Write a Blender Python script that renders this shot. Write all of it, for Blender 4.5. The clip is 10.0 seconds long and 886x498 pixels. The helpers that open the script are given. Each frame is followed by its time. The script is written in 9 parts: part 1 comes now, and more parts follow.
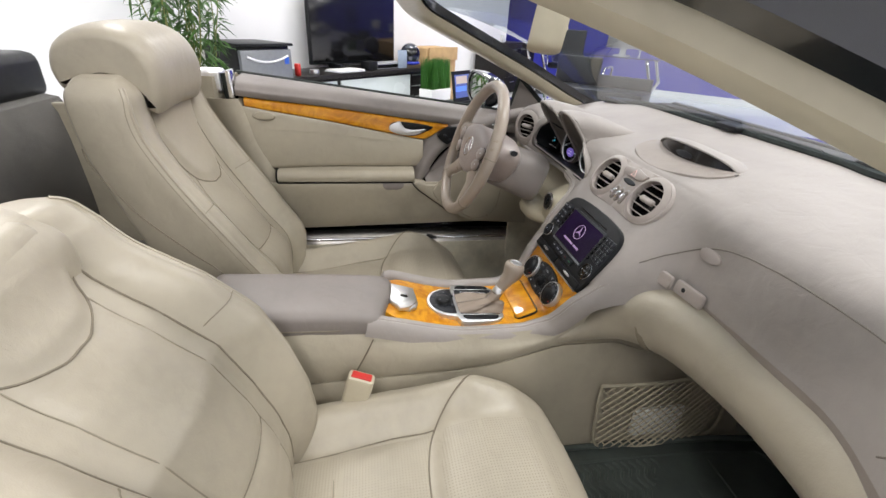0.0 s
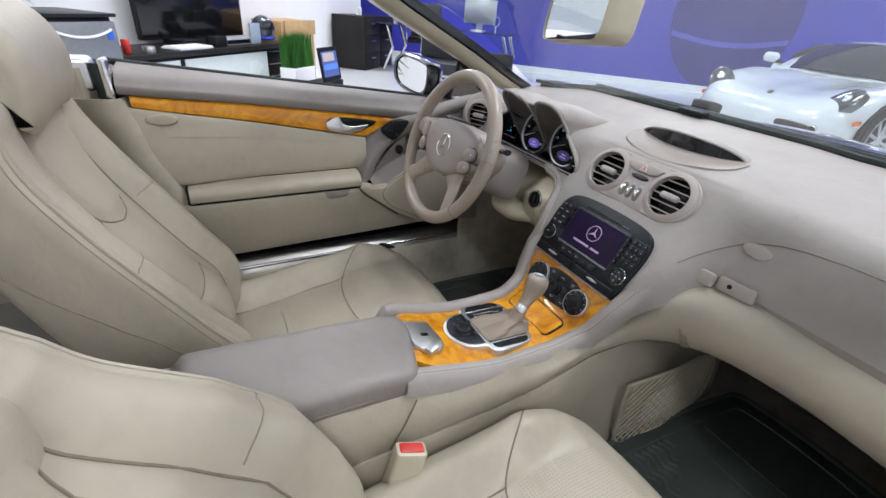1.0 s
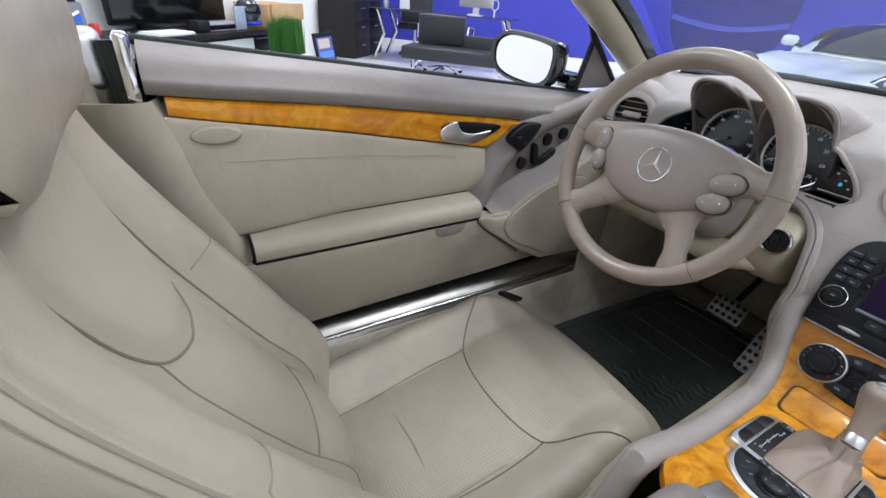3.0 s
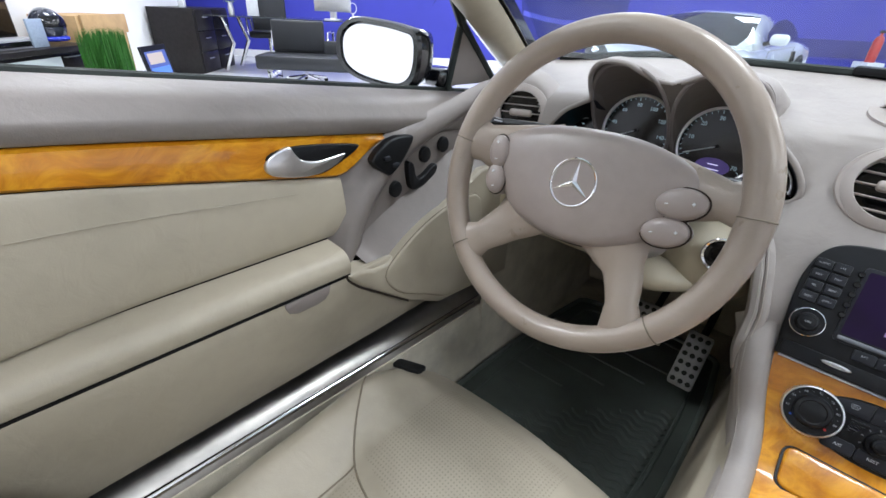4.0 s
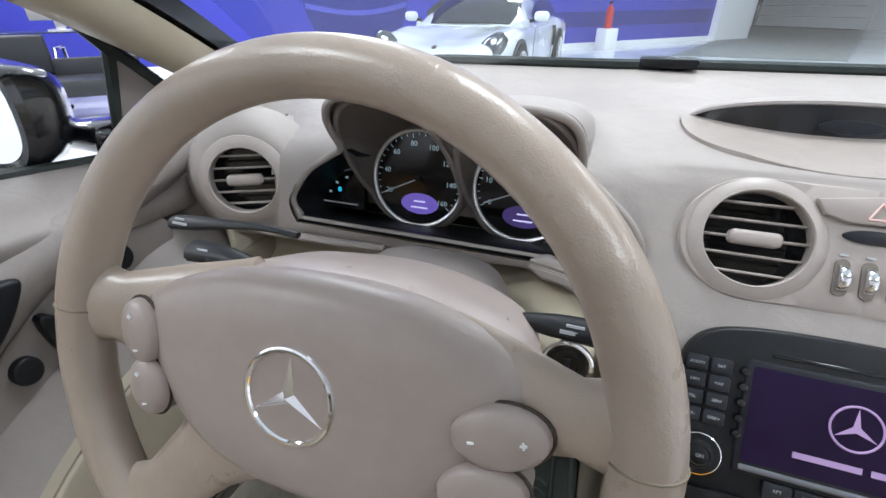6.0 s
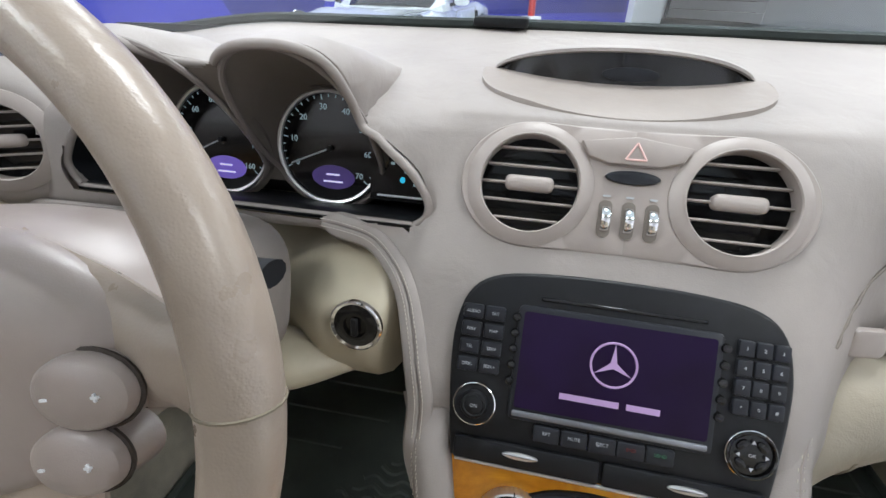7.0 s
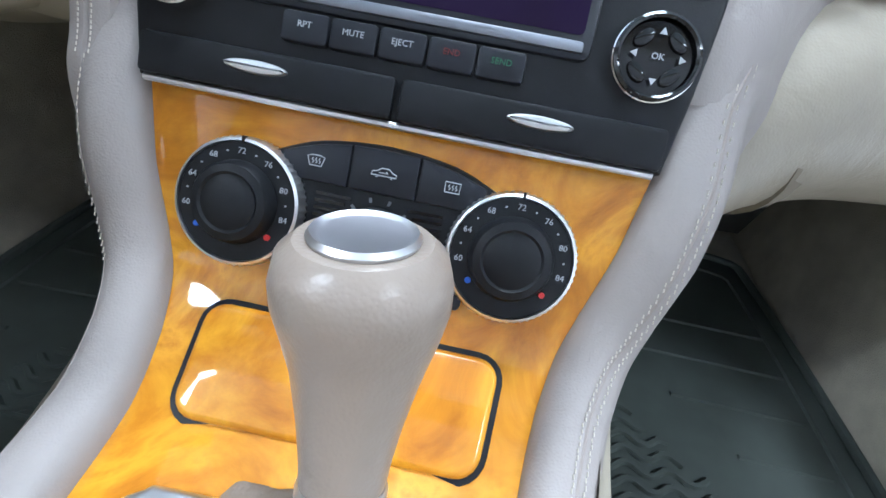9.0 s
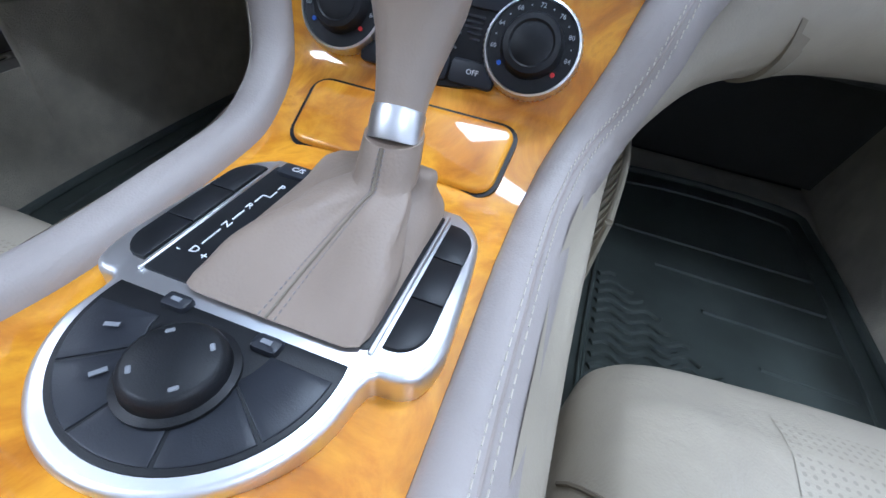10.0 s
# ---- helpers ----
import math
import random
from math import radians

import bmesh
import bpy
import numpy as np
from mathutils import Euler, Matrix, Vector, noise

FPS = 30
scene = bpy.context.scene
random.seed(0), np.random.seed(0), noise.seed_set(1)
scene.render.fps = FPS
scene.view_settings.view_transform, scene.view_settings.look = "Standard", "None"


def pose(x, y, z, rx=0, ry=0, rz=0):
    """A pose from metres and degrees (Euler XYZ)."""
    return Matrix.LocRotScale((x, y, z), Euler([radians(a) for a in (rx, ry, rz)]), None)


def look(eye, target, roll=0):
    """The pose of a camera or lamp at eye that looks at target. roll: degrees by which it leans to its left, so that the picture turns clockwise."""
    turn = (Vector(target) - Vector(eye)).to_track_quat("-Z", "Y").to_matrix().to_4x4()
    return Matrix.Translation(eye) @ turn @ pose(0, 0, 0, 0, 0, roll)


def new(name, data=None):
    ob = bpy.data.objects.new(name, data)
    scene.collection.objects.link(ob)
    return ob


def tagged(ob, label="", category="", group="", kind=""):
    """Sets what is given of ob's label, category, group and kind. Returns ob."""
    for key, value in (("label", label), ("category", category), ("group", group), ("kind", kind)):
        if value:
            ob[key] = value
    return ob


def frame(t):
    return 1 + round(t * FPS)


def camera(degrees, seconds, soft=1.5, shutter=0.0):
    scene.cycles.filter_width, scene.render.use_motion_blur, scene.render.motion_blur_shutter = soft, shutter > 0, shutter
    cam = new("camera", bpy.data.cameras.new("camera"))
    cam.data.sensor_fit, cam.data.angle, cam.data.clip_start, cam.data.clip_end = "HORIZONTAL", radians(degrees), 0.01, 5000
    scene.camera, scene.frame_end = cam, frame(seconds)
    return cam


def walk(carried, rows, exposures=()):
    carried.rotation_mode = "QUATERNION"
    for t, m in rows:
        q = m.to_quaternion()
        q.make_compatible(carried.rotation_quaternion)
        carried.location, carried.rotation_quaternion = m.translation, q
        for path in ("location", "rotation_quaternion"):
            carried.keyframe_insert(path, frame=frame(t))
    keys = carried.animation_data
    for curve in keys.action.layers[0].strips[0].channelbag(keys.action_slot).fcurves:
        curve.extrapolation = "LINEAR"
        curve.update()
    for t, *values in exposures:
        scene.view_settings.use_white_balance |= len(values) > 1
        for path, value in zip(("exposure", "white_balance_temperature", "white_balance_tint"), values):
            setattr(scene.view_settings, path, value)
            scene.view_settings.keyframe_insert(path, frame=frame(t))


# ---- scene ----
cam = camera(90.2, 10.0)
PATH = [
    (0, (0.8277, -0.467, 1.151), (-1.129, -0.1131, 0.1195), 3.1),
    (0.5, (0.6754, -0.5768, 1.1432), (-1.1704, 0.1221, 0.0848), 3.5),
    (1, (0.5757, -0.7, 1.1477), (-1.1256, 0.2666, 0.0568), 4.9),
    (1.5, (0.4581, -0.8053, 1.1398), (-1.2208, 0.1837, 0.0366), 4.6),
    (2, (0.3226, -0.8882, 1.1286), (-1.4414, -0.0941, -0.0003), 4.6),
    (3.3, (-0.019, -0.7874, 1.0424), (-1.5568, 0.4054, -0.0664), 4.2),
    (3.5, (-0.0594, -0.7437, 1.0346), (-1.5299, 0.5443, -0.0574), 3.5),
    (4, (-0.1344, -0.6429, 1.0144), (-1.4571, 0.8086, -0.063), 2.9),
    (4.5, (-0.1971, -0.5443, 1.0133), (-1.3675, 1.0427, -0.0485), 2.0),
    (5, (-0.224, -0.4491, 1.0088), (-1.2118, 1.2533, -0.0608), 1.7),
    (5.2, (-0.2307, -0.4166, 1.0189), (-1.1581, 1.3194, -0.0507), 0.5),
    (6.3, (-0.1848, -0.3091, 1.0301), (-0.8131, 1.5333, -0.0787), -0.5),
    (6.5, (-0.1467, -0.3024, 1.029), (-0.756, 1.5366, -0.0944), -0.6),
    (7, (-0.08, -0.278, 0.992), (-0.425, 1.406, -0.029), 1.3),
    (7.5, (-0.037, -0.285, 0.926), (-0.257, 1.382, -0.158), 3.6),
    (8, (-0.002, -0.245, 0.84), (-0.141, 1.36, -0.345), 6.4),
    (8.5, (0.023, -0.194, 0.784), (-0.083, 1.394, -0.428), 7.3),
    (9, (0.039, -0.234, 0.75), (-0.035, 1.302, -0.528), 10.0),
    (9.5, (0.068, -0.301, 0.718), (-0.155, 1.213, -0.57), 9.2),
    (10, (0.091, -0.358, 0.717), (-0.242, 1.05, -0.664), 8.6),
]
walk(cam, [(t, look(eye, target, roll)) for t, eye, target, roll in PATH],
     exposures=[(0.0, -0.50, 6500, 10), (0.5, -0.50, 6200, 10), (1.0, -0.60, 6000, 10), (1.5, -0.58, 5950, 11), (2.0, -0.70, 5950, 12), (3.5, -0.40, 5900, 9), (4.0, -0.30, 5900, 8), (5.0, -0.18, 5900, 8), (6.5, -0.28, 6000, 8),
                (7.0, -0.30, 6100, 8), (7.5, -0.10, 6150, 8), (8.0, 0.38, 5900, 5), (8.5, 0.60, 5700, 3), (9.0, 0.18, 5250, 6), (9.5, -0.13, 5150, 11), (10.0, -0.26, 5030, 10)])

# ---- light ----
world = bpy.data.worlds.new("showroom_air")
scene.world = world
world.use_nodes = True
world.node_tree.nodes["Background"].inputs[0].default_value = (0.75, 0.85, 1.0, 1)
world.node_tree.nodes["Background"].inputs[1].default_value = 0.05
LAMP_WATTS = 98.0

# ---- small helpers ----
SQ = math.sqrt(0.5)


def room(u, v, z=0.0):
    """The showroom's own axes, turned by 45 degrees from the car's."""
    return Vector(((u - v) * SQ, (u + v) * SQ, z))


ROOM_TURN = Matrix(((SQ, -SQ, 0, 0), (SQ, SQ, 0, 0), (0, 0, 1, 0), (0, 0, 0, 1)))


def cr(pts, n):
    """A smooth curve through points: n spans per segment."""
    p = [Vector(q) for q in pts]
    out = []
    for i in range(len(p) - 1):
        a, b, c, d = p[max(i - 1, 0)], p[i], p[i + 1], p[min(i + 2, len(p) - 1)]
        for k in range(n):
            t = k / n
            out.append(0.5 * (2 * b + (c - a) * t + (2 * a - 5 * b + 4 * c - d) * t * t + (3 * b - a - 3 * c + d) * t ** 3))
    out.append(p[-1])
    return out


def lerp(table, x):
    """Linear look-up in rows of (x, value)."""
    if x <= table[0][0]:
        return table[0][1]
    for (a, va), (b, vb) in zip(table, table[1:]):
        if x <= b:
            return va + (vb - va) * (x - a) / (b - a)
    return table[-1][1]


def ease(a, b, x):
    t = min(max((x - a) / (b - a), 0.0), 1.0)
    return t * t * (3 - 2 * t)


def sheet(bm, rows, wrap=False):
    """Quads over rows of points; wrap joins each row's end to its start."""
    vs = [[bm.verts.new(p) for p in row] for row in rows]
    n = len(vs[0])
    for a, b in zip(vs, vs[1:]):
        for j in range(n if wrap else n - 1):
            k = (j + 1) % n
            bm.faces.new((a[j], a[k], b[k], b[j]))
    return vs


def loft(bm, rings, caps=True):
    vs = sheet(bm, rings, True)
    if caps:
        bm.faces.new(list(reversed(vs[0])))
        bm.faces.new(vs[-1])
    return vs


def tube(bm, pts, r, n=8, closed=False, squash=1.0):
    """A round bar along points. r: a radius, or one for each point."""
    p = [Vector(q) for q in pts]
    m = len(p)
    rs = r if isinstance(r, (list, tuple)) else [r] * m
    tang = []
    for i in range(m):
        a, b = (p[i - 1], p[(i + 1) % m]) if closed else (p[max(i - 1, 0)], p[min(i + 1, m - 1)])
        tang.append((b - a).normalized())
    side = tang[0].orthogonal().normalized()
    if abs(tang[0].z) < 0.9:
        side = tang[0].cross(Vector((0, 0, 1))).normalized()
    rings = []
    for i in range(m):
        side = (side - tang[i] * side.dot(tang[i])).normalized()
        up = side.cross(tang[i])
        rings.append([p[i] + rs[i] * (side * math.cos(2 * math.pi * k / n) + up * squash * math.sin(2 * math.pi * k / n)) for k in range(n)])
    if closed:
        rings.append(rings[0])
        sheet(bm, rings, True)
        bmesh.ops.remove_doubles(bm, verts=bm.verts[:], dist=1e-6)
    else:
        loft(bm, rings)


def prism(bm, outline, h0, h1, bevel=0.0, seg=2):
    """A plate with the given 2D outline from height h0 to h1, its upper rim rounded."""
    low = [bm.verts.new((x, y, h0)) for x, y in outline]
    n = len(low)
    bm.faces.new(list(reversed(low)))
    area = sum(outline[i][0] * outline[(i + 1) % n][1] - outline[(i + 1) % n][0] * outline[i][1] for i in range(n))
    sgn = 1 if area > 0 else -1
    ring = low
    steps = [(0.0, h1 - bevel)]
    if bevel > 0:
        steps += [(bevel * (1 - math.cos(math.pi / 2 * k / seg)), h1 - bevel + bevel * math.sin(math.pi / 2 * k / seg)) for k in range(1, seg + 1)]
    norm = []
    for i in range(n):
        a, b, c = Vector(outline[i - 1]), Vector(outline[i]), Vector(outline[(i + 1) % n])
        e1, e2 = (b - a), (c - b)
        m = Vector((-(e1.y), e1.x)).normalized() + Vector((-(e2.y), e2.x)).normalized()
        m = m.normalized() if m.length > 1e-6 else Vector((0, 0))
        norm.append(m * sgn)
    for inset, h in steps:
        nxt = [bm.verts.new((x + norm[i].x * inset, y + norm[i].y * inset, h)) for i, (x, y) in enumerate(outline)]
        for i in range(n):
            j = (i + 1) % n
            bm.faces.new((ring[i], ring[j], nxt[j], nxt[i]))
        ring = nxt
    bm.faces.new(ring)
    bmesh.ops.recalc_face_normals(bm, faces=bm.faces[:])


def rounded(w, h, r, n=5, cx=0.0, cy=0.0):
    """Outline of a rounded rectangle."""
    out = []
    for qx, qy, a0 in ((1, -1, -90), (1, 1, 0), (-1, 1, 90), (-1, -1, 180)):
        for k in range(n + 1):
            a = radians(a0 + 90 * k / n)
            out.append((cx + qx * (w / 2 - r) + r * math.cos(a), cy + qy * (h / 2 - r) + r * math.sin(a)))
    return out


def oval(rx, ry, n=32, cx=0.0, cy=0.0):
    return [(cx + rx * math.cos(2 * math.pi * k / n), cy + ry * math.sin(2 * math.pi * k / n)) for k in range(n)]


def lathe(bm, prof, n=32, at=None):
    """Turns a profile of (radius, height) round z."""
    at = at or Matrix()
    rings = []
    for r, h in prof:
        rings.append([at @ Vector((max(r, 1e-5) * math.cos(2 * math.pi * k / n), max(r, 1e-5) * math.sin(2 * math.pi * k / n), h)) for k in range(n)])
    sheet(bm, rings, True)
    bmesh.ops.remove_doubles(bm, verts=bm.verts[:], dist=2e-5)
    bmesh.ops.recalc_face_normals(bm, faces=bm.faces[:])


def rbox(bm, c, s, bevel=0.0, seg=2, at=None):
    """A box with rounded edges, centre c and size s."""
    made = bmesh.ops.create_cube(bm, size=1.0)["verts"]
    m = (at or Matrix()) @ Matrix.Translation(c) @ Matrix.Diagonal((*s, 1))
    bmesh.ops.transform(bm, matrix=m, verts=made)
    if bevel > 0:
        edges = list({e for v in made for e in v.link_edges})
        bmesh.ops.bevel(bm, geom=edges, offset=bevel, segments=seg, affect="EDGES", profile=0.5)


def pillow(bm, nu, nv, place):
    """A closed cushion: place(u, v, side) for u, v in -1..1, side 1 (face) and -1 (back); both meet at the rim."""
    us = [math.sin(math.pi / 2 * (2 * i / nu - 1)) for i in range(nu + 1)]
    vs = [math.sin(math.pi / 2 * (2 * i / nv - 1)) for i in range(nv + 1)]
    for side in (1, -1):
        sheet(bm, [[place(u, v, side) for u in us] for v in vs])
    bmesh.ops.remove_doubles(bm, verts=bm.verts[:], dist=1e-4)
    bmesh.ops.recalc_face_normals(bm, faces=bm.faces[:])


def link_mesh(name, bm, material, sharp=40):
    me = bpy.data.meshes.new(name)
    bm.to_mesh(me)
    bm.free()
    me.materials.append(material)
    me.polygons.foreach_set("use_smooth", [True] * len(me.polygons))
    me.set_sharp_from_angle(angle=radians(sharp))
    return new(name, me)


def part(name, bm, material, parent, label="", sharp=40, kind=""):
    """One mesh under a thing or a part, given in the world's metres."""
    ob = link_mesh(name, bm, material, sharp)
    ob.parent = parent
    if parent is not None:
        up, m = parent, Matrix()
        while up is not None:
            m = up.matrix_parent_inverse @ up.matrix_basis @ m
            up = up.parent
        ob.matrix_parent_inverse = m.inverted()
    return tagged(ob, label, kind=kind)


def thing(name, at, label, category, group="", kind=""):
    ob = new(name)
    ob.empty_display_size = 0.05
    ob.location = at
    return tagged(ob, label, category, group, kind)


def solid(name, bm, material, label, category, group="", kind="", sharp=40):
    """A top-level thing that is one mesh."""
    return tagged(link_mesh(name, bm, material, sharp), label, category, group, kind)


def moved(bm, m):
    bmesh.ops.transform(bm, matrix=m, verts=bm.verts[:])
    return bm


def letters(text, size, m, bm, depth=0.0002):
    """Adds words, in the built-in font, centred at the pose m."""
    cu = bpy.data.curves.new("words", "FONT")
    cu.body, cu.size, cu.align_x, cu.align_y, cu.extrude = text, size, "CENTER", "CENTER", depth
    cu.resolution_u = 2
    ob = bpy.data.objects.new("words", cu)
    me = bpy.data.meshes.new_from_object(ob)
    me.transform(m)
    bm.from_mesh(me)
    bpy.data.objects.remove(ob)
    bpy.data.curves.remove(cu)
    bpy.data.meshes.remove(me)

# ---- materials ----
def nodes_of(name):
    m = bpy.data.materials.new(name)
    m.use_nodes = True
    t = m.node_tree
    return m, t, t.nodes["Principled BSDF"]


def noise_node(t, scale, detail=4.0, rough=0.55, coords="Object", stretch=(1, 1, 1), distort=0.0):
    tc = t.nodes.new("ShaderNodeTexCoord")
    mp = t.nodes.new("ShaderNodeMapping")
    mp.inputs["Scale"].default_value = stretch
    nz = t.nodes.new("ShaderNodeTexNoise")
    nz.inputs["Scale"].default_value, nz.inputs["Detail"].default_value = scale, detail
    nz.inputs["Roughness"].default_value, nz.inputs["Distortion"].default_value = rough, distort
    t.links.new(tc.outputs[coords], mp.inputs[0])
    t.links.new(mp.outputs[0], nz.inputs["Vector"])
    return nz, mp


def ramp(t, src, stops):
    r = t.nodes.new("ShaderNodeValToRGB")
    r.color_ramp.elements[0].position, r.color_ramp.elements[1].position = stops[0][0], stops[-1][0]
    r.color_ramp.elements[0].color, r.color_ramp.elements[1].color = (*stops[0][1], 1), (*stops[-1][1], 1)
    for p, c in stops[1:-1]:
        r.color_ramp.elements.new(p).color = (*c, 1)
    t.links.new(src, r.inputs[0])
    return r


def bump(t, b, src, strength, dist, base=None):
    bp = t.nodes.new("ShaderNodeBump")
    bp.inputs["Strength"].default_value, bp.inputs["Distance"].default_value = strength, dist
    t.links.new(src, bp.inputs["Height"])
    if base is not None:
        t.links.new(base.outputs[0], bp.inputs["Normal"])
    t.links.new(bp.outputs[0], b.inputs["Normal"])
    return bp


def shade(c, k):
    return tuple(min(1.0, x * k) for x in c)


def surface(name, c, rough=0.5, metal=0.0, grain=60.0, vary=0.12, relief=0.0, fine=900.0, coat=0.0, rough_vary=0.1):
    """A plain painted, moulded or metal surface with soft uneven tone and fine relief."""
    m, t, b = nodes_of(name)
    nz, _ = noise_node(t, grain)
    r = ramp(t, nz.outputs[0], [(0.3, shade(c, 1 - vary)), (0.7, shade(c, 1 + vary * 0.6))])
    t.links.new(r.outputs[0], b.inputs["Base Color"])
    b.inputs["Metallic"].default_value = metal
    mr = t.nodes.new("ShaderNodeMapRange")
    mr.inputs["To Min"].default_value, mr.inputs["To Max"].default_value = max(0.02, rough - rough_vary), min(1, rough + rough_vary)
    nz2, _ = noise_node(t, grain * 0.35)
    t.links.new(nz2.outputs[0], mr.inputs[0])
    t.links.new(mr.outputs[0], b.inputs["Roughness"])
    b.inputs["Specular IOR Level"].default_value = 0.2 if max(c) < 0.06 and rough > 0.3 else 0.5
    b.inputs["Coat Weight"].default_value = coat
    b.inputs["Coat Roughness"].default_value = 0.06
    if relief:
        nf, _ = noise_node(t, fine, 2.0)
        bump(t, b, nf.outputs[0], relief, 0.001)
    return m


def leather(name, c, rough=0.42, pore=700.0, relief=0.25):
    """Dyed hide: pebbled grain, soft creases, and a little soiling at arm's-length scale."""
    m, t, b = nodes_of(name)
    big, _ = noise_node(t, 7.0, 3.0)
    mid, _ = noise_node(t, 45.0, 5.0)
    mix = t.nodes.new("ShaderNodeMath")
    mix.operation = "MULTIPLY_ADD"
    mix.inputs[1].default_value = 0.45
    t.links.new(mid.outputs[0], mix.inputs[0])
    t.links.new(big.outputs[0], mix.inputs[2])
    r = ramp(t, mix.outputs[0], [(0.5, shade(c, 0.9)), (0.72, c), (0.95, shade(c, 1.06))])
    t.links.new(r.outputs[0], b.inputs["Base Color"])
    tc = t.nodes.new("ShaderNodeTexCoord")
    vo = t.nodes.new("ShaderNodeTexVoronoi")
    vo.feature = "SMOOTH_F1"
    vo.inputs["Scale"].default_value = pore
    t.links.new(tc.outputs["Object"], vo.inputs["Vector"])
    crease, _ = noise_node(t, 28.0, 3.0, distort=0.6)
    b1 = t.nodes.new("ShaderNodeBump")
    b1.inputs["Strength"].default_value, b1.inputs["Distance"].default_value = 0.22, 0.006
    t.links.new(crease.outputs[0], b1.inputs["Height"])
    bump(t, b, vo.outputs["Distance"], relief, 0.0006, b1)
    mr = t.nodes.new("ShaderNodeMapRange")
    mr.inputs["To Min"].default_value, mr.inputs["To Max"].default_value = rough - 0.07, rough + 0.1
    t.links.new(mid.outputs[0], mr.inputs[0])
    t.links.new(mr.outputs[0], b.inputs["Roughness"])
    b.inputs["Specular IOR Level"].default_value = 0.45
    return m


def perforated(name, c):
    """The same hide with small punched holes, 5 mm apart."""
    m = leather(name, c)
    t = m.node_tree
    b = t.nodes["Principled BSDF"]
    tc = t.nodes.new("ShaderNodeTexCoord")
    vo = t.nodes.new("ShaderNodeTexVoronoi")
    vo.inputs["Scale"].default_value, vo.inputs["Randomness"].default_value = 190.0, 0.0
    flat = t.nodes.new("ShaderNodeMapping")
    flat.inputs["Scale"].default_value = (1, 1, 0)
    t.links.new(tc.outputs["Object"], flat.inputs[0])
    t.links.new(flat.outputs[0], vo.inputs["Vector"])
    r = t.nodes.new("ShaderNodeMath")
    r.operation = "GREATER_THAN"
    r.inputs[1].default_value = 0.24
    t.links.new(vo.outputs["Distance"], r.inputs[0])
    mx = t.nodes.new("ShaderNodeMix")
    mx.data_type = "RGBA"
    old = b.inputs["Base Color"].links[0].from_socket
    mx.inputs["A"].default_value = (*shade(c, 0.78), 1)
    t.links.new(r.outputs[0], mx.inputs["Factor"])
    t.links.new(old, mx.inputs["B"])
    t.links.new(mx.outputs["Result"], b.inputs["Base Color"])
    return m


def burl(name):
    """Lacquered honey-coloured burl veneer."""
    m, t, b = nodes_of(name)
    warp, _ = noise_node(t, 9.0, 3.0, stretch=(1, 1, 1))
    nz, mp = noise_node(t, 16.0, 6.0, 0.6, stretch=(1, 0.8, 1), distort=2.2)
    r = ramp(t, nz.outputs[0], [(0.26, (0.34, 0.110, 0.003)), (0.44, (0.56, 0.215, 0.006)), (0.60, (0.74, 0.35, 0.015)), (0.78, (0.45, 0.145, 0.004))])
    r2 = ramp(t, warp.outputs[0], [(0.3, (0.82, 0.8, 0.78)), (0.7, (1.08, 1.08, 1.1))])
    mx = t.nodes.new("ShaderNodeMix")
    mx.data_type, mx.blend_type = "RGBA", "MULTIPLY"
    mx.inputs["Factor"].default_value = 1.0
    t.links.new(r.outputs[0], mx.inputs["A"])
    t.links.new(r2.outputs[0], mx.inputs["B"])
    t.links.new(mx.outputs["Result"], b.inputs["Base Color"])
    b.inputs["Roughness"].default_value = 0.35
    b.inputs["Coat Weight"].default_value, b.inputs["Coat Roughness"].default_value = 0.75, 0.03
    b.inputs["Specular IOR Level"].default_value = 0.2
    return m


def carpet(name, c):
    m, t, b = nodes_of(name)
    nz, _ = noise_node(t, 420.0, 3.0, 0.7)
    big, _ = noise_node(t, 14.0, 4.0, 0.6)
    r = ramp(t, big.outputs[0], [(0.32, shade(c, 0.72)), (0.68, shade(c, 1.08))])
    t.links.new(r.outputs[0], b.inputs["Base Color"])
    b.inputs["Roughness"].default_value = 0.95
    b.inputs["Sheen Weight"].default_value = 0.3
    bump(t, b, nz.outputs[0], 0.8, 0.004)
    return m


def glow(name, c, strength):
    m, t, b = nodes_of(name)
    b.inputs["Base Color"].default_value = (*shade(c, 0.5), 1)
    b.inputs["Emission Color"].default_value = (*c, 1)
    b.inputs["Emission Strength"].default_value = strength
    b.inputs["Roughness"].default_value = 0.3
    return m


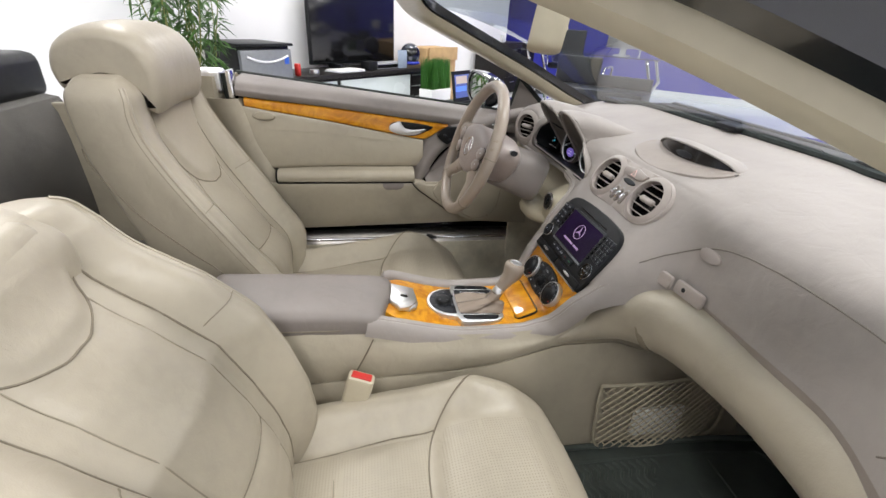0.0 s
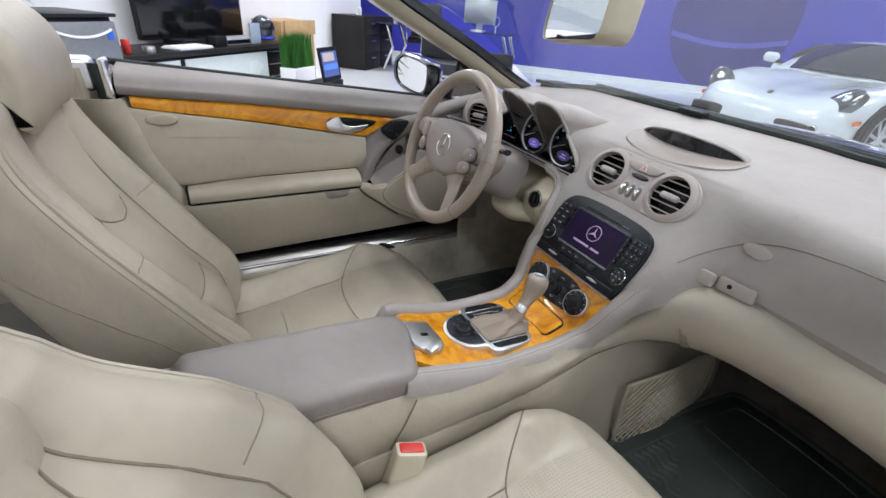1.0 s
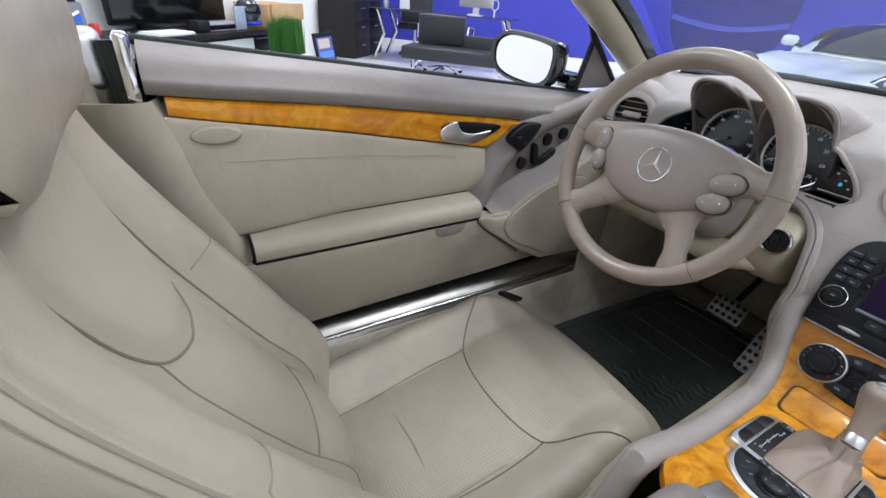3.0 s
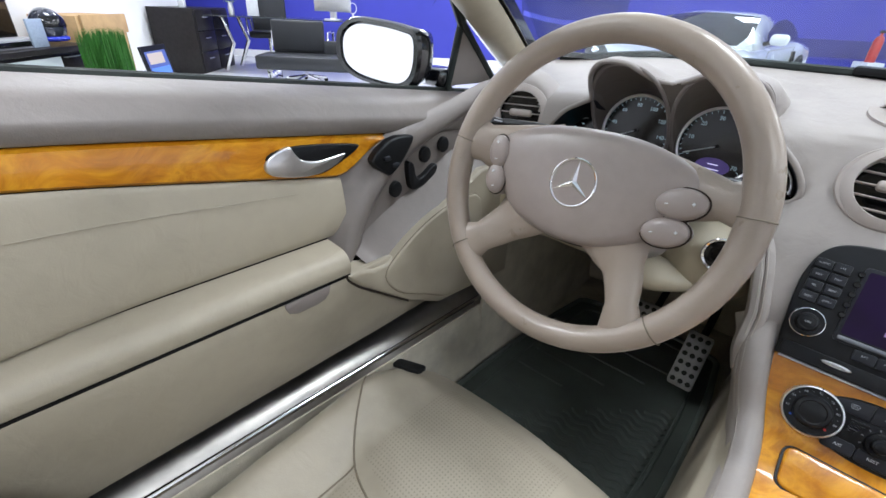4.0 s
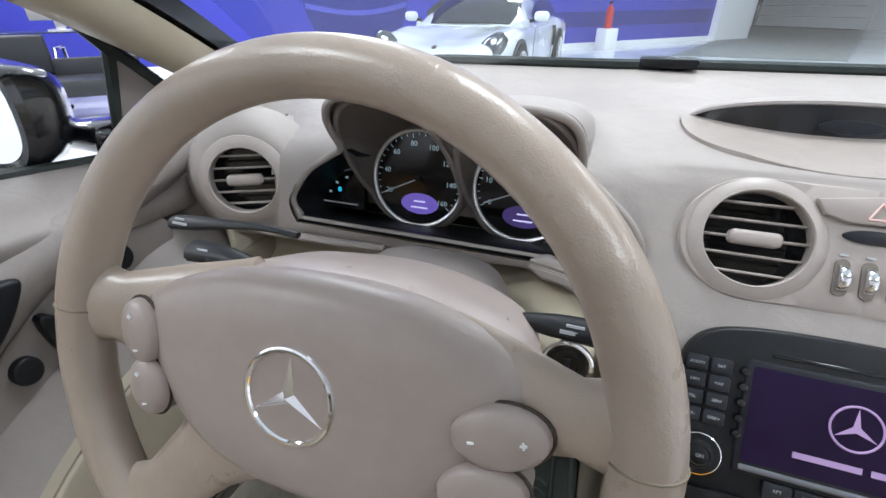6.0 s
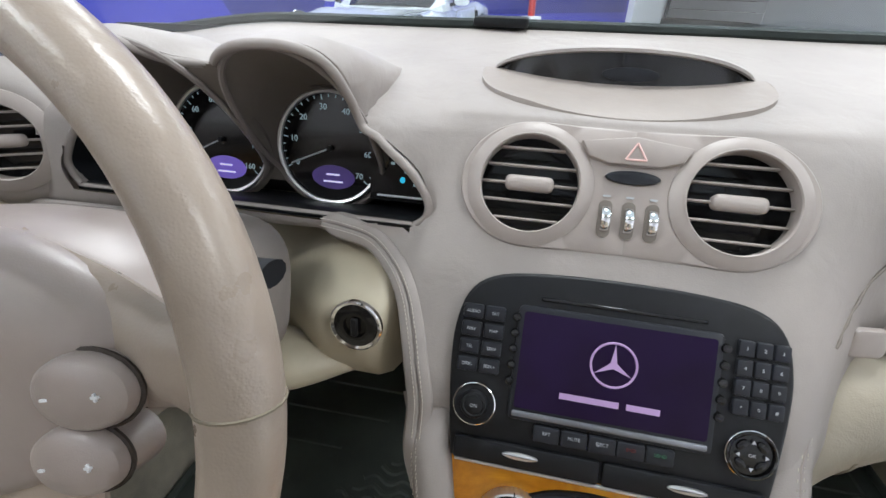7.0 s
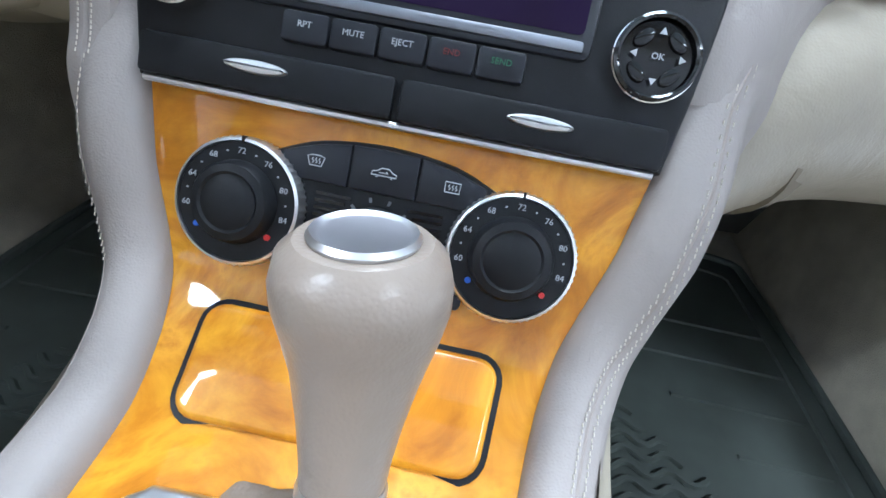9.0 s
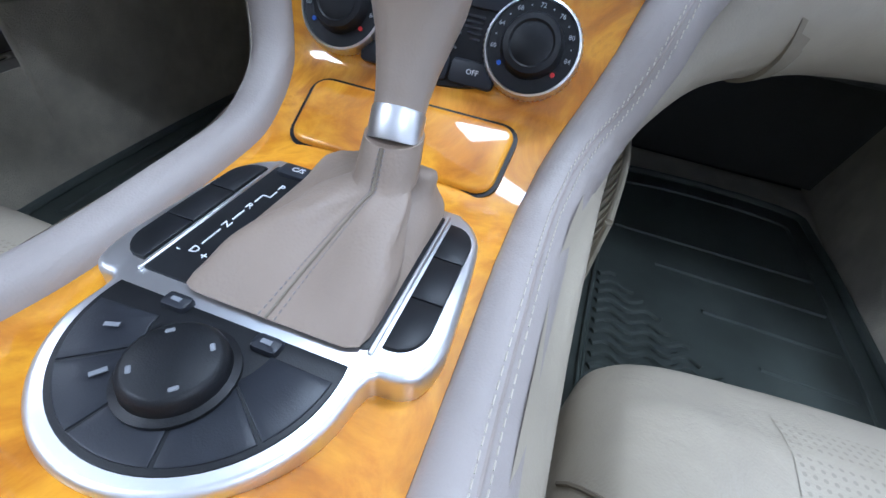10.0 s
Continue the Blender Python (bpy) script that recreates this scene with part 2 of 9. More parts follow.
def pane(name, tint, gloss, film):
    """Clear glass: lets light straight through, mirrors a little, with a pale film painting in haze."""
    m = bpy.data.materials.new(name)
    m.use_nodes = True
    t = m.node_tree
    t.nodes.clear()
    out = t.nodes.new("ShaderNodeOutputMaterial")
    tr = t.nodes.new("ShaderNodeBsdfTransparent")
    tr.inputs[0].default_value = (*tint, 1)
    gl = t.nodes.new("ShaderNodeBsdfGlossy")
    gl.inputs["Roughness"].default_value = 0.02
    df = t.nodes.new("ShaderNodeBsdfDiffuse")
    df.inputs[0].default_value = (0.8, 0.82, 0.85, 1)
    fr = t.nodes.new("ShaderNodeFresnel")
    fr.inputs[0].default_value = gloss
    nz, _ = noise_node(t, 3.0, 5.0)
    mr = t.nodes.new("ShaderNodeMapRange")
    mr.inputs["To Min"].default_value, mr.inputs["To Max"].default_value = film * 0.6, film * 1.3
    t.links.new(nz.outputs[0], mr.inputs[0])
    a = t.nodes.new("ShaderNodeMixShader")
    c = t.nodes.new("ShaderNodeMixShader")
    t.links.new(mr.outputs[0], a.inputs[0])
    t.links.new(tr.outputs[0], a.inputs[1])
    t.links.new(df.outputs[0], a.inputs[2])
    t.links.new(fr.outputs[0], c.inputs[0])
    t.links.new(a.outputs[0], c.inputs[1])
    t.links.new(gl.outputs[0], c.inputs[2])
    t.links.new(c.outputs[0], out.inputs[0])
    return m


CREAM_C, TAUPE_C = (0.372, 0.332, 0.260), (0.215, 0.190, 0.177)
CREAM = leather("cream_leather", CREAM_C, 0.37)
CREAM_PERF = perforated("cream_perforated_leather", CREAM_C)
CREAM_VINYL = leather("cream_door_vinyl", (0.375, 0.336, 0.262), 0.5, 900.0, 0.15)
TAUPE = leather("taupe_leather", TAUPE_C, 0.45, 800.0, 0.2)
TAUPE_SOFT = leather("taupe_soft_dash", (0.318, 0.287, 0.268), 0.52, 1000.0, 0.22)
# Taupe with the shade under the hood put into its colour.
TAUPE_SHADED = leather("shade_dark_taupe", (0.16, 0.14, 0.12), 0.6, 900.0, 0.2)
WHEEL_HIDE = leather("taupe_wheel_leather", (0.312, 0.258, 0.212), 0.29, 900.0, 0.15)
GAITER_HIDE = leather("taupe_gaiter_leather", (0.245, 0.194, 0.152), 0.5, 700.0, 0.25)
TAUPE_PLASTIC = surface("taupe_plastic", (0.350, 0.308, 0.284), 0.42, 0, 60, 0.05, 0.12, 1200)
CREAM_PLASTIC = surface("cream_plastic", (0.48, 0.43, 0.32), 0.4, 0, 40, 0.05, 0.08, 1200)
# Line colour for seams and joints, darkened to carry crease shade.
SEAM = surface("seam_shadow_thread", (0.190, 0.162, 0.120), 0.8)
GAP_DARK = surface("dark_joint", (0.05, 0.04, 0.034), 0.7)
GAP_BLACK = surface("black_joint", (0.006, 0.006, 0.006), 0.8)
PAD_PLASTIC = surface("rose_taupe_pad", (0.305, 0.258, 0.236), 0.31, 0, 60, 0.05, 0.12, 1200)
INK_DIM = surface("dim_grey_ink", (0.20, 0.21, 0.23), 0.6)
# Fainter line, with the shade of a shallow crease in its colour.
SOFT_SEAM = surface("soft_crease_shade", (0.25, 0.22, 0.165), 0.7)
THREAD = surface("pale_thread", (0.56, 0.51, 0.44), 0.7)
TAUPE_LOW = leather("taupe_lower_dash", (0.30, 0.262, 0.236), 0.5, 900.0, 0.2)
WHEEL_HIDE.node_tree.nodes["Principled BSDF"].inputs["Specular IOR Level"].default_value = 0.55
WOOD = burl("burl_veneer")
BLACK_PLASTIC = surface("black_plastic", (0.009, 0.010, 0.012), 0.42, 0, 80, 0.2, 0.1, 1500)
BLACK_GLOSS = surface("black_gloss", (0.008, 0.008, 0.009), 0.12, 0, 30, 0.1, rough_vary=0.04)
MAT_RUBBER = surface("worn_mat_rubber", (0.078, 0.093, 0.084), 0.5, 0, 9, 0.3, 0.3, 700)
BLACK_RUBBER = surface("black_rubber", (0.024, 0.030, 0.028), 0.5, 0, 40, 0.25, 0.3, 700)
SLATE_PLASTIC = surface("slate_button_plastic", (0.020, 0.022, 0.028), 0.36, 0, 90, 0.12, 0.08, 1500)
for plain in (BLACK_PLASTIC, SLATE_PLASTIC):
    plain.node_tree.nodes["Principled BSDF"].inputs["Specular IOR Level"].default_value = 0.28
CHROME = surface("chrome", (0.82, 0.82, 0.83), 0.1, 1.0, 30, 0.04, rough_vary=0.05)
SATIN = surface("satin_silver", (0.74, 0.74, 0.75), 0.36, 1.0, 60, 0.06)
STEEL = surface("brushed_steel", (0.62, 0.62, 0.63), 0.38, 1.0, 80, 0.08)
SILL_STEEL = surface("brushed_sill_steel", (0.43, 0.41, 0.385), 0.40, 1.0, 40, 0.12)
INK_WHITE = surface("white_ink", (0.75, 0.77, 0.8), 0.6)
INK_GREY = surface("grey_ink", (0.42, 0.44, 0.47), 0.6)
INK_RED = surface("red_ink", (0.6, 0.03, 0.03), 0.6)
DIM_RED = surface("dim_red_ink", (0.16, 0.02, 0.02), 0.6)
DIM_GREEN = surface("dim_green_ink", (0.03, 0.14, 0.07), 0.6)
INK_BLUE = surface("blue_ink", (0.03, 0.12, 0.6), 0.6)
RED_PLASTIC = surface("red_plastic", (0.55, 0.03, 0.025), 0.35)
CARPET = carpet("beige_carpet", (0.60, 0.55, 0.43))
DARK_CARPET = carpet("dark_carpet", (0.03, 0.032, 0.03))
MIRROR = surface("mirror_glass", (0.93, 0.93, 0.94), 0.02, 1.0, 5, 0.0, rough_vary=0.0)
# The pale film stands in for hazy reflections of the dash.
GLASS = pane("windscreen_glass", (0.74, 0.83, 0.86), 1.3, 0.075)
CLEAR = pane("clear_glass", (0.95, 0.96, 0.97), 1.35, 0.02)
PAINT_BLACK = surface("black_car_paint", (0.006, 0.007, 0.01), 0.2, 0, 8, 0.1, coat=1.0)
PAINT_WHITE = surface("white_car_paint", (0.72, 0.74, 0.76), 0.25, 0, 4, 0.03, coat=1.0)
WALL_WHITE = surface("white_wall_paint", (0.86, 0.86, 0.87), 0.6, 0, 3, 0.03, 0.15, 300)
WALL_BLUE = surface("blue_wall_paint", (0.045, 0.05, 0.42), 0.5, 0, 2.5, 0.06, 0.15, 300)
WALL_BLUE_DEEP = surface("deep_blue_wall_paint", (0.02, 0.025, 0.22), 0.5, 0, 2.5, 0.06, 0.15, 300)
FLOOR_GLOSS = surface("white_epoxy_floor", (0.78, 0.79, 0.8), 0.12, 0, 2, 0.05, 0.02, 40, rough_vary=0.08)
FLOOR_GREY = surface("grey_concrete", (0.22, 0.23, 0.22), 0.7, 0, 6, 0.2, 0.2, 120)

# ---- the car: dashboard ----
STACK = Matrix(((1, 0, 0, 0), (0, 0.53, -0.848, -0.002), (0, 0.848, 0.53, 0.74), (0, 0, 0, 1)))


STACK_INV = STACK.inverted()


def on_stack(x, s, h=0.0, turn=0.0):
    return STACK @ Matrix.Translation((x, s, h)) @ Matrix.Rotation(radians(turn), 4, "Z")


DASH_SIDE = [(0.085, 0.742), (0.090, 0.772), (0.097, 0.812), (0.108, 0.86), (0.128, 0.886), (0.165, 0.902), (0.25, 0.922), (0.40, 0.945)]
DASH_MID = [(-0.033, 0.69), (-0.006, 0.735), (0.044, 0.803), (0.091, 0.866), (0.111, 0.891), (0.135, 0.903), (0.24, 0.922), (0.42, 0.945)]
DASH_LEFT = [(0.050, 0.742), (0.050, 0.772), (0.054, 0.812), (0.062, 0.866), (0.080, 0.892), (0.125, 0.905), (0.25, 0.922), (0.40, 0.945)]


def dash_profile(x):
    mid = 1 - ease(0.125, 0.23, abs(x))
    left = 1 - ease(-0.23, -0.13, x)
    low_mid, low_left = 1 - (ease(0.125, 0.23, x) if x > 0 else ease(0.155, 0.26, -x)), 1 - ease(-0.25, -0.17, x)
    out = []
    for k, (s, m, g) in enumerate(zip(DASH_SIDE, DASH_MID, DASH_LEFT)):
        f = (1.0, 0.9, 0.35)[k] if k < 3 else 0.0
        p = Vector(s).lerp(Vector(m), mid + (low_mid - mid) * f).lerp(Vector(g), left + (low_left - left) * f)
        # the ends curve back toward the doors
        p.x -= 0.07 * ease(0.5, 0.74, x) + 0.03 * ease(0.66, 0.78, -x)
        p.y -= 0.03 * ease(0.45, 0.78, abs(x))
        low = lerp([(-0.60, 0.788), (-0.27, 0.797), (-0.240, 0.792), (-0.215, 0.780), (-0.190, 0.757), (-0.170, 0.715), (-0.158, 0.66)], x)
        if x < -0.17 and p.y < low:
            p = Vector((p.x + 0.25 * (low - p.y), low - 0.05 * (low - p.y)))
        out.append(p)
    return out


# mouth of the instrument cluster, x and z, from its lower outer corner over both arches
LIP = [(-0.536, 0.806), (-0.543, 0.829), (-0.531, 0.850), (-0.512, 0.870), (-0.488, 0.885), (-0.4755, 0.894), (-0.4745, 0.915), (-0.471, 0.932), (-0.460, 0.947), (-0.443, 0.955), (-0.413, 0.955), (-0.395, 0.947), (-0.378, 0.936), (-0.357, 0.931), (-0.336, 0.938), (-0.304, 0.952), (-0.27, 0.955), (-0.245, 0.950), (-0.232, 0.937), (-0.227, 0.915), (-0.224, 0.890), (-0.206, 0.880), (-0.180, 0.857), (-0.165, 0.832), (-0.166, 0.815), (-0.178, 0.805)]
lip = cr([(x, 0, z) for x, z in LIP], 5)
mouth = lip + [lip[-1].lerp(lip[0], k / 40) for k in range(1, 40)]


def in_mouth(x, z):
    odd = False
    for a, b in zip(mouth, mouth[1:] + mouth[:1]):
        if (a.z > z) != (b.z > z) and x < a.x + (b.x - a.x) * (z - a.z) / (b.z - a.z):
            odd = not odd
    return odd


# stitched edge where the pad ends above the driver's knees, running on into the console's rail
PAD_EDGE = cr([(x, min(cr([(q.x, q.y, 0) for q in dash_profile(x)], 12), key=lambda q: abs(q.y - z)).x - 0.001, z) for x, z in ((-0.262, 0.804), (-0.240, 0.801), (-0.2145, 0.791), (-0.191, 0.776), (-0.1735, 0.761), (-0.163, 0.742), (-0.1545, 0.717), (-0.1475, 0.692))] + [(-0.1465, -0.042, 0.674), (-0.1455, -0.056, 0.655), (-0.140, -0.074, 0.630)], 8)


def past_edge(c):
    """Beyond the stitched edge, towards the driver's knees."""
    if not (-0.262 < c.x < -0.12 and 0.668 < c.z < 0.802 and c.y < 0.12):
        return False
    near = min(PAD_EDGE, key=lambda q: (q.x - c.x) ** 2 + (q.z - c.z) ** 2)
    k = PAD_EDGE.index(near)
    d = PAD_EDGE[min(k + 1, len(PAD_EDGE) - 1)] - PAD_EDGE[max(k - 1, 0)]
    return d.x * (c.z - near.z) - d.z * (c.x - near.x) < -0.004 * math.hypot(d.x, d.z)


dash = thing("dashboard", (0, 0.2, 0.75), "taupe soft-touch dashboard with stitched cream lower roll", "dashboard")
bm = bmesh.new()
rows = []
for i in range(297):
    x = -0.74 + 1.48 * i / 296
    rows.append([Vector((x, q.x, q.y)) for q in cr([(p.x, p.y, 0) for p in dash_profile(x)], 9)])
for row in rows:
    for q in row:
        if -0.56 < q.x < -0.15 and 0.79 < q.z < 0.91 and q.y < 0.14:
            near = min(mouth, key=lambda m: (m.x - q.x) ** 2 + (m.z - q.z) ** 2)
            if (near.x - q.x) ** 2 + (near.z - q.z) ** 2 < 0.0036 ** 2:
                q.x, q.z = near.x, near.z
sheet(bm, rows)
gone = []
for f in bm.faces:
    c = f.calc_center_median()
    d = STACK_INV @ c
    if (abs(abs(d.x) - 0.080) < 0.05 and math.hypot(abs(d.x) - 0.080, d.y - 0.1355) < 0.0455) or (c.y < 0.12 and math.hypot(c.x + 0.608, c.z - 0.842) < 0.048):
        gone.append(f)
    elif (-0.56 < c.x < -0.15 and c.y < 0.14 and in_mouth(c.x, c.z)) or past_edge(c):
        gone.append(f)
bmesh.ops.delete(bm, geom=gone, context="FACES")
upper_pad = part("upper_pad", bm, TAUPE_SOFT, dash, "taupe grained upper dash pad")
bm = bmesh.new()
thread = bmesh.new()
rows, seam = [], []
for k, p in enumerate(PAD_EDGE):
    d = (PAD_EDGE[min(k + 1, len(PAD_EDGE) - 1)] - PAD_EDGE[max(k - 1, 0)]).normalized()
    out = Vector((0.0, -1.0, 0.55)).normalized()
    side = d.cross(out).normalized()
    side = side if side.z < 0 else -side
    out = side.cross(d).normalized()
    out = out if out.y < 0 else -out
    grow = ease(0, 6, k) * (1 - 0.6 * ease(len(PAD_EDGE) - 8, len(PAD_EDGE) - 1, k))
    rows.append([p + side * a * (0.4 + 0.6 * grow) + out * (b * (0.3 + 0.7 * grow) - 0.009 * ease(len(PAD_EDGE) - 14, len(PAD_EDGE) - 1, k)) for a, b in ((-0.013, -0.004), (-0.010, 0.0018), (-0.004, 0.0042), (-0.0012, 0.0036), (0.0, 0.0018), (0.0012, 0.0034), (0.005, 0.0036), (0.010, 0.0012), (0.013, -0.006), (0.014, -0.022), (0.013, -0.050))])
    if k < len(PAD_EDGE) - 12:
        seam.append((p - side * 0.0034 + out * 0.0046, p + side * 0.0034 + out * 0.0040))
sheet(bm, rows)
bmesh.ops.recalc_face_normals(bm, faces=bm.faces[:])
edge_roll = part("edge_roll", bm, TAUPE_SOFT, upper_pad, "stitched taupe edge of the dash pad")
for a, b in zip(seam, seam[1:]):
    for q in (0, 1):
        tube(thread, [a[q].lerp(b[q], 0.1), a[q].lerp(b[q], 0.75)], 0.00042, 4)
part("stitching", thread, THREAD, edge_roll, "pale stitches")


# strip where pad and windscreen meet
bm = bmesh.new()
edge = [Vector((x, dash_profile(x)[-1].x - 0.004, dash_profile(x)[-1].y + 0.002)) for x in [-0.72 + 1.44 * k / 60 for k in range(61)]]
tube(bm, edge, 0.009, 8)
part("windscreen_seal", bm, BLACK_RUBBER, dash, "grey-black rubber strip along the glass")
bm = bmesh.new()
rbox(bm, (-0.145, 0.405, 0.952), (0.075, 0.035, 0.014), 0.005)
part("light_sensor", bm, BLACK_PLASTIC, dash, "low black sensor housing")


# oval moulding with the alarm lens on top of the pad
def pad_z(y):
    return lerp([(0.111, 0.891), (0.118, 0.895), (0.135, 0.9035), (0.18, 0.912), (0.24, 0.922), (0.42, 0.945)], y)


def lens_foot(x):
    return 0.187 + 0.027 * ((x + 0.006) / 0.115) ** 2


bm = bmesh.new()
rows = []
for i in range(49):
    a = math.pi * i / 48
    x, fy = -0.006 + 0.134 * math.cos(a), 0.205 - 0.087 * math.sin(a) ** 0.75
    back = lens_foot(max(-0.121, min(0.109, x))) + 0.004
    rows.append([Vector((x, fy, pad_z(fy) - 0.002))] + [Vector((x, fy + (back - fy) * k, pad_z(fy + (back - fy) * k) + 0.0035 - 0.001 * k)) for k in (0.03, 0.08, 0.4, 0.7, 1.0)])
sheet(bm, rows)
recess = part("lens_recess", bm, TAUPE_LOW, dash, "shallow oval taupe moulding")
bm = bmesh.new()
rows = []
for k in range(41):
    x = -0.006 - 0.125 * math.cos(math.pi * k / 40)
    h = max(0.0, 1 - ((x + 0.006) / 0.125) ** 2) ** 0.55
    f = lens_foot(x)
    top = 0.914 + 0.0300 * h
    rows.append([Vector((x, f + 0.002, top - 0.001)), Vector((x, f - 0.002, top + 0.0008)), Vector((x, f - 0.001, top + 0.0035)), Vector((x, f + 0.010 * h + 0.002, top + 0.0045)), Vector((x, f + 0.03 * h + 0.004, top + 0.0015)), Vector((x, f + 0.085 * h + 0.006, pad_z(f + 0.085 * h + 0.006) - 0.001))])
sheet(bm, rows)
part("lens_hood", bm, TAUPE_SOFT, recess, "arched taupe brow over the lens")
bm = bmesh.new()
rows = []
for k in range(41):
    x = -0.006 - 0.121 * math.cos(math.pi * k / 40)
    h = max(0.0, 1 - ((x + 0.006) / 0.125) ** 2) ** 0.55
    rows.append([Vector((x, lens_foot(x) - 0.002, 0.910)), Vector((x, lens_foot(x) + 0.003, 0.914 + 0.0300 * h))])
sheet(bm, rows)
part("dark_lens", bm, BLACK_GLOSS, recess, "black glossy lens")
bm = bmesh.new()
prism(bm, oval(0.026, 0.0065, 24), 0, 0.0012, 0.0005)
moved(bm, Matrix.Translation((0.0, 0.1875, 0.9245)) @ Matrix.Rotation(radians(78), 4, "X"))
part("sensor_window", bm, SLATE_PLASTIC, recess)


def air_vent(parent, at, r=0.040, ring=0.0515, tilt=0.0, slats=5):
    """A round vent with slats and a tab, facing +z of the pose."""
    bm = bmesh.new()
    lathe(bm, [(r, -0.010), (r, 0.003), (r + 0.0015, 0.0045), (r + 0.004, 0.004), (ring - 0.003, 0.0015), (ring, -0.0005), (ring + 0.0005, -0.006)], 48, at)
    v = part("air_vent", bm, TAUPE_PLASTIC, parent, "round taupe air vent")
    bm = bmesh.new()
    lathe(bm, [(r - 0.0002, 0.001), (r - 0.0002, 0.0042), (r + 0.0008, 0.0052), (r + 0.0018, 0.0048)], 48, at)
    part("inner_ring", bm, TAUPE_PLASTIC, v)
    bm = bmesh.new()
    lathe(bm, [(r + 0.0005, 0.0), (r, -0.03), (0.0, -0.032)], 40, at)
    part("vent_throat", bm, BLACK_GLOSS, v, "black throat")
    for k in range(slats):
        y = (k - (slats - 1) / 2) * 2 * r / (slats + 0.4)
        half = math.sqrt(max(r * r - y * y, 1e-6)) - 0.0005
        bm = bmesh.new()
        rbox(bm, (0, y, -0.005), (2 * half, 0.0022, 0.005), 0.0008, 1, at @ Matrix.Rotation(radians(tilt), 4, "Z"))
        part("slat", bm, TAUPE_PLASTIC, v)
    bm = bmesh.new()
    rings = []
    turned = at @ Matrix.Rotation(radians(tilt), 4, "Z")
    for h, fx, fy in ((-0.006, 1.0, 1.0), (0.0, 1.0, 1.0), (0.002, 0.93, 0.75), (0.003, 0.8, 0.4)):
        rings.append([turned @ Vector((a * fx, b * fy, h)) for a, b in rounded(0.040, 0.0125, 0.005, 4)])
    loft(bm, rings)
    bmesh.ops.recalc_face_normals(bm, faces=bm.faces[:])
    part("tab", bm, TAUPE_PLASTIC, v, "ribbed taupe thumb tab")
    return v


VENTS = STACK @ Matrix.Translation((0, 0, -0.013))


def on_vents(x, s, h=0.0):
    return VENTS @ Matrix.Translation((x, s, h))


# plate that carries the two middle vents and their switches
HOLE = 0.0435
bm = bmesh.new()
for sgn in (-1, 1):
    rings = [[], [], [], [], []]
    corner = math.atan2(0.0500, 0.080)
    turns = [-math.pi / 2 + math.pi * k / 36 for k in range(36)] + [math.pi / 2 + (math.pi / 2 - corner) * k / 12 for k in range(12)] + [math.pi - corner + 2 * corner * k / 14 for k in range(14)] + [math.pi + corner + (math.pi / 2 - corner) * k / 12 for k in range(12)]
    for a in turns:
        ca, sa = sgn * math.cos(a), math.sin(a)
        if math.cos(a) >= 0:
            ox, oy = 0.0575 * ca, 0.0525 * sa
        else:
            q = min(0.0801 / max(-math.cos(a), 1e-6), (0.0525 - 0.0025 * ease(0.0, 0.08, -math.cos(a) * 0.06)) / max(abs(sa), 1e-6))
            ox, oy = q * ca, q * sa
        hx, hy = HOLE * ca, HOLE * sa
        c = (sgn * 0.080, 0.1355)
        rings[0].append(VENTS @ Vector((c[0] + hx, c[1] + hy, -0.02)))
        rings[1].append(VENTS @ Vector((c[0] + hx, c[1] + hy, 0.0090)))
        rings[2].append(VENTS @ Vector((c[0] + hx + (ox - hx) * 0.9, c[1] + hy + (oy - hy) * 0.9, 0.0090)))
        rim_h = 0.0074 if math.cos(a) > -0.2 or abs(oy) > 0.04 else 0.0090
        rings[3].append(VENTS @ Vector((c[0] + ox, c[1] + oy, rim_h)))
        rings[4].append(VENTS @ Vector((c[0] + ox, c[1] + oy, -0.012 if rim_h < 0.008 else 0.0088)))
    sheet(bm, rings, True)
bmesh.ops.recalc_face_normals(bm, faces=bm.faces[:])
plate = part("vent_plate", bm, TAUPE_PLASTIC, dash, "smooth taupe plate round the middle vents")
air_vent(dash, on_vents(-0.080, 0.1355, 0.0105))
air_vent(dash, on_vents(0.080, 0.1355, 0.0105))
POD = Matrix.Translation((-0.592, 0.047, 0.853)) @ Matrix.Rotation(radians(26), 4, "Z") @ Matrix.Rotation(radians(80), 4, "X")
bm = bmesh.new()
lathe(bm, [(0.0380, -0.012), (0.0380, -0.002), (0.052, -0.003), (0.060, -0.007), (0.071, -0.022), (0.080, -0.055)], 56, POD)
part("vent_pod", bm, TAUPE_SOFT, dash, "rounded taupe pod round the outer vent")
air_vent(dash, POD, 0.0368, 0.050)
bm = bmesh.new()
prism(bm, [(-0.042, 0.174), (-0.036, 0.162), (-0.02, 0.157), (0.02, 0.157), (0.036, 0.162), (0.042, 0.174), (0.0, 0.180)], 0.009, 0.0145, 0.002)
haz = part("hazard_switch", moved(bm, VENTS), TAUPE_PLASTIC, plate, "taupe rocker with a red-and-white triangle")
bm = bmesh.new()
for k in range(3):
    a0, a1 = radians(90 + 120 * k), radians(210 + 120 * k)
    tube(bm, [on_vents(0.009 * math.cos(a0), 0.1655 + 0.009 * math.sin(a0), 0.0148).translation, on_vents(0.009 * math.cos(a1), 0.1655 + 0.009 * math.sin(a1), 0.0148).translation], 0.0009, 6)
part("triangle", bm, surface("faded_red_ink", (0.74, 0.50, 0.47), 0.5), haz, "pale red triangle sign")
bm = bmesh.new()
prism(bm, oval(0.021, 0.0055, 28, 0.0, 0.1475), 0.009, 0.0125, 0.001)
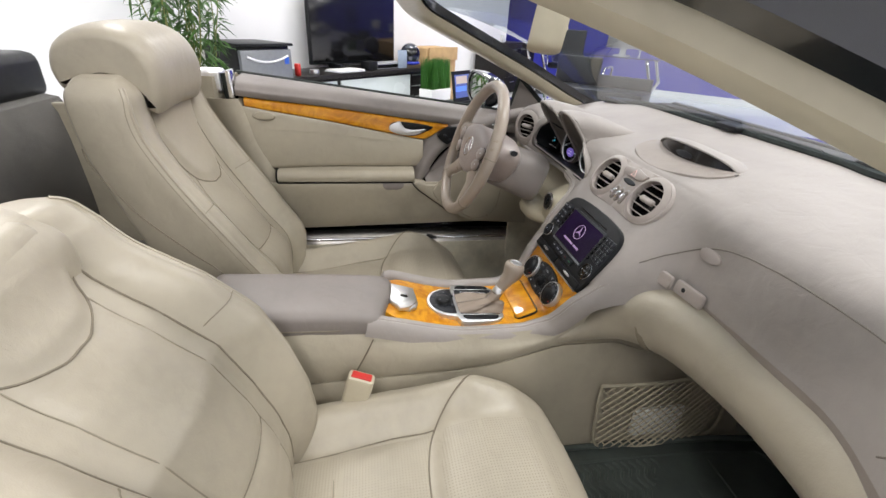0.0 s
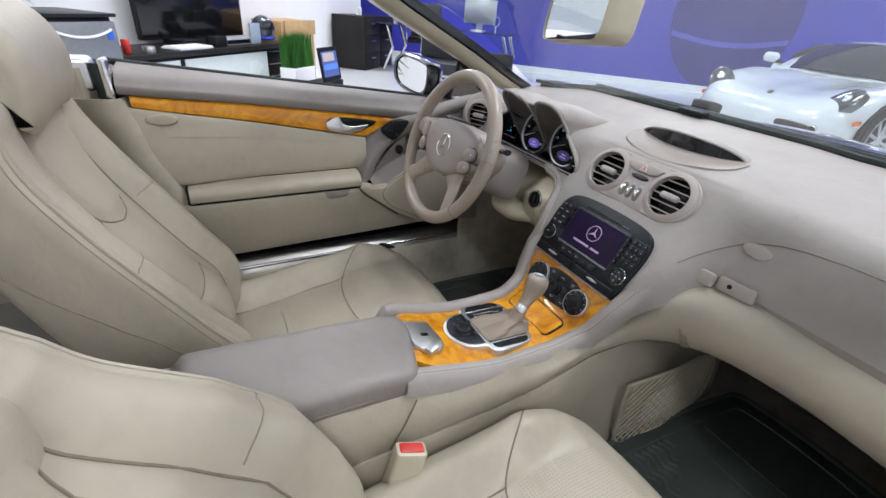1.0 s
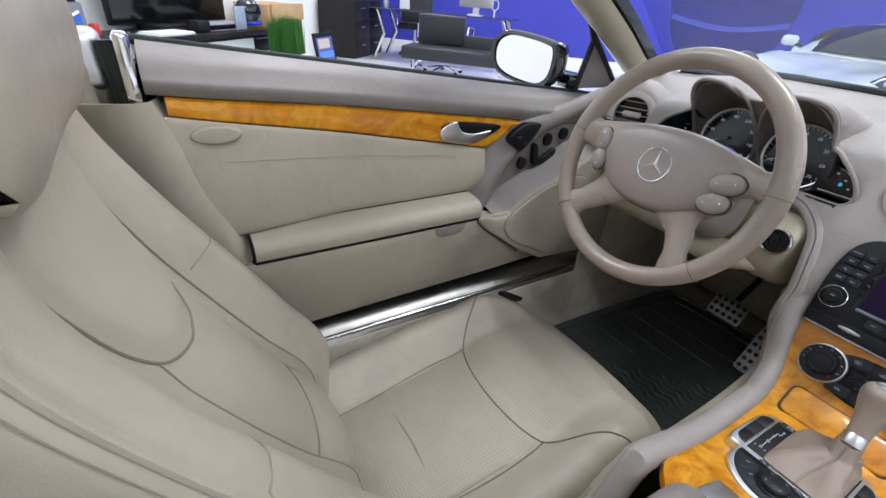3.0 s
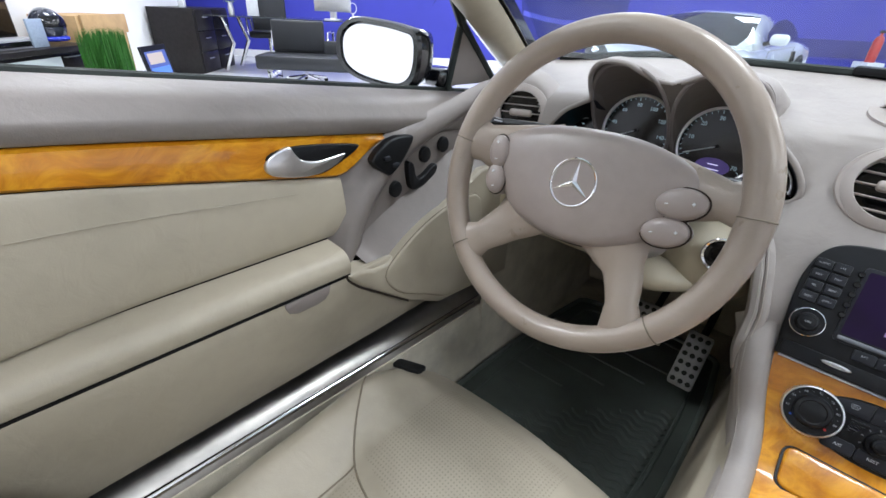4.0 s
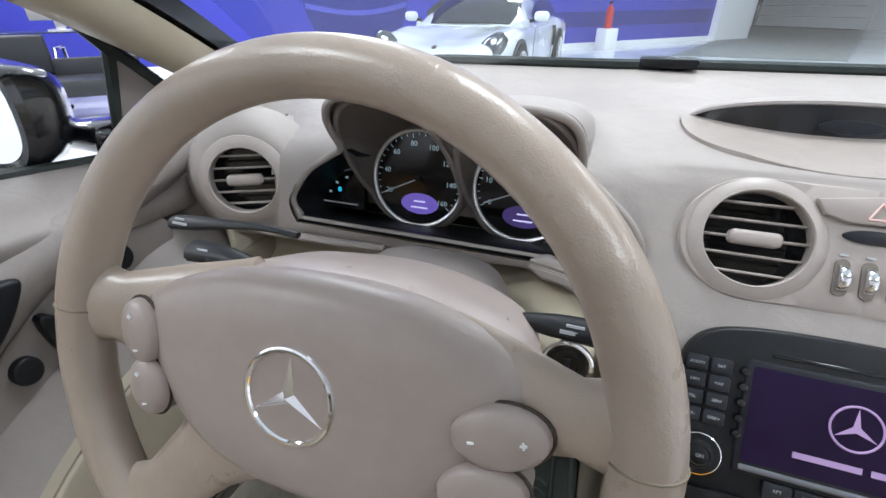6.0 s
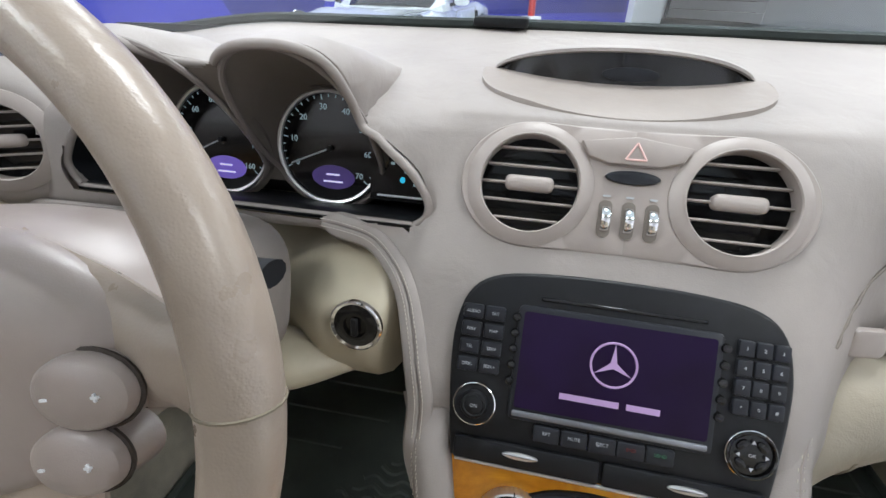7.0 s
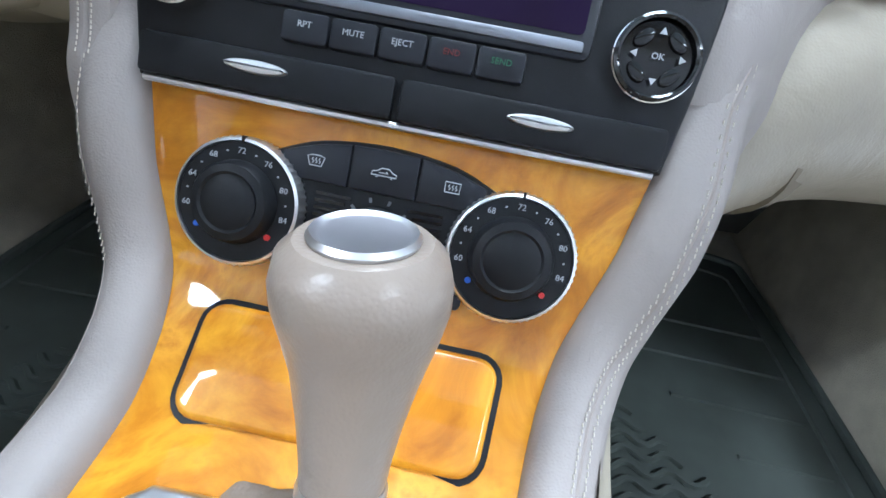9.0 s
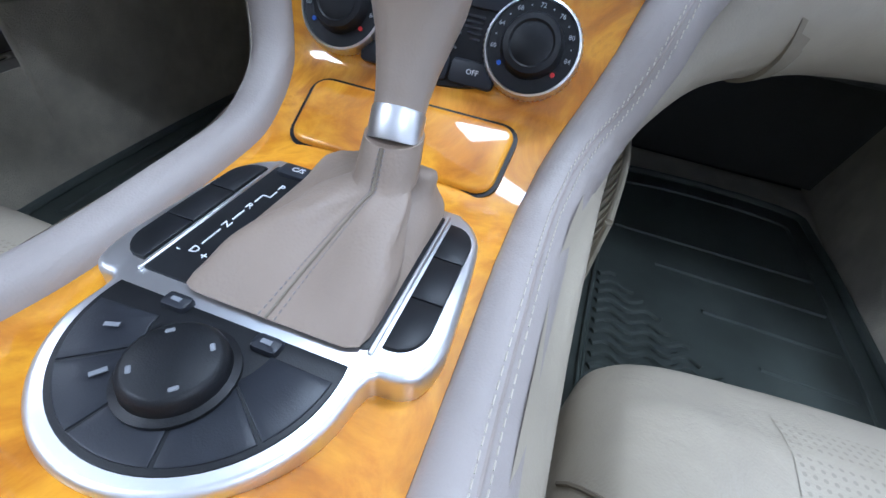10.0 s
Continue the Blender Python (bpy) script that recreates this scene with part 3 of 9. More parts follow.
part("indicator_window", moved(bm, VENTS), SLATE_PLASTIC, plate, "dark oval indicator window")
for k in (-1, 0, 1):
    bm = bmesh.new()
    lathe(bm, [(0.0, -0.0032), (0.0105, -0.0032), (0.0113, -0.002), (0.0113, 0.002), (0.0105, 0.0032), (0.0, 0.0032)], 22, on_vents(k * 0.0178, 0.113, 0.008) @ Matrix.Rotation(radians(90), 4, "Y"))
    w = part("thumbwheel", bm, CHROME, plate, "ribbed chrome thumbwheel")
    bm = bmesh.new()
    prism(bm, rounded(0.010, 0.030, 0.0045, 4, k * 0.0178, 0.113), 0.009, 0.0108)
    part("wheel_slot", moved(bm, VENTS), TAUPE_SHADED, plate)
    bm = bmesh.new()
    prism(bm, rounded(0.006, 0.0016, 0.0006, 2, k * 0.0178, 0.1315), 0.0098, 0.0106)
    part("marking", moved(bm, VENTS), INK_GREY, plate)

# small demist grille at the dash's outer end
bm = bmesh.new()
prism(bm, oval(0.030, 0.017, 28), -0.004, 0.0016, 0.001)
GRILLE = Matrix.Translation((-0.606, 0.121, 0.9035)) @ Matrix.Rotation(radians(30), 4, "Z") @ Matrix.Rotation(radians(8), 4, "X")
demist = part("demist_grille", moved(bm, GRILLE), TAUPE_SOFT, dash, "small oval side-window demist grille")
for k in range(5):
    bm = bmesh.new()
    x = (k - 2) * 0.0092
    half = 0.0145 * math.sqrt(max(0.05, 1 - (x / 0.029) ** 2))
    tube(bm, [GRILLE @ Vector((x - 0.003, -half, 0.0010)), GRILLE @ Vector((x + 0.003, half, 0.0010))], 0.0022, 8)
    part("demist_slot", bm, BLACK_PLASTIC, demist)

# glovebox
def glove_face(x, z):
    prof = cr([(p.x, p.y, 0) for p in dash_profile(x)], 8)
    best = min(prof, key=lambda q: abs(q.y - z) + (100 if q.x > 0.15 else 0))
    return Vector((x, best.x, z))


outline = cr([(0.165, 0.760), (0.19, 0.790), (0.235, 0.824), (0.30, 0.846), (0.40, 0.854), (0.52, 0.850), (0.60, 0.836), (0.625, 0.81), (0.61, 0.78), (0.585, 0.752)], 6)
bm = bmesh.new()
tube(bm, [glove_face(p.x, p.y) + Vector((0, -0.0005, 0)) for p in outline], 0.0012, 6)
glove = part("glovebox_lid", bm, TAUPE_SHADED, dash, "glovebox lid outlined by a fine shut line")
bm = bmesh.new()
prism(bm, oval(0.024, 0.0115, 28), 0, 0.003, 0.0015)
moved(bm, Matrix.Translation(glove_face(0.252, 0.818) + Vector((0, -0.001, 0))) @ Matrix.Rotation(radians(72), 4, "X"))
part("glovebox_badge", bm, TAUPE_PLASTIC, glove)
for x0, w in ((0.207, 0.030), (0.256, 0.064)):
    bm = bmesh.new()
    prism(bm, rounded(w, 0.026, 0.006), 0, 0.007, 0.003)
    moved(bm, Matrix.Translation((x0, glove_face(x0, 0.746).y - 0.006, 0.746)) @ Matrix.Rotation(radians(6), 4, "Z") @ Matrix.Rotation(radians(80), 4, "X"))
    part("glovebox_latch", bm, TAUPE_PLASTIC, glove, "taupe glovebox pull with keyhole" if w > 0.04 else "")
bm = bmesh.new()
lathe(bm, [(0.0, 0.001), (0.004, 0.001), (0.0045, 0.0)], 16, Matrix.Translation((0.246, glove_face(0.246, 0.748).y - 0.0135, 0.748)) @ Matrix.Rotation(radians(82), 4, "X"))
part("keyhole", bm, BLACK_PLASTIC, glove)

# taupe lower flank on the passenger's side, and the cream roll under it
bm = bmesh.new()
rows = []
for k in range(41):
    x = 0.15 + 0.59 * k / 40
    p = dash_profile(x)[0]
    q = ease(0.12, 0.30, x)
    rows.append([Vector((x, p.x + 0.001, p.y + 0.002)), Vector((x, p.x + 0.004, p.y - 0.02 * q)), Vector((x, p.x + 0.03, p.y - 0.06 * q)), Vector((x, p.x + 0.09, p.y - 0.06 - 0.04 * q)), Vector((x, 0.42, 0.56))])
sheet(bm, rows)
bm.normal_update()
bmesh.ops.solidify(bm, geom=bm.faces[:], thickness=0.004)
part("lower_flank", bm, TAUPE_LOW, dash, "darker taupe lower dash flank")
roll = cr([(0.112, -0.10, 0.548), (0.125, -0.02, 0.580), (0.152, 0.036, 0.624), (0.20, 0.080, 0.654), (0.28, 0.108, 0.667), (0.42, 0.128, 0.668), (0.58, 0.118, 0.662), (0.72, 0.080, 0.650)], 8)
radii = [0.014 + 0.050 * ease(0, 27, k) for k in range(len(roll))]
bm = bmesh.new()
tube(bm, roll, radii, 28, squash=1.12)
roll_ob = part("knee_roll", bm, CREAM, dash, "padded cream leather knee roll")
bm = bmesh.new()
tube(bm, roll[22:25], [radii[22] + 0.0008, radii[23] + 0.0002, radii[24] - 0.0004], 28, squash=1.12)
part("roll_seam", bm, SOFT_SEAM, roll_ob)
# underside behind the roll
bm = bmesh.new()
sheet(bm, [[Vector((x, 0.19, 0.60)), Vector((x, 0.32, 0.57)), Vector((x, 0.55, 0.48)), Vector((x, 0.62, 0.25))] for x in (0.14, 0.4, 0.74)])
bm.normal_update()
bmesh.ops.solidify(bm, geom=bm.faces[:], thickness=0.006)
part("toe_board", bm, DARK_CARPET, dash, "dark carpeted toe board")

# cream lower panel round the ignition
def knee_place(x, k):
    prof = [(0.10, 0.784), (0.045, 0.764), (0.004, 0.740), (0.0, 0.695), (0.022, 0.655), (0.09, 0.635), (0.20, 0.62)]
    y, z = prof[k]
    return Vector((x, y + 0.070 * ease(-0.198, -0.164, x) + 0.05 * (1 - ease(-0.33, -0.24, x)), z - (0.03 if k > 0 else 0.0) * (1 - ease(-0.36, -0.25, x))))


bm = bmesh.new()
rows = []
for i in range(61):
    x = -0.70 + 0.565 * i / 60
    rows.append(cr([knee_place(x, k) for k in range(7)], 4))
sheet(bm, rows)
bm.normal_update()
bmesh.ops.solidify(bm, geom=bm.faces[:], thickness=0.005)
low = part("lower_panel", bm, CREAM_PLASTIC, dash, "cream moulded lower panel")
bm = bmesh.new()
sheet(bm, [[Vector((x, 0.16, 0.64)), Vector((x, 0.32, 0.60)), Vector((x, 0.56, 0.48)), Vector((x, 0.62, 0.25))] for x in (-0.74, -0.4, -0.12)])
bm.normal_update()
bmesh.ops.solidify(bm, geom=bm.faces[:], thickness=0.006)
part("toe_board", bm, CARPET, dash, "beige carpeted toe board")
ign = Matrix.Translation((-0.212, -0.001, 0.737)) @ Matrix.Rotation(radians(80), 4, "X")
bm = bmesh.new()
lathe(bm, [(0.024, 0.0), (0.024, 0.004), (0.0225, 0.005), (0.0195, 0.004), (0.0195, 0.0)], 36, ign)
lock = part("ignition_lock", bm, CHROME, low, "round ignition lock with a chrome ring")
bm = bmesh.new()
lathe(bm, [(0.0195, -0.002), (0.0195, 0.005), (0.015, 0.0058), (0.0105, 0.0055), (0.0105, 0.0025), (0.0, 0.0025)], 32, ign)
part("lock_barrel", bm, BLACK_GLOSS, lock)
bm = bmesh.new()
rbox(bm, (0, 0, 0.006), (0.006, 0.017, 0.004), 0.001, 1, ign)
part("key_slot", bm, BLACK_PLASTIC, lock)
# rounded lip along the panel's lower edge, left of the lock
bm = bmesh.new()
rows = []
for k in range(21):
    x = -0.40 + 0.20 * k / 20
    q = math.sin(math.pi / 2 * min(1.0, k / 4)) * (1 - 0.75 * ease(0.55, 1.0, k / 20))
    h = 0.024 * q + 0.001
    c = Vector((x, 0.006 + 0.02 * ease(0.5, 1.0, k / 20) + 0.02 * ease(0.3, 0.0, k / 20), 0.672 + 0.014 * ease(0.3, 0.0, k / 20)))
    rows.append([c + Vector((0, 1.5 * h * math.cos(a), h * math.sin(a))) for a in [2 * math.pi * m / 14 for m in range(14)]])
loft(bm, rows)
part("panel_lip", bm, CREAM_PLASTIC, low, "cream rounded lip of the lower panel")

# ---- instruments ----
cluster = thing("instrument_cluster", (-0.36, 0.12, 0.80), "instrument cluster under a double-arched taupe hood", "instrument cluster")


def lip_y(x, z):
    slant = 0.030 + 0.70 * max(0.0, 0.956 - z) + 0.026 * math.exp(-((x + 0.358) / 0.022) ** 2)
    return 0.064 + (slant - 0.064) * ease(0.872, 0.90, z)


rows = [[], [], [], [], []]
inner = [[], [], [], []]
for p in lip:
    y = lip_y(p.x, p.z)
    hi = ease(0.885, 0.925, p.z)
    arch = -0.425 if p.x < -0.357 else -0.285
    wide = (p.x - arch) * hi
    rows[0].append(Vector((p.x, y + 0.002, p.z - 0.002)))
    rows[1].append(Vector((p.x + wide * 0.06, y + 0.003, p.z + 0.003 * hi)))
    rows[2].append(Vector((p.x + wide * 0.12, y + 0.012 + 0.02 * hi, p.z + 0.005 * hi - 0.002 * (1 - hi))))
    rows[3].append(Vector((p.x + wide * 0.10, y + 0.018 + 0.085 * hi, p.z - 0.003 - 0.006 * hi)))
    rows[4].append(Vector((p.x + wide * 0.02, y + 0.025 + 0.19 * hi, lerp([(0, p.z - 0.004), (1, 0.905)], hi))))
    inner[0].append(Vector((p.x, y + 0.001, p.z - 0.002)))
    inner[1].append(Vector((p.x * 0.985 - 0.0055, y + 0.02, p.z - 0.006)))
    inner[2].append(Vector((p.x * 0.97 - 0.011, max(0.106, y + 0.03), p.z - 0.014)))
    inner[3].append(Vector((p.x * 0.95 - 0.0185, 0.152, p.z - 0.034)))
bm = bmesh.new()
sheet(bm, rows)
hood = part("hood", bm, TAUPE_SOFT, cluster, "double-arched taupe hood")
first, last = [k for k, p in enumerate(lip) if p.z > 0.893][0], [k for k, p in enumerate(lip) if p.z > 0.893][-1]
for k0, k1, mat, word in ((0, first, BLACK_PLASTIC, "black cavity wall"), (first, last, TAUPE_SHADED, "shadowed taupe lining"), (last, len(lip) - 1, BLACK_PLASTIC, "black cavity wall")):
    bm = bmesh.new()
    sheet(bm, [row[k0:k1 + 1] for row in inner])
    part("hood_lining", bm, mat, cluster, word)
bm = bmesh.new()
tube(bm, [Vector((p.x, lip_y(p.x, p.z), p.z)) for p in mouth], 0.0038, 10, closed=True)
part("hood_rim", bm, TAUPE_SOFT, hood)
# lower sill of the mouth, sloping up to the dials
bm = bmesh.new()
sheet(bm, [[Vector((x, 0.060, 0.804)), Vector((x, 0.072, 0.805)), Vector((x, 0.10, 0.793)), Vector((x, 0.152, 0.780))] for x in [-0.537 + 0.36 * k / 20 for k in range(21)]])
bm.normal_update()
bmesh.ops.solidify(bm, geom=bm.faces[:], thickness=0.003)
part("sill", bm, BLACK_PLASTIC, cluster)
# shelf under the mouth
bm = bmesh.new()
tube(bm, [(-0.60, 0.052, 0.786), (-0.54, 0.047, 0.791), (-0.48, 0.045, 0.793), (-0.42, 0.050, 0.793)], 0.0045, 8)
part("ledge", bm, TAUPE_SOFT, cluster)
bm = bmesh.new()
rbox(bm, (-0.36, 0.162, 0.835), (0.40, 0.012, 0.13), 0.003)
back = part("back_panel", bm, BLACK_PLASTIC, cluster, "matt black instrument panel")


# brow between the lip of the hood and the dial tunnels
bm = bmesh.new()
rows = []
for i in range(121):
    x = -0.482 + 0.262 * i / 120
    rows.append([Vector((x, min(0.131, 0.037 + 0.70 * max(0.0, 0.956 - z)), z)) for z in [0.80 + 0.157 * j / 80 for j in range(81)]])
sheet(bm, rows)
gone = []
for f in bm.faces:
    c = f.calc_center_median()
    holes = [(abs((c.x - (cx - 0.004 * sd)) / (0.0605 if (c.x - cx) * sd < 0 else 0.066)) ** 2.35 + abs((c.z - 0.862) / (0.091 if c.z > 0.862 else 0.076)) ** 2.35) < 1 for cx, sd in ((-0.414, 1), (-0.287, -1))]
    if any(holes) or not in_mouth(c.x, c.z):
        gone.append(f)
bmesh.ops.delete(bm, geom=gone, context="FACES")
# Shade is in the brow's colour; the hide itself is mid taupe.
part("brow", bm, TAUPE_SHADED, cluster, "taupe brow between the dials, coloured as shaded")


def tunnel(cx, side):
    """A taupe tube from the slanted lip of the hood down to a dial."""
    bm = bmesh.new()
    rows, outer = [], []
    for k in range(61):
        a = 2 * math.pi * k / 60
        c, s = math.cos(a), math.sin(a)
        n = 2 / 2.35
        wide = 0.0605 if c * side < 0 else 0.066
        ox = cx - 0.004 * side + wide * math.copysign(abs(c) ** n, c)
        oz = 0.862 + (0.091 if s > 0 else 0.076) * math.copysign(abs(s) ** n, s)
        oy = min(0.128, 0.034 + 0.70 * max(0.0, 0.956 - oz))
        far = Vector((cx + 0.0585 * c, 0.137 + 0.012 * s, 0.844 + 0.0575 * s))
        lipv = Vector((ox, oy, oz))
        mid = lipv.lerp(far, 0.45) + Vector((0.004 * c, 0, 0.004 * s))
        rows.append([lipv, lipv.lerp(mid, 0.12), mid, far])
    sheet(bm, rows)
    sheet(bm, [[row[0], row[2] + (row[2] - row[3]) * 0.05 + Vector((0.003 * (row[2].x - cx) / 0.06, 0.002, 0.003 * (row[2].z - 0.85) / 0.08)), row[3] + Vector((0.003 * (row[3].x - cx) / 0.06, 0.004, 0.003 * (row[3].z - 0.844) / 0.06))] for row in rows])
    t = part("dial_tunnel", bm, TAUPE_SHADED, cluster, "taupe tunnel round a dial, coloured as shaded")
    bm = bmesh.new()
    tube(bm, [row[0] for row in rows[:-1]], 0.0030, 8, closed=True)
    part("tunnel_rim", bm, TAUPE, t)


tunnel(-0.414, 1)
tunnel(-0.287, -1)


def gauge(cx, cz, r, numerals, a0, a1, needle, lcd):
    at = Matrix.Translation((cx, 0.137, cz)) @ Matrix.Rotation(radians(78), 4, "X")
    bm = bmesh.new()
    lathe(bm, [(0.0, 0.0), (r, 0.0), (r, -0.012)], 48, at)
    g = part("gauge", bm, BLACK_GLOSS, cluster, "round dial with silver rim and white figures")
    bm = bmesh.new()
    lathe(bm, [(r - 0.003, 0.001), (r - 0.0025, 0.0035), (r, 0.0045), (r + 0.002, 0.003), (r + 0.002, -0.012)], 48, at)
    part("rim", bm, SATIN, g, "silver dial rim")
    bm = bmesh.new()
    n = len(numerals)
    for k, word in enumerate(numerals):
        a = radians(a0 + (a1 - a0) * k / (n - 1))
        letters(word, r * 0.15, at @ Matrix.Translation((r * 0.72 * math.cos(a), r * 0.72 * math.sin(a), 0.0006)), bm)
    part("numbering", bm, INK_DIAL, g)
    bm = bmesh.new()
    for k in range(4 * (n - 1) + 1):
        a = radians(a0 + (a1 - a0) * k / (4 * (n - 1)))
        l = 0.09 if k % 4 == 0 else 0.05
        m = at @ Matrix.Rotation(a, 4, "Z") @ Matrix.Translation((r * (0.93 - l / 2), 0, 0.0006))
        rbox(bm, (0, 0, 0), (r * l, 0.0008, 0.0004), 0, 1, m)
    part("scale", bm, INK_DIAL, g)
    bm = bmesh.new()
    a = radians(needle)
    m = at @ Matrix.Rotation(a, 4, "Z")
    rbox(bm, (r * 0.40, 0, 0.003), (r * 0.86, 0.0016, 0.0012), 0.0005, 1, m)
    part("needle", bm, INK_WHITE, g, "white needle")
    bm = bmesh.new()
    lathe(bm, [(0.0, 0.005), (0.0028, 0.0045), (0.003, 0.001)], 16, at)
    part("needle_hub", bm, BLACK_PLASTIC, g)
    bm = bmesh.new()
    prism(bm, oval(r * 0.42, r * 0.22, 28, r * 0.05, -r * 0.52), 0.0004, 0.0012)
    part("display", moved(bm, at), lcd, g, "violet lit display")
    bm = bmesh.new()
    for k in range(2):
        rbox(bm, (r * 0.05, -r * (0.47 + 0.13 * k), 0.0016), (r * (0.26 + 0.12 * k), r * 0.03, 0.0006), 0, 1, at)
    part("display_text", bm, LCD_INK, g)
    return g


LCD = glow("violet_display", (0.30, 0.20, 0.85), 0.40)
LCD_DIM = glow("dim_violet_display", (0.14, 0.09, 0.34), 0.25)
LCD_INK = glow("display_writing_light", (0.75, 0.7, 1.0), 0.9)
INK_DIAL = glow("lit_dial_figures", (0.6, 0.78, 0.85), 0.30)
LCD_CYAN = glow("cyan_symbol_light", (0.05, 0.55, 0.8), 0.8)
gauge(-0.414, 0.844, 0.0575, ["20", "40", "60", "80", "100", "120", "140", "160"], 205, -40, 205, LCD)
gauge(-0.287, 0.845, 0.0575, ["0", "10", "20", "30", "40", "50", "60", "70"], 205, -40, 203, LCD_DIM)
for cx, sgn in ((-0.510, 1), (-0.208, -1)):
    at = Matrix.Translation((cx, 0.120, 0.829)) @ Matrix.Rotation(radians(78), 4, "X")
    bm = bmesh.new()
    pts = [(0.03 * sgn, -0.026), (-0.034 * sgn, -0.026)] + [(-0.034 * sgn + 0.064 * sgn * ease(0, 1, k / 10), -0.02 + 0.05 * math.sin(math.pi / 2 * k / 10)) for k in range(11)]
    prism(bm, pts, -0.006, 0.0, 0.0)
    side = part("side_gauge", moved(bm, at), BLACK_GLOSS, cluster, "small quarter-round gauge")
    bm = bmesh.new()
    tube(bm, [at @ Vector((-0.03 * sgn, -0.021, 0.001)), at @ Vector((0.022 * sgn, -0.021, 0.001))], 0.0011, 6)
    part("needle", bm, INK_WHITE, side)
    bm = bmesh.new()
    arc = [at @ Vector((sgn * (0.020 - 0.050 * math.cos(q)), -0.021 + 0.044 * math.sin(q), 0.0012)) for q in [radians(-4 + 86 * k / 14) for k in range(15)]]
    tube(bm, arc, [0.0020 - 0.0009 * k / 14 for k in range(15)], 6)
    part("scale_arc", bm, SATIN, side)
    bm = bmesh.new()
    prism(bm, rounded(0.005, 0.006, 0.002, 3, -0.004 * sgn, -0.004), 0.0, 0.001)
    part("lit_symbol", moved(bm, at), LCD_CYAN, side, "cyan lit symbol")
    bm = bmesh.new()
    for q in (22, 46, 70):
        q = radians(q)
        rbox(bm, (sgn * (0.020 - 0.040 * math.cos(q)), -0.021 + 0.035 * math.sin(q), 0.0008), (0.0036, 0.0024, 0.0005), 0, 1, at)
    part("marking", bm, INK_DIAL, side, kind="stuff")

# ---- centre console ----
console = thing("centre_console", (0, -0.2, 0.3), "centre console with burl veneer between stitched taupe leather rails", "centre console")
SPINE = [(0.032, 0.795), (-0.002, 0.74), (-0.034, 0.69), (-0.053, 0.660), (-0.072, 0.632), (-0.087, 0.606), (-0.101, 0.590), (-0.124, 0.577), (-0.155, 0.566), (-0.20, 0.564), (-0.28, 0.564), (-0.34, 0.575), (-0.40, 0.591), (-0.48, 0.612)]
HALF = [(0, 0.124), (1, 0.124), (2, 0.119), (3, 0.115), (4, 0.108), (5, 0.099), (6, 0.092), (7, 0.086), (8, 0.082), (9, 0.0805), (10, 0.0805), (11, 0.081), (12, 0.082), (13, 0.083)]
FLARE = [(0, 0.066), (0.5, 0.034), (1, 0.014), (2, 0.0), (4, 0.0), (7, -0.0035), (13, -0.0035)]
NS = 6
spine = cr([(0, y, z) for y, z in SPINE], NS)
normals = []
for i, p in enumerate(spine):
    d = (spine[min(i + 1, len(spine) - 1)] - spine[max(i - 1, 0)]).normalized()
    normals.append(Vector((0, -abs(d.z) if d.z < 0 else abs(d.z) * 0 + d.z * 0.0, abs(d.y))).normalized() if d.z < 0 else Vector((0, d.z * 1.0, abs(d.y))).normalized())


def half_at(i):
    return lerp(HALF, i / NS)


# veneer
I0 = 3 * NS - 1
bm = bmesh.new()
rows = []
for i in [k for k in range(I0, len(spine)) if spine[k].y > -0.462]:
    w = half_at(i) - 0.03 * ease(0.405, 0.46, -spine[i].y)
    row = [spine[i] + Vector((-w, 0, 0)) - normals[i] * 0.012]
    for k in range(13):
        u = -1 + 2 * k / 12
        row.append(spine[i] + Vector((u * w, 0, 0)) + normals[i] * (0.0035 * (1 - u * u) - 0.001))
    row.append(spine[i] + Vector((w, 0, 0)) - normals[i] * 0.012)
    rows.append(row)
sheet(bm, rows)
veneer = part("veneer", bm, WOOD, console, "glossy honey-coloured burl veneer")
bm = bmesh.new()
tube(bm, [on_stack(x, -0.0925 - 0.0004 * (1 - (x / 0.118) ** 2), 0.0092).translation for x in [-0.1115 + 0.223 * k / 12 for k in range(13)]], 0.0017, 8)
part("bright_strip", bm, SATIN, veneer, "thin bright strip")

# leather rails on both sides
def rail_point(sgn, p, i):
    """Towards its top the rail takes on the dash's own surface."""
    melt = 1 - ease(1.0 * NS, 3.6 * NS, i)
    if melt <= 0:
        return p - Vector((0, 0, 0.10 * ease(0.432, 0.490, -p.y) if sgn < 0 else 0.0))
    prof = [q for q in cr([(c.x, c.y, 0) for c in dash_profile(abs(p.x))], 10) if q.x < 0.15]
    if p.z < prof[0].y:
        y = prof[0].x - (prof[0].y - p.z) * 0.6
    else:
        y = lerp([(q.y, q.x) for q in prof], p.z)
    return Vector((p.x, p.y + (y + 0.004 - p.y) * melt, p.z))


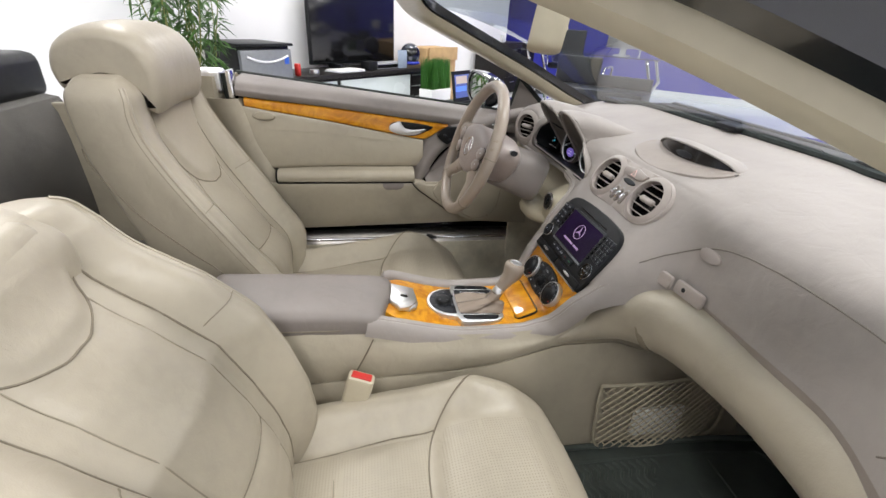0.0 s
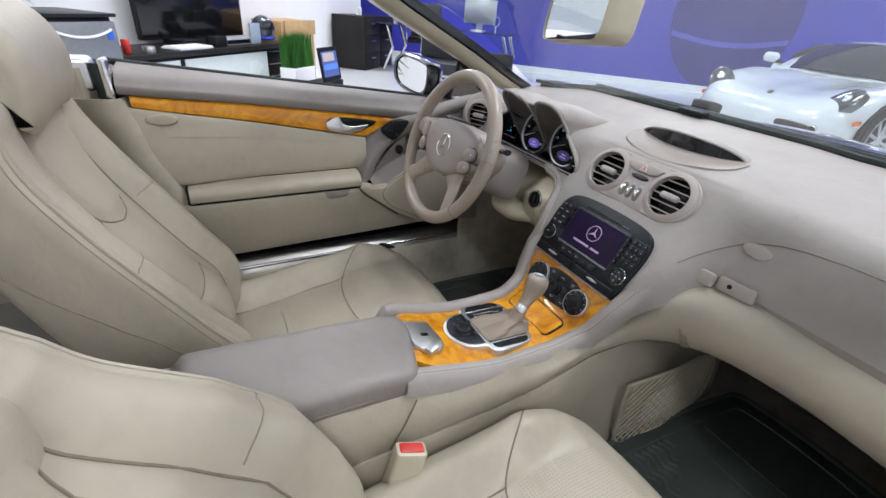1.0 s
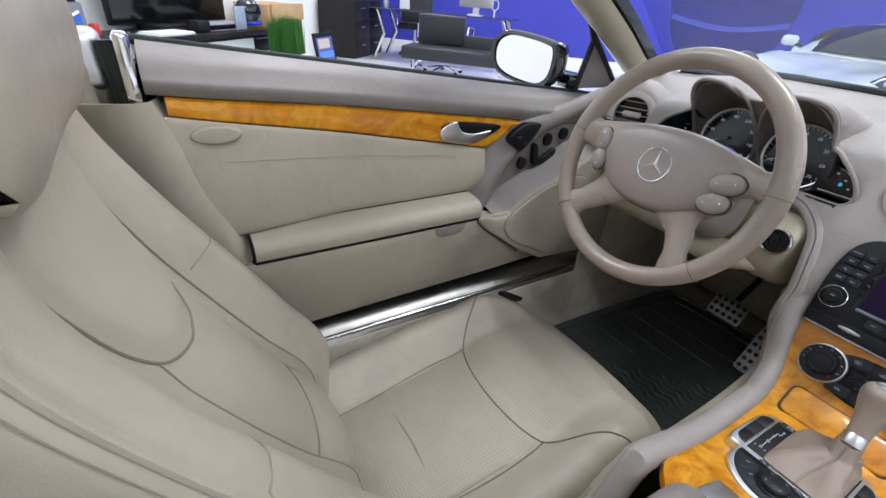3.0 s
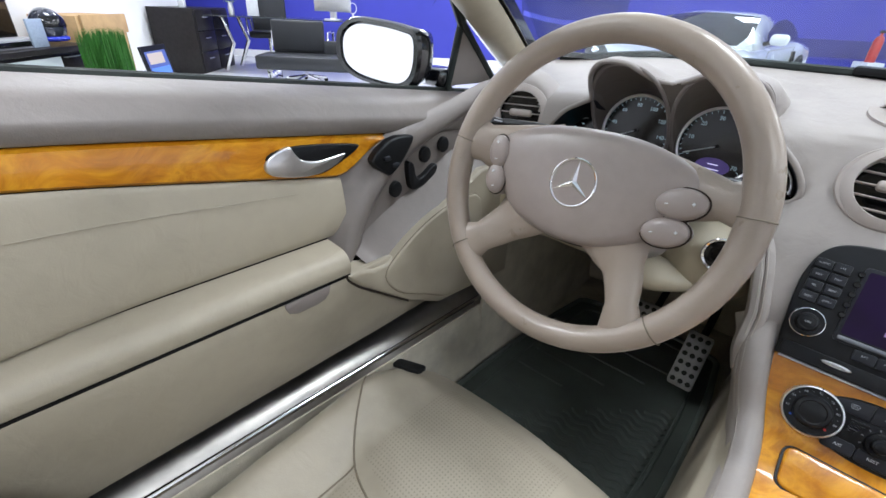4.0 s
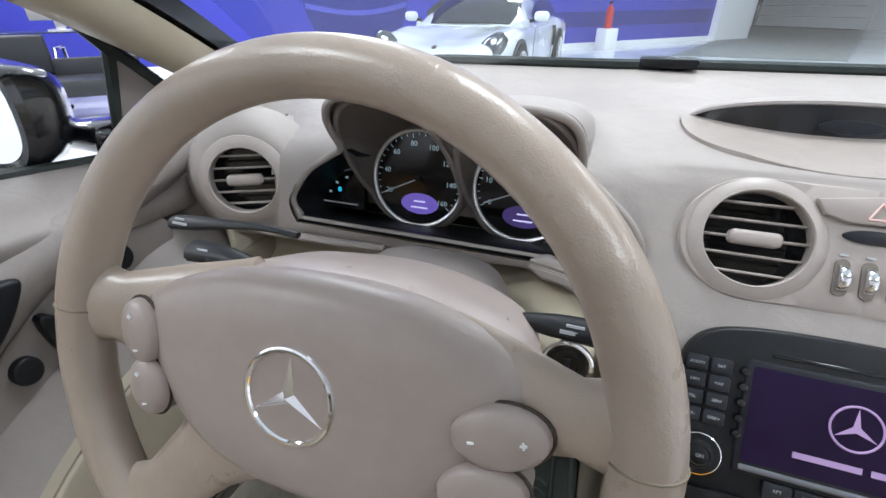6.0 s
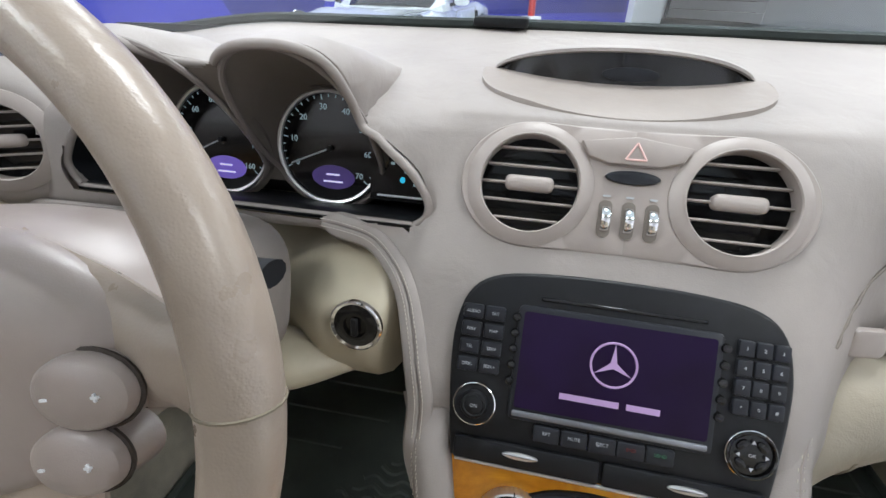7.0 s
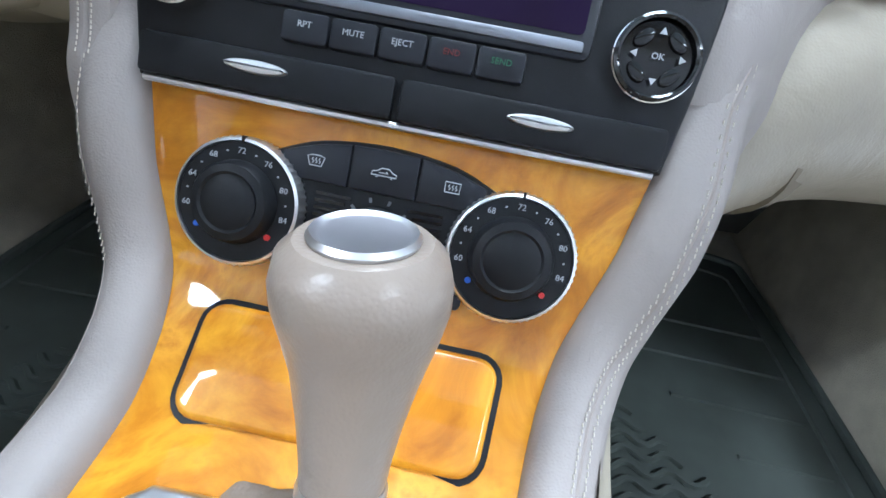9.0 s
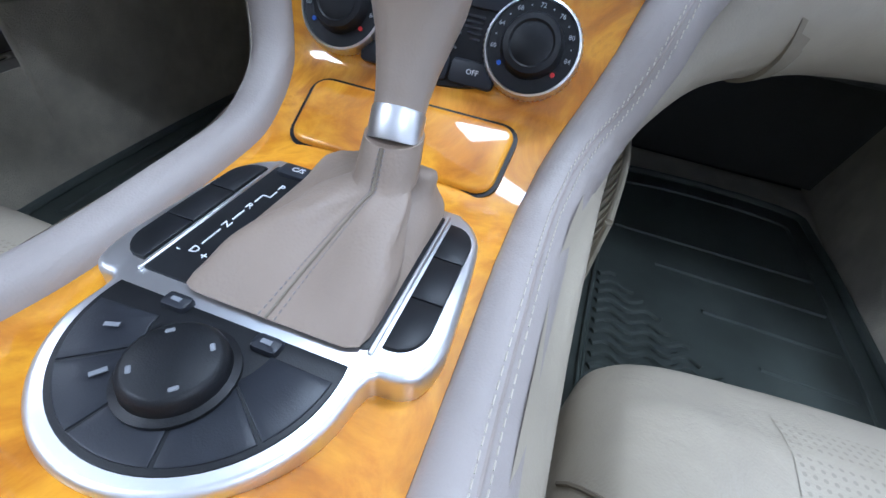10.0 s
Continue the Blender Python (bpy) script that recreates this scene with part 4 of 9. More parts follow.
EDGE = [(-0.60, 0.600), (-0.47, 0.588), (-0.31, 0.566), (-0.19, 0.562), (-0.12, 0.572), (-0.07, 0.592), (-0.03, 0.62), (0.03, 0.661), (0.095, 0.692)]
for sgn in (1, -1):
    bm = bmesh.new()
    rows = []
    for i in range(0, len(spine)):
        w = half_at(i)
        up = 1 - ease(0, 3.4 * NS, i)
        prof = [(-0.001, -0.01), (0.0005, 0.001), (0.004, 0.0065), (0.012, 0.0105), (0.022, 0.0105), (0.031, 0.006), (0.037, -0.003), (0.040, -0.014), (0.041 + 0.03 * up, -0.026 - 0.05 * up)]
        prof = [(a, b * (1 - 0.9 * up) - 0.007 * up if b > -0.01 else b) for a, b in prof]
        fl = lerp(FLARE, i / NS)
        rows.append([rail_point(sgn, spine[i] + Vector((sgn * (w + a + fl * min(1.0, a / 0.022)), 0, 0)) + normals[i] * b, i) for a, b in prof])
    sheet(bm, rows)
    if sgn < 0:
        bmesh.ops.delete(bm, geom=[f for f in bm.faces if past_edge(f.calc_center_median()) and f.calc_center_median().z > 0.672], context="FACES")
    bmesh.ops.recalc_face_normals(bm, faces=bm.faces[:])
    rail = part("leather_rail", bm, TAUPE_SOFT, console, "taupe leather rail with pale double stitching")
    bm = bmesh.new()
    rows_ab, seam_ab = (((0.0295, 0.0068), (0.0345, 0.0005)), (0.0320, 0.0040)) if sgn < 0 else (((0.0210, 0.0104), (0.0266, 0.0083)), (0.0238, 0.0095))
    for a, b in rows_ab:
        for i in range(2 * NS if sgn < 0 else 0, 6 * NS if sgn < 0 else len(spine) - 1):
            for q in range(2):
                p0 = spine[i].lerp(spine[i + 1], q / 2 + 0.05)
                p1 = spine[i].lerp(spine[i + 1], q / 2 + 0.38)
                lift = 1 - ease(0, 3.4 * NS, i)
                off = Vector((sgn * (half_at(i) + a + lerp(FLARE, i / NS)), 0, 0)) + normals[i] * (b * (1 - 0.9 * lift) - 0.007 * lift + 0.0003)
                tube(bm, [rail_point(sgn, p0 + off, i) + Vector((0, -0.0006, 0)), rail_point(sgn, p1 + off, i) + Vector((0, -0.0006, 0))], 0.00036, 4)
    part("stitching", bm, THREAD, rail, "pale double row of stitches")
    bm = bmesh.new()
    tube(bm, [rail_point(sgn, spine[i] + Vector((sgn * (half_at(i) + seam_ab[0] + lerp(FLARE, i / NS)), 0, 0)) + normals[i] * (seam_ab[1] * (1 - 0.9 * (1 - ease(0, 3.4 * NS, i))) - 0.007 * (1 - ease(0, 3.4 * NS, i))), i) for i in range(2 * NS if sgn < 0 else 0, len(spine))], 0.0009, 6)
    part("rail_seam", bm, TAUPE_LOW, rail)

# cream sides down to the carpet
for sgn in (1, -1):
    bm = bmesh.new()
    rows = []
    for k in range(61):
        y = -0.95 + 1.40 * k / 60
        e = lerp(EDGE, y) + 0.004 - (0.11 * ease(0.43, 0.49, -y) if sgn < 0 else 0.0)
        fold = lerp([(-0.95, 0.47), (-0.3, 0.485), (-0.22, 0.494), (-0.07, 0.535), (0.06, 0.535), (0.2, 0.48), (0.45, 0.42)], y)
        rows.append(cr([(sgn * (0.110 + 0.02 * ease(-0.2, 0.0, y)), y, e), (sgn * (0.119 + 0.016 * ease(-0.2, 0.0, y)), y, e - 0.018), (sgn * 0.130, y, (e + fold) / 2), (sgn * 0.128, y, fold + 0.008), (sgn * 0.124, y, fold), (sgn * 0.132, y, fold - 0.012), (sgn * 0.142, y, 0.36), (sgn * 0.158, y, 0.23)], 3))
    sheet(bm, rows)
    bmesh.ops.recalc_face_normals(bm, faces=bm.faces[:])
    part("side_panel", bm, CREAM_VINYL, console, "cream side panel with a soft fold")
bm = bmesh.new()
tube(bm, [(0.1285, -0.47, 0.585), (0.1315, -0.49, 0.54), (0.1305, -0.515, 0.49)], 0.0015, 6)
part("side_seam", bm, SEAM, console)

# lidded tray in the veneer
def on_spine(y):
    """Pose on the veneer at a given y: x across, y up the slope, z out."""
    i = min(range(I0, len(spine) - 1), key=lambda k: abs(spine[k].y - y))
    n = normals[i]
    up = n.cross(Vector((1, 0, 0)))
    up = up if up.y > 0 else -up
    m = Matrix.Identity(4)
    m.col[0][:3], m.col[1][:3], m.col[2][:3] = (1, 0, 0), up, n
    m.translation = Vector((0, spine[i].y, spine[i].z)) + n * 0.0025
    return m


def lid_outline(grow):
    """Rounded oblong, a little narrower at the rear."""
    return [(x * (1.0 + 1.0 * y), y) for x, y in rounded(0.132 + 2 * grow, 0.050 + 2 * grow, 0.010 + grow, 5, 0.0, -0.002)]


LID = on_spine(-0.129)
bm = bmesh.new()
prism(bm, lid_outline(0.0026), -0.004, 0.0014)
part("lid_gap", moved(bm, LID), BLACK_PLASTIC, veneer, "dark gap round the lid")
bm = bmesh.new()
prism(bm, lid_outline(0.0), -0.003, 0.0048, 0.003, 3)
part("tray_lid", moved(bm, LID), WOOD, veneer, "burl veneered tray lid")

# armrest
arm = thing("armrest", (0, -0.62, 0.6), "taupe leather armrest box between the seats", "armrest")


def arm_place(u, v, side):
    y = -0.657 + 0.230 * v - 0.024 * ease(-0.6, 1.0, u) * ease(0.3, 1.0, v)
    n = 5
    fall = (max(0.0, 1 - abs(u) ** n) * max(0.0, 1 - abs(v) ** n)) ** (1 / n)
    z = 0.606 + 0.010 * (-v) + ((0.038 - 0.030 * ease(0.788, 0.812, -y)) * fall if side > 0 else -0.028 * fall)
    corner = 0.008 * ease(0.84, 1.0, v) ** 2 + 0.004 * ease(0.88, 1.0, -v)
    return Vector((0.029 + (0.087 - corner) * u * (1 - 0.03 * v), y, z))


bm = bmesh.new()
pillow(bm, 30, 64, arm_place)
part("lid", bm, TAUPE, arm, "padded taupe armrest lid")
bm = bmesh.new()
rbox(bm, (0.024, -0.662, 0.49), (0.170, 0.42, 0.19), 0.012)
part("box", bm, CREAM_VINYL, arm, "cream vinyl armrest box")
bm = bmesh.new()
tube(bm, [arm_place(-1, k, 1) + Vector((0, 0, -0.001)) for k in (-0.98, -0.5, 0, 0.5, 0.98)], 0.0015, 6)
part("lid_seam", bm, SEAM, arm)
bm = bmesh.new()
tube(bm, [arm_place(1, k, 1) + Vector((0, 0, -0.001)) for k in (-0.98, -0.5, 0, 0.5, 0.98)], 0.0015, 6)
part("lid_seam", bm, SEAM, arm)
bm = bmesh.new()
rbox(bm, (0.029, -1.005, 0.583), (0.172, 0.225, 0.105), 0.022, 4)
part("rear_box", bm, TAUPE, arm, "taupe padded box behind the lid")

# electric parking switch plate
bm = bmesh.new()
PB = on_spine(-0.405)
prism(bm, [(-0.036, 0.022), (-0.040, -0.03), (-0.030, -0.036), (0.030, -0.036), (0.046, -0.020), (0.052, 0.008), (0.038, 0.024), (0.02, 0.028)], 0.0, 0.009, 0.004, 3)
pb = solid("switch_plate", moved(bm, PB), SATIN, "bright chrome roof-switch cover on the veneer", "switch")
bm = bmesh.new()
rbox(bm, (0.006, -0.004, 0.0095), (0.008, 0.016, 0.003), 0.001, 1, PB)
part("slot", bm, BLACK_GLOSS, pb, "small black slot")
bm = bmesh.new()
prism(bm, [(0.022, 0.024), (0.05, 0.006), (0.064, -0.018), (0.048, -0.024), (0.03, 0.0)], 0.006, 0.014, 0.003)
part("flap", moved(bm, PB), SATIN, pb)

# ---- infotainment unit ----
nav = thing("infotainment_unit", STACK.translation, "black infotainment unit with colour screen and key pads, switched on", "car radio")
outline = [(-0.1155, -0.0915)] + [tuple(p[:2]) for p in cr([(-0.1205, -0.06, 0), (-0.1245, -0.02, 0), (-0.1245, 0.012, 0), (-0.117, 0.04, 0), (-0.098, 0.056, 0), (-0.06, 0.0625, 0), (0.0, 0.0645, 0), (0.06, 0.0625, 0), (0.098, 0.056, 0), (0.117, 0.04, 0), (0.1245, 0.012, 0), (0.1245, -0.02, 0), (0.1205, -0.06, 0)], 4)] + [(0.1155, -0.0915)]
bm = bmesh.new()
prism(bm, list(reversed(outline)), -0.03, 0.009, 0.003, 3)
body = part("body", moved(bm, STACK), BLACK_PLASTIC, nav, "matt black arched fascia")
bm = bmesh.new()
prism(bm, rounded(0.150, 0.090, 0.004, 3, 0.0, -0.0085), 0.008, 0.0112, 0.0015)
bezel = part("screen_bezel", moved(bm, STACK), SLATE_PLASTIC, nav)
bm = bmesh.new()
prism(bm, rounded(0.141, 0.0755, 0.002, 2, 0.0, -0.0060), 0.009, 0.0116)
m, t, b = nodes_of("lit_screen")
nz, _ = noise_node(t, 14.0, 2.0)
r = ramp(t, nz.outputs[0], [(0.3, (0.030, 0.008, 0.050)), (0.7, (0.055, 0.018, 0.13))])
t.links.new(r.outputs[0], b.inputs["Emission Color"])
b.inputs["Base Color"].default_value = (0.006, 0.005, 0.01, 1)
b.inputs["Emission Strength"].default_value = 0.27
b.inputs["Roughness"].default_value = 0.25
b.inputs["Specular IOR Level"].default_value = 0.12
screen = part("screen", moved(bm, STACK), m, nav, "dark violet lit screen")
SCREEN_INK = glow("screen_ink", (0.60, 0.40, 0.72), 0.30)
bm = bmesh.new()
ring = [on_stack(0.0168 * math.cos(2 * math.pi * k / 40), 0.0008 + 0.0168 * math.sin(2 * math.pi * k / 40), 0.0119).translation for k in range(40)]
tube(bm, ring, 0.0009, 6, closed=True)
for k in range(3):
    a = radians(90 + 120 * k)
    p = [(0.0158 * math.cos(a), 0.0158 * math.sin(a)), (0.0028 * math.cos(a - 1.05), 0.0028 * math.sin(a - 1.05)), (0.0, 0.0), (0.0028 * math.cos(a + 1.05), 0.0028 * math.sin(a + 1.05))]
    vs = [bm.verts.new(on_stack(x, y + 0.0008, 0.0119).translation) for x, y in p]
    bm.faces.new(vs)
part("emblem", bm, SCREEN_INK, screen, "pale violet ring emblem")
bm = bmesh.new()
for x, w in ((-0.0150, 0.0440), (0.0245, 0.0240)):
    rbox(bm, (x, -0.0290, 0.0118), (w, 0.0046, 0.0004), 0, 1, STACK)
part("wordmark_bar", bm, SCREEN_INK, screen, "pale violet bars of a wordmark")
bm = bmesh.new()
rbox(bm, (0, -0.0485, 0.0105), (0.143, 0.005, 0.004), 0.0015, 2, STACK)
part("screen_ledge", bm, surface("dark_ledge_metal", (0.26, 0.27, 0.30), 0.42, 1.0, 30, 0.2), bezel, "reflecting ledge under the screen")
bm = bmesh.new()
rbox(bm, (0.002, 0.043, 0.0094), (0.122, 0.0032, 0.002), 0.0008, 1, STACK)
part("disc_slot", bm, BLACK_GLOSS, nav, "disc slot")

def key_word(key_ob, text, size, x, s, mat=None):
    bm = bmesh.new()
    letters(text, size * 0.86, on_stack(x, s, 0.0127), bm)
    part("key_word", bm, mat or INK_GREY, key_ob)


def key(x, s, w, h, name="key", up=0.0125):
    bm = bmesh.new()
    prism(bm, rounded(w, h, min(w, h) * 0.14, 2, x, s), 0.008, up, 0.0012)
    return part(name, moved(bm, STACK), SLATE_PLASTIC, nav)


for row, (a, c) in enumerate((("AUDIO", "SAT"), ("NAV", "MAP"), ("TEL", "SERV"), ("SEEK-", "SEEK+"))):
    for col, word in enumerate((a, c)):
        x = -0.1108 + 0.0176 * col
        s = 0.0262 - 0.0141 * row
        key_word(key(x, s, 0.0160, 0.0115), word, 0.0040, x, s)
for row in range(4):
    for col in range(3):
        x, s = 0.0897 + 0.0118 * col, 0.0282 - 0.0142 * row
        key_word(key(x, s, 0.0108, 0.0120), ("1", "2", "3", "4", "5", "6", "7", "8", "9", "*", "0", "#")[row * 3 + col], 0.0042, x, s)
for side in (-1, 1):
    for k in range(5):
        bm = bmesh.new()
        lathe(bm, [(0.0, 0.014), (0.0030, 0.0135), (0.0036, 0.011), (0.0036, 0.008)], 14, on_stack(side * 0.0762, 0.0262 - 0.0126 * k))
        part("soft_key", bm, BLACK_GLOSS, nav, "round glossy soft key")
for k, word in enumerate(("RPT", "MUTE", "EJECT", "END", "SEND")):
    key_word(key(-0.0430 + 0.0208 * k, -0.0610, 0.0200, 0.0125), word, 0.0042, -0.0430 + 0.0208 * k, -0.0600, DIM_RED if word == "END" else DIM_GREEN if word == "SEND" else INK_GREY)


def dial(parent, at, r, h, name, label, rim=CHROME, cap=BLACK_PLASTIC, teeth=0):
    """A round knob: bright knurled rim, black face, raised cap."""
    bm = bmesh.new()
    n = teeth * 2 if teeth else 40
    rings = []
    for rr, hh in ((r, 0.0), (r, h * 0.50), (r * 0.98, h * 0.66), (r * 0.935, h * 0.70), (r * 0.92, h * 0.6)):
        rings.append([at @ Vector(((rr + (0.0007 if teeth and k % 2 and rr == r else 0)) * math.cos(2 * math.pi * k / n), (rr + (0.0007 if teeth and k % 2 and rr == r else 0)) * math.sin(2 * math.pi * k / n), hh)) for k in range(n)])
    sheet(bm, rings, True)
    bmesh.ops.recalc_face_normals(bm, faces=bm.faces[:])
    d = part(name, bm, rim, parent, label, sharp=25)
    bm = bmesh.new()
    lathe(bm, [(r * 0.93, h * 0.5), (r * 0.92, h * 0.64), (r * 0.65, h * 0.66), (r * 0.62, h * 0.92), (r * 0.57, h * 1.05), (r * 0.46, h * 1.10), (r * 0.42, h * 1.05), (r * 0.30, h * 1.12), (0.0, h * 1.15)], 36, at)
    part("knob_cap", bm, cap, d, "black knob cap")
    return d


k1 = dial(nav, on_stack(-0.1010, -0.0458, 0.0085), 0.0172, 0.011, "volume_knob", "round volume knob with chrome rim")
bm = bmesh.new()
letters("ON", 0.0038, on_stack(-0.1010, -0.0458, 0.0213), bm)
part("marking", bm, INK_GREY, k1)
bm = bmesh.new()
lathe(bm, [(0.0172, 0.008), (0.0172, 0.0135), (0.0160, 0.0142), (0.0150, 0.0135), (0.0150, 0.009)], 40, on_stack(0.1005, -0.0471))
ctl = part("cursor_pad", bm, BLACK_GLOSS, nav, "round glossy black cursor pad")
bm = bmesh.new()
lathe(bm, [(0.0174, 0.009), (0.0177, 0.0118), (0.0170, 0.0124)], 40, on_stack(0.1005, -0.0471))
part("thin_ring", bm, CHROME, ctl, "thin chrome ring")
bm = bmesh.new()
lathe(bm, [(0.0150, 0.010), (0.0145, 0.0115), (0.0, 0.012)], 36, on_stack(0.1005, -0.0471))
part("pad_face", bm, BLACK_GLOSS, ctl)
for k in range(4):
    a = radians(45 + 90 * k)
    bm = bmesh.new()
    prism(bm, oval(0.0048, 0.0030, 16), 0.011, 0.0132, 0.0012)
    moved(bm, on_stack(0.1005 + 0.0095 * math.cos(a), -0.0471 + 0.0095 * math.sin(a), 0.0, math.degrees(a) + 90))
    part("pad_corner", bm, BLACK_GLOSS, ctl, "glossy raised corner of the pad")
arrows = bmesh.new()
for k in range(4):
    m = on_stack(0.1005, -0.0471, 0.0136, 90 * k)
    vs = [arrows.verts.new(m @ Vector(p)) for p in ((0.0085, -0.0016, 0), (0.0112, 0, 0), (0.0085, 0.0016, 0))]
    arrows.faces.new(vs)
letters("OK", 0.0036, on_stack(0.1005, -0.0471, 0.0133), arrows)
part("pad_marks", arrows, INK_GREY, ctl)
for sgn in (-1, 1):
    bm = bmesh.new()
    prism(bm, rounded(0.112, 0.0175, 0.002, 2, sgn * 0.0573, -0.0822), 0.0085, 0.0128, 0.0015)
    flap = part("drawer_front", moved(bm, STACK), BLACK_PLASTIC, nav, "black flap with a silver pull")
    bm = bmesh.new()
    prism(bm, oval(0.014, 0.0028, 24, sgn * 0.0608, -0.0808), 0.012, 0.0150, 0.0015)
    part("pull", moved(bm, STACK), SATIN, flap, "silver oval pull")

# ---- climate control ----
climate = thing("climate_panel", on_stack(0, -0.135).translation, "black climate control panel with two knurled dials", "climate control")


bm = bmesh.new()
pts = cr([(-0.050, -0.112, 0), (-0.03, -0.1045, 0), (0.0, -0.1015, 0), (0.03, -0.1045, 0), (0.050, -0.112, 0)], 5) + cr([(0.048, -0.160, 0), (0.03, -0.1685, 0), (0.0, -0.1715, 0), (-0.03, -0.1685, 0), (-0.048, -0.160, 0)], 5)
prism(bm, list(reversed([(p.x, p.y) for p in pts])), -0.004, 0.0065, 0.002)
face = part("panel", moved(bm, STACK), BLACK_PLASTIC, climate, "black oblong key panel")
for sgn in (-1, 1):
    c = on_stack(sgn * 0.0612, -0.1385, 0.002)
    d = dial(climate, c, 0.0285, 0.0175, "temperature_dial", "knurled silver temperature dial", SATIN, BLACK_PLASTIC, 60)
    bm = bmesh.new()
    for k, word in enumerate(("60", "64", "68", "72", "76", "80", "84")):
        a = radians(190 - 200 * k / 6)
        letters(word, 0.0037, c @ Matrix.Translation((0.0224 * math.cos(a), 0.0224 * math.sin(a), 0.0121)), bm)
        if k < 6:
            a = radians(190 - 200 * (k + 0.5) / 6)
            rbox(bm, (0.0224 * math.cos(a), 0.0224 * math.sin(a), 0.0120), (0.0008, 0.0008, 0.0004), 0, 1, c)
    part("scale_lettering", bm, INK_GREY, d, "white temperature figures")
    bm = bmesh.new()
    rbox(bm, (0, 0.0274, 0.0114), (0.0010, 0.0030, 0.0030), 0, 1, c)
    part("index_mark", bm, BLACK_PLASTIC, d, "black index mark on the rim")
    for ang, mat in ((-38, INK_RED), (218, INK_BLUE)):
        bm = bmesh.new()
        a = radians(ang)
        lathe(bm, [(0.0, 0.0125), (0.0014, 0.0125), (0.0014, 0.011)], 10, c @ Matrix.Translation((0.0205 * math.cos(a), 0.0205 * math.sin(a), 0)))
        part("colour_dot", bm, mat, d)
def arch(x):
    """Upper edge of the key panel."""
    return lerp([(0.0, -0.1022), (0.015, -0.1028), (0.03, -0.1052), (0.044, -0.1098), (0.05, -0.1125)], abs(x))


def sign(lines, x, s, owner):
    """A small line drawing printed on a key."""
    bm = bmesh.new()
    for line in lines:
        tube(bm, [on_stack(x + a * 0.001, s + b * 0.001, 0.0089).translation for a, b in line], 0.00032, 5)
    part("symbol", bm, INK_GREY, owner)


WAVES = [[(q, -1.2), (q + 0.5, -0.4), (q - 0.3, 0.4), (q + 0.2, 1.2)] for q in (-1.5, 0, 1.5)]
SCREEN_SIGN = [[(-2.6, -2.2), (2.6, -2.2), (3.9, 1.6), (2.0, 2.3), (-2.0, 2.3), (-3.9, 1.6), (-2.6, -2.2)]] + WAVES
CAR_SIGN = [[(-5.5, -1.0), (-5.2, 0.5), (-3.0, 0.9), (-1.2, 2.2), (2.2, 2.2), (4.0, 0.7), (5.6, 0.2), (5.6, -1.0), (-5.5, -1.0)], [(-2.4, 0.3), (1.8, 0.3), (1.0, 1.1)], [(-3.5, -1.6), (-2.5, -1.6)], [(3.0, -1.6), (4.0, -1.6)]]
REAR_SIGN = [[(-3.2, -2.2), (3.2, -2.2), (3.4, 2.2), (-3.4, 2.2), (-3.2, -2.2)]] + WAVES
for x0, x1, lines in ((-0.0455, -0.0157, SCREEN_SIGN), (-0.0149, 0.0149, CAR_SIGN), (0.0157, 0.0455, REAR_SIGN)):
    bm = bmesh.new()
    top = [(x1 + (x0 - x1) * k / 6, arch(x1 + (x0 - x1) * k / 6) - 0.0012) for k in range(7)]
    prism(bm, [(x0, -0.1228), (x1, -0.1228)] + top, 0.005, 0.0088, 0.0010)
    key_ob = part("key", moved(bm, STACK), SLATE_PLASTIC, climate, "slate key with a pale sign")
    sign(lines, (x0 + x1) / 2, -0.1138, key_ob)
for x, word in ((-0.030, "A/C"), (0.030, "OFF"), (0.0, "REST")):
    bm = bmesh.new()
    prism(bm, rounded(0.0285, 0.0150, 0.003, 3, x, -0.1600), 0.005, 0.0088, 0.0010)
    key_ob = part("key", moved(bm, STACK), SLATE_PLASTIC, climate)
    bm = bmesh.new()
    letters(word, 0.0045, on_stack(x, -0.1595, 0.0090), bm)
    part("key_word", bm, INK_WHITE, key_ob)
fan = dial(climate, on_stack(0.0, -0.1415, 0.005), 0.0128, 0.011, "fan_dial", "small black fan dial", BLACK_PLASTIC)
for k in range(8):
    a = radians(200 - 220 * k / 7)
    bm = bmesh.new()
    rbox(bm, (0, 0, 0), (0.0013, 0.0022, 0.0004), 0, 1, on_stack(0.0158 * math.cos(a), -0.1415 + 0.0158 * math.sin(a), 0.0067, math.degrees(a) - 90))
    part("fan_mark", bm, INK_DIM, fan)
for sgn in (-1, 1):
    for k in range(5):
        bm = bmesh.new()
        rbox(bm, (sgn * (0.0290 - (0.0080 - 0.0012 * k)), -0.1275 - 0.0032 * k, 0.0068), (0.0160 - 0.0024 * k, 0.0014, 0.0012), 0, 1, STACK)
        part("sensor_slit", bm, BLACK_GLOSS, face)

# ---- gear selector and its switch plate ----
PLATE = Matrix.Translation((0, -0.238, 0.5680)) @ Matrix.Rotation(radians(-3.6), 4, "X")


def smooth_outline(pts, n=4):
    """A closed smooth outline through points."""
    m = len(pts)
    out = []
    for i in range(m):
        a, b, c, d = (Vector(pts[(i + k - 1) % m]) for k in range(4))
        for k in range(n):
            t = k / n
            q = 0.5 * (2 * b + (c - a) * t + (2 * a - 5 * b + 4 * c - d) * t * t + (3 * b - a - 3 * c + d) * t ** 3)
            out.append((q.x, q.y))
    return out


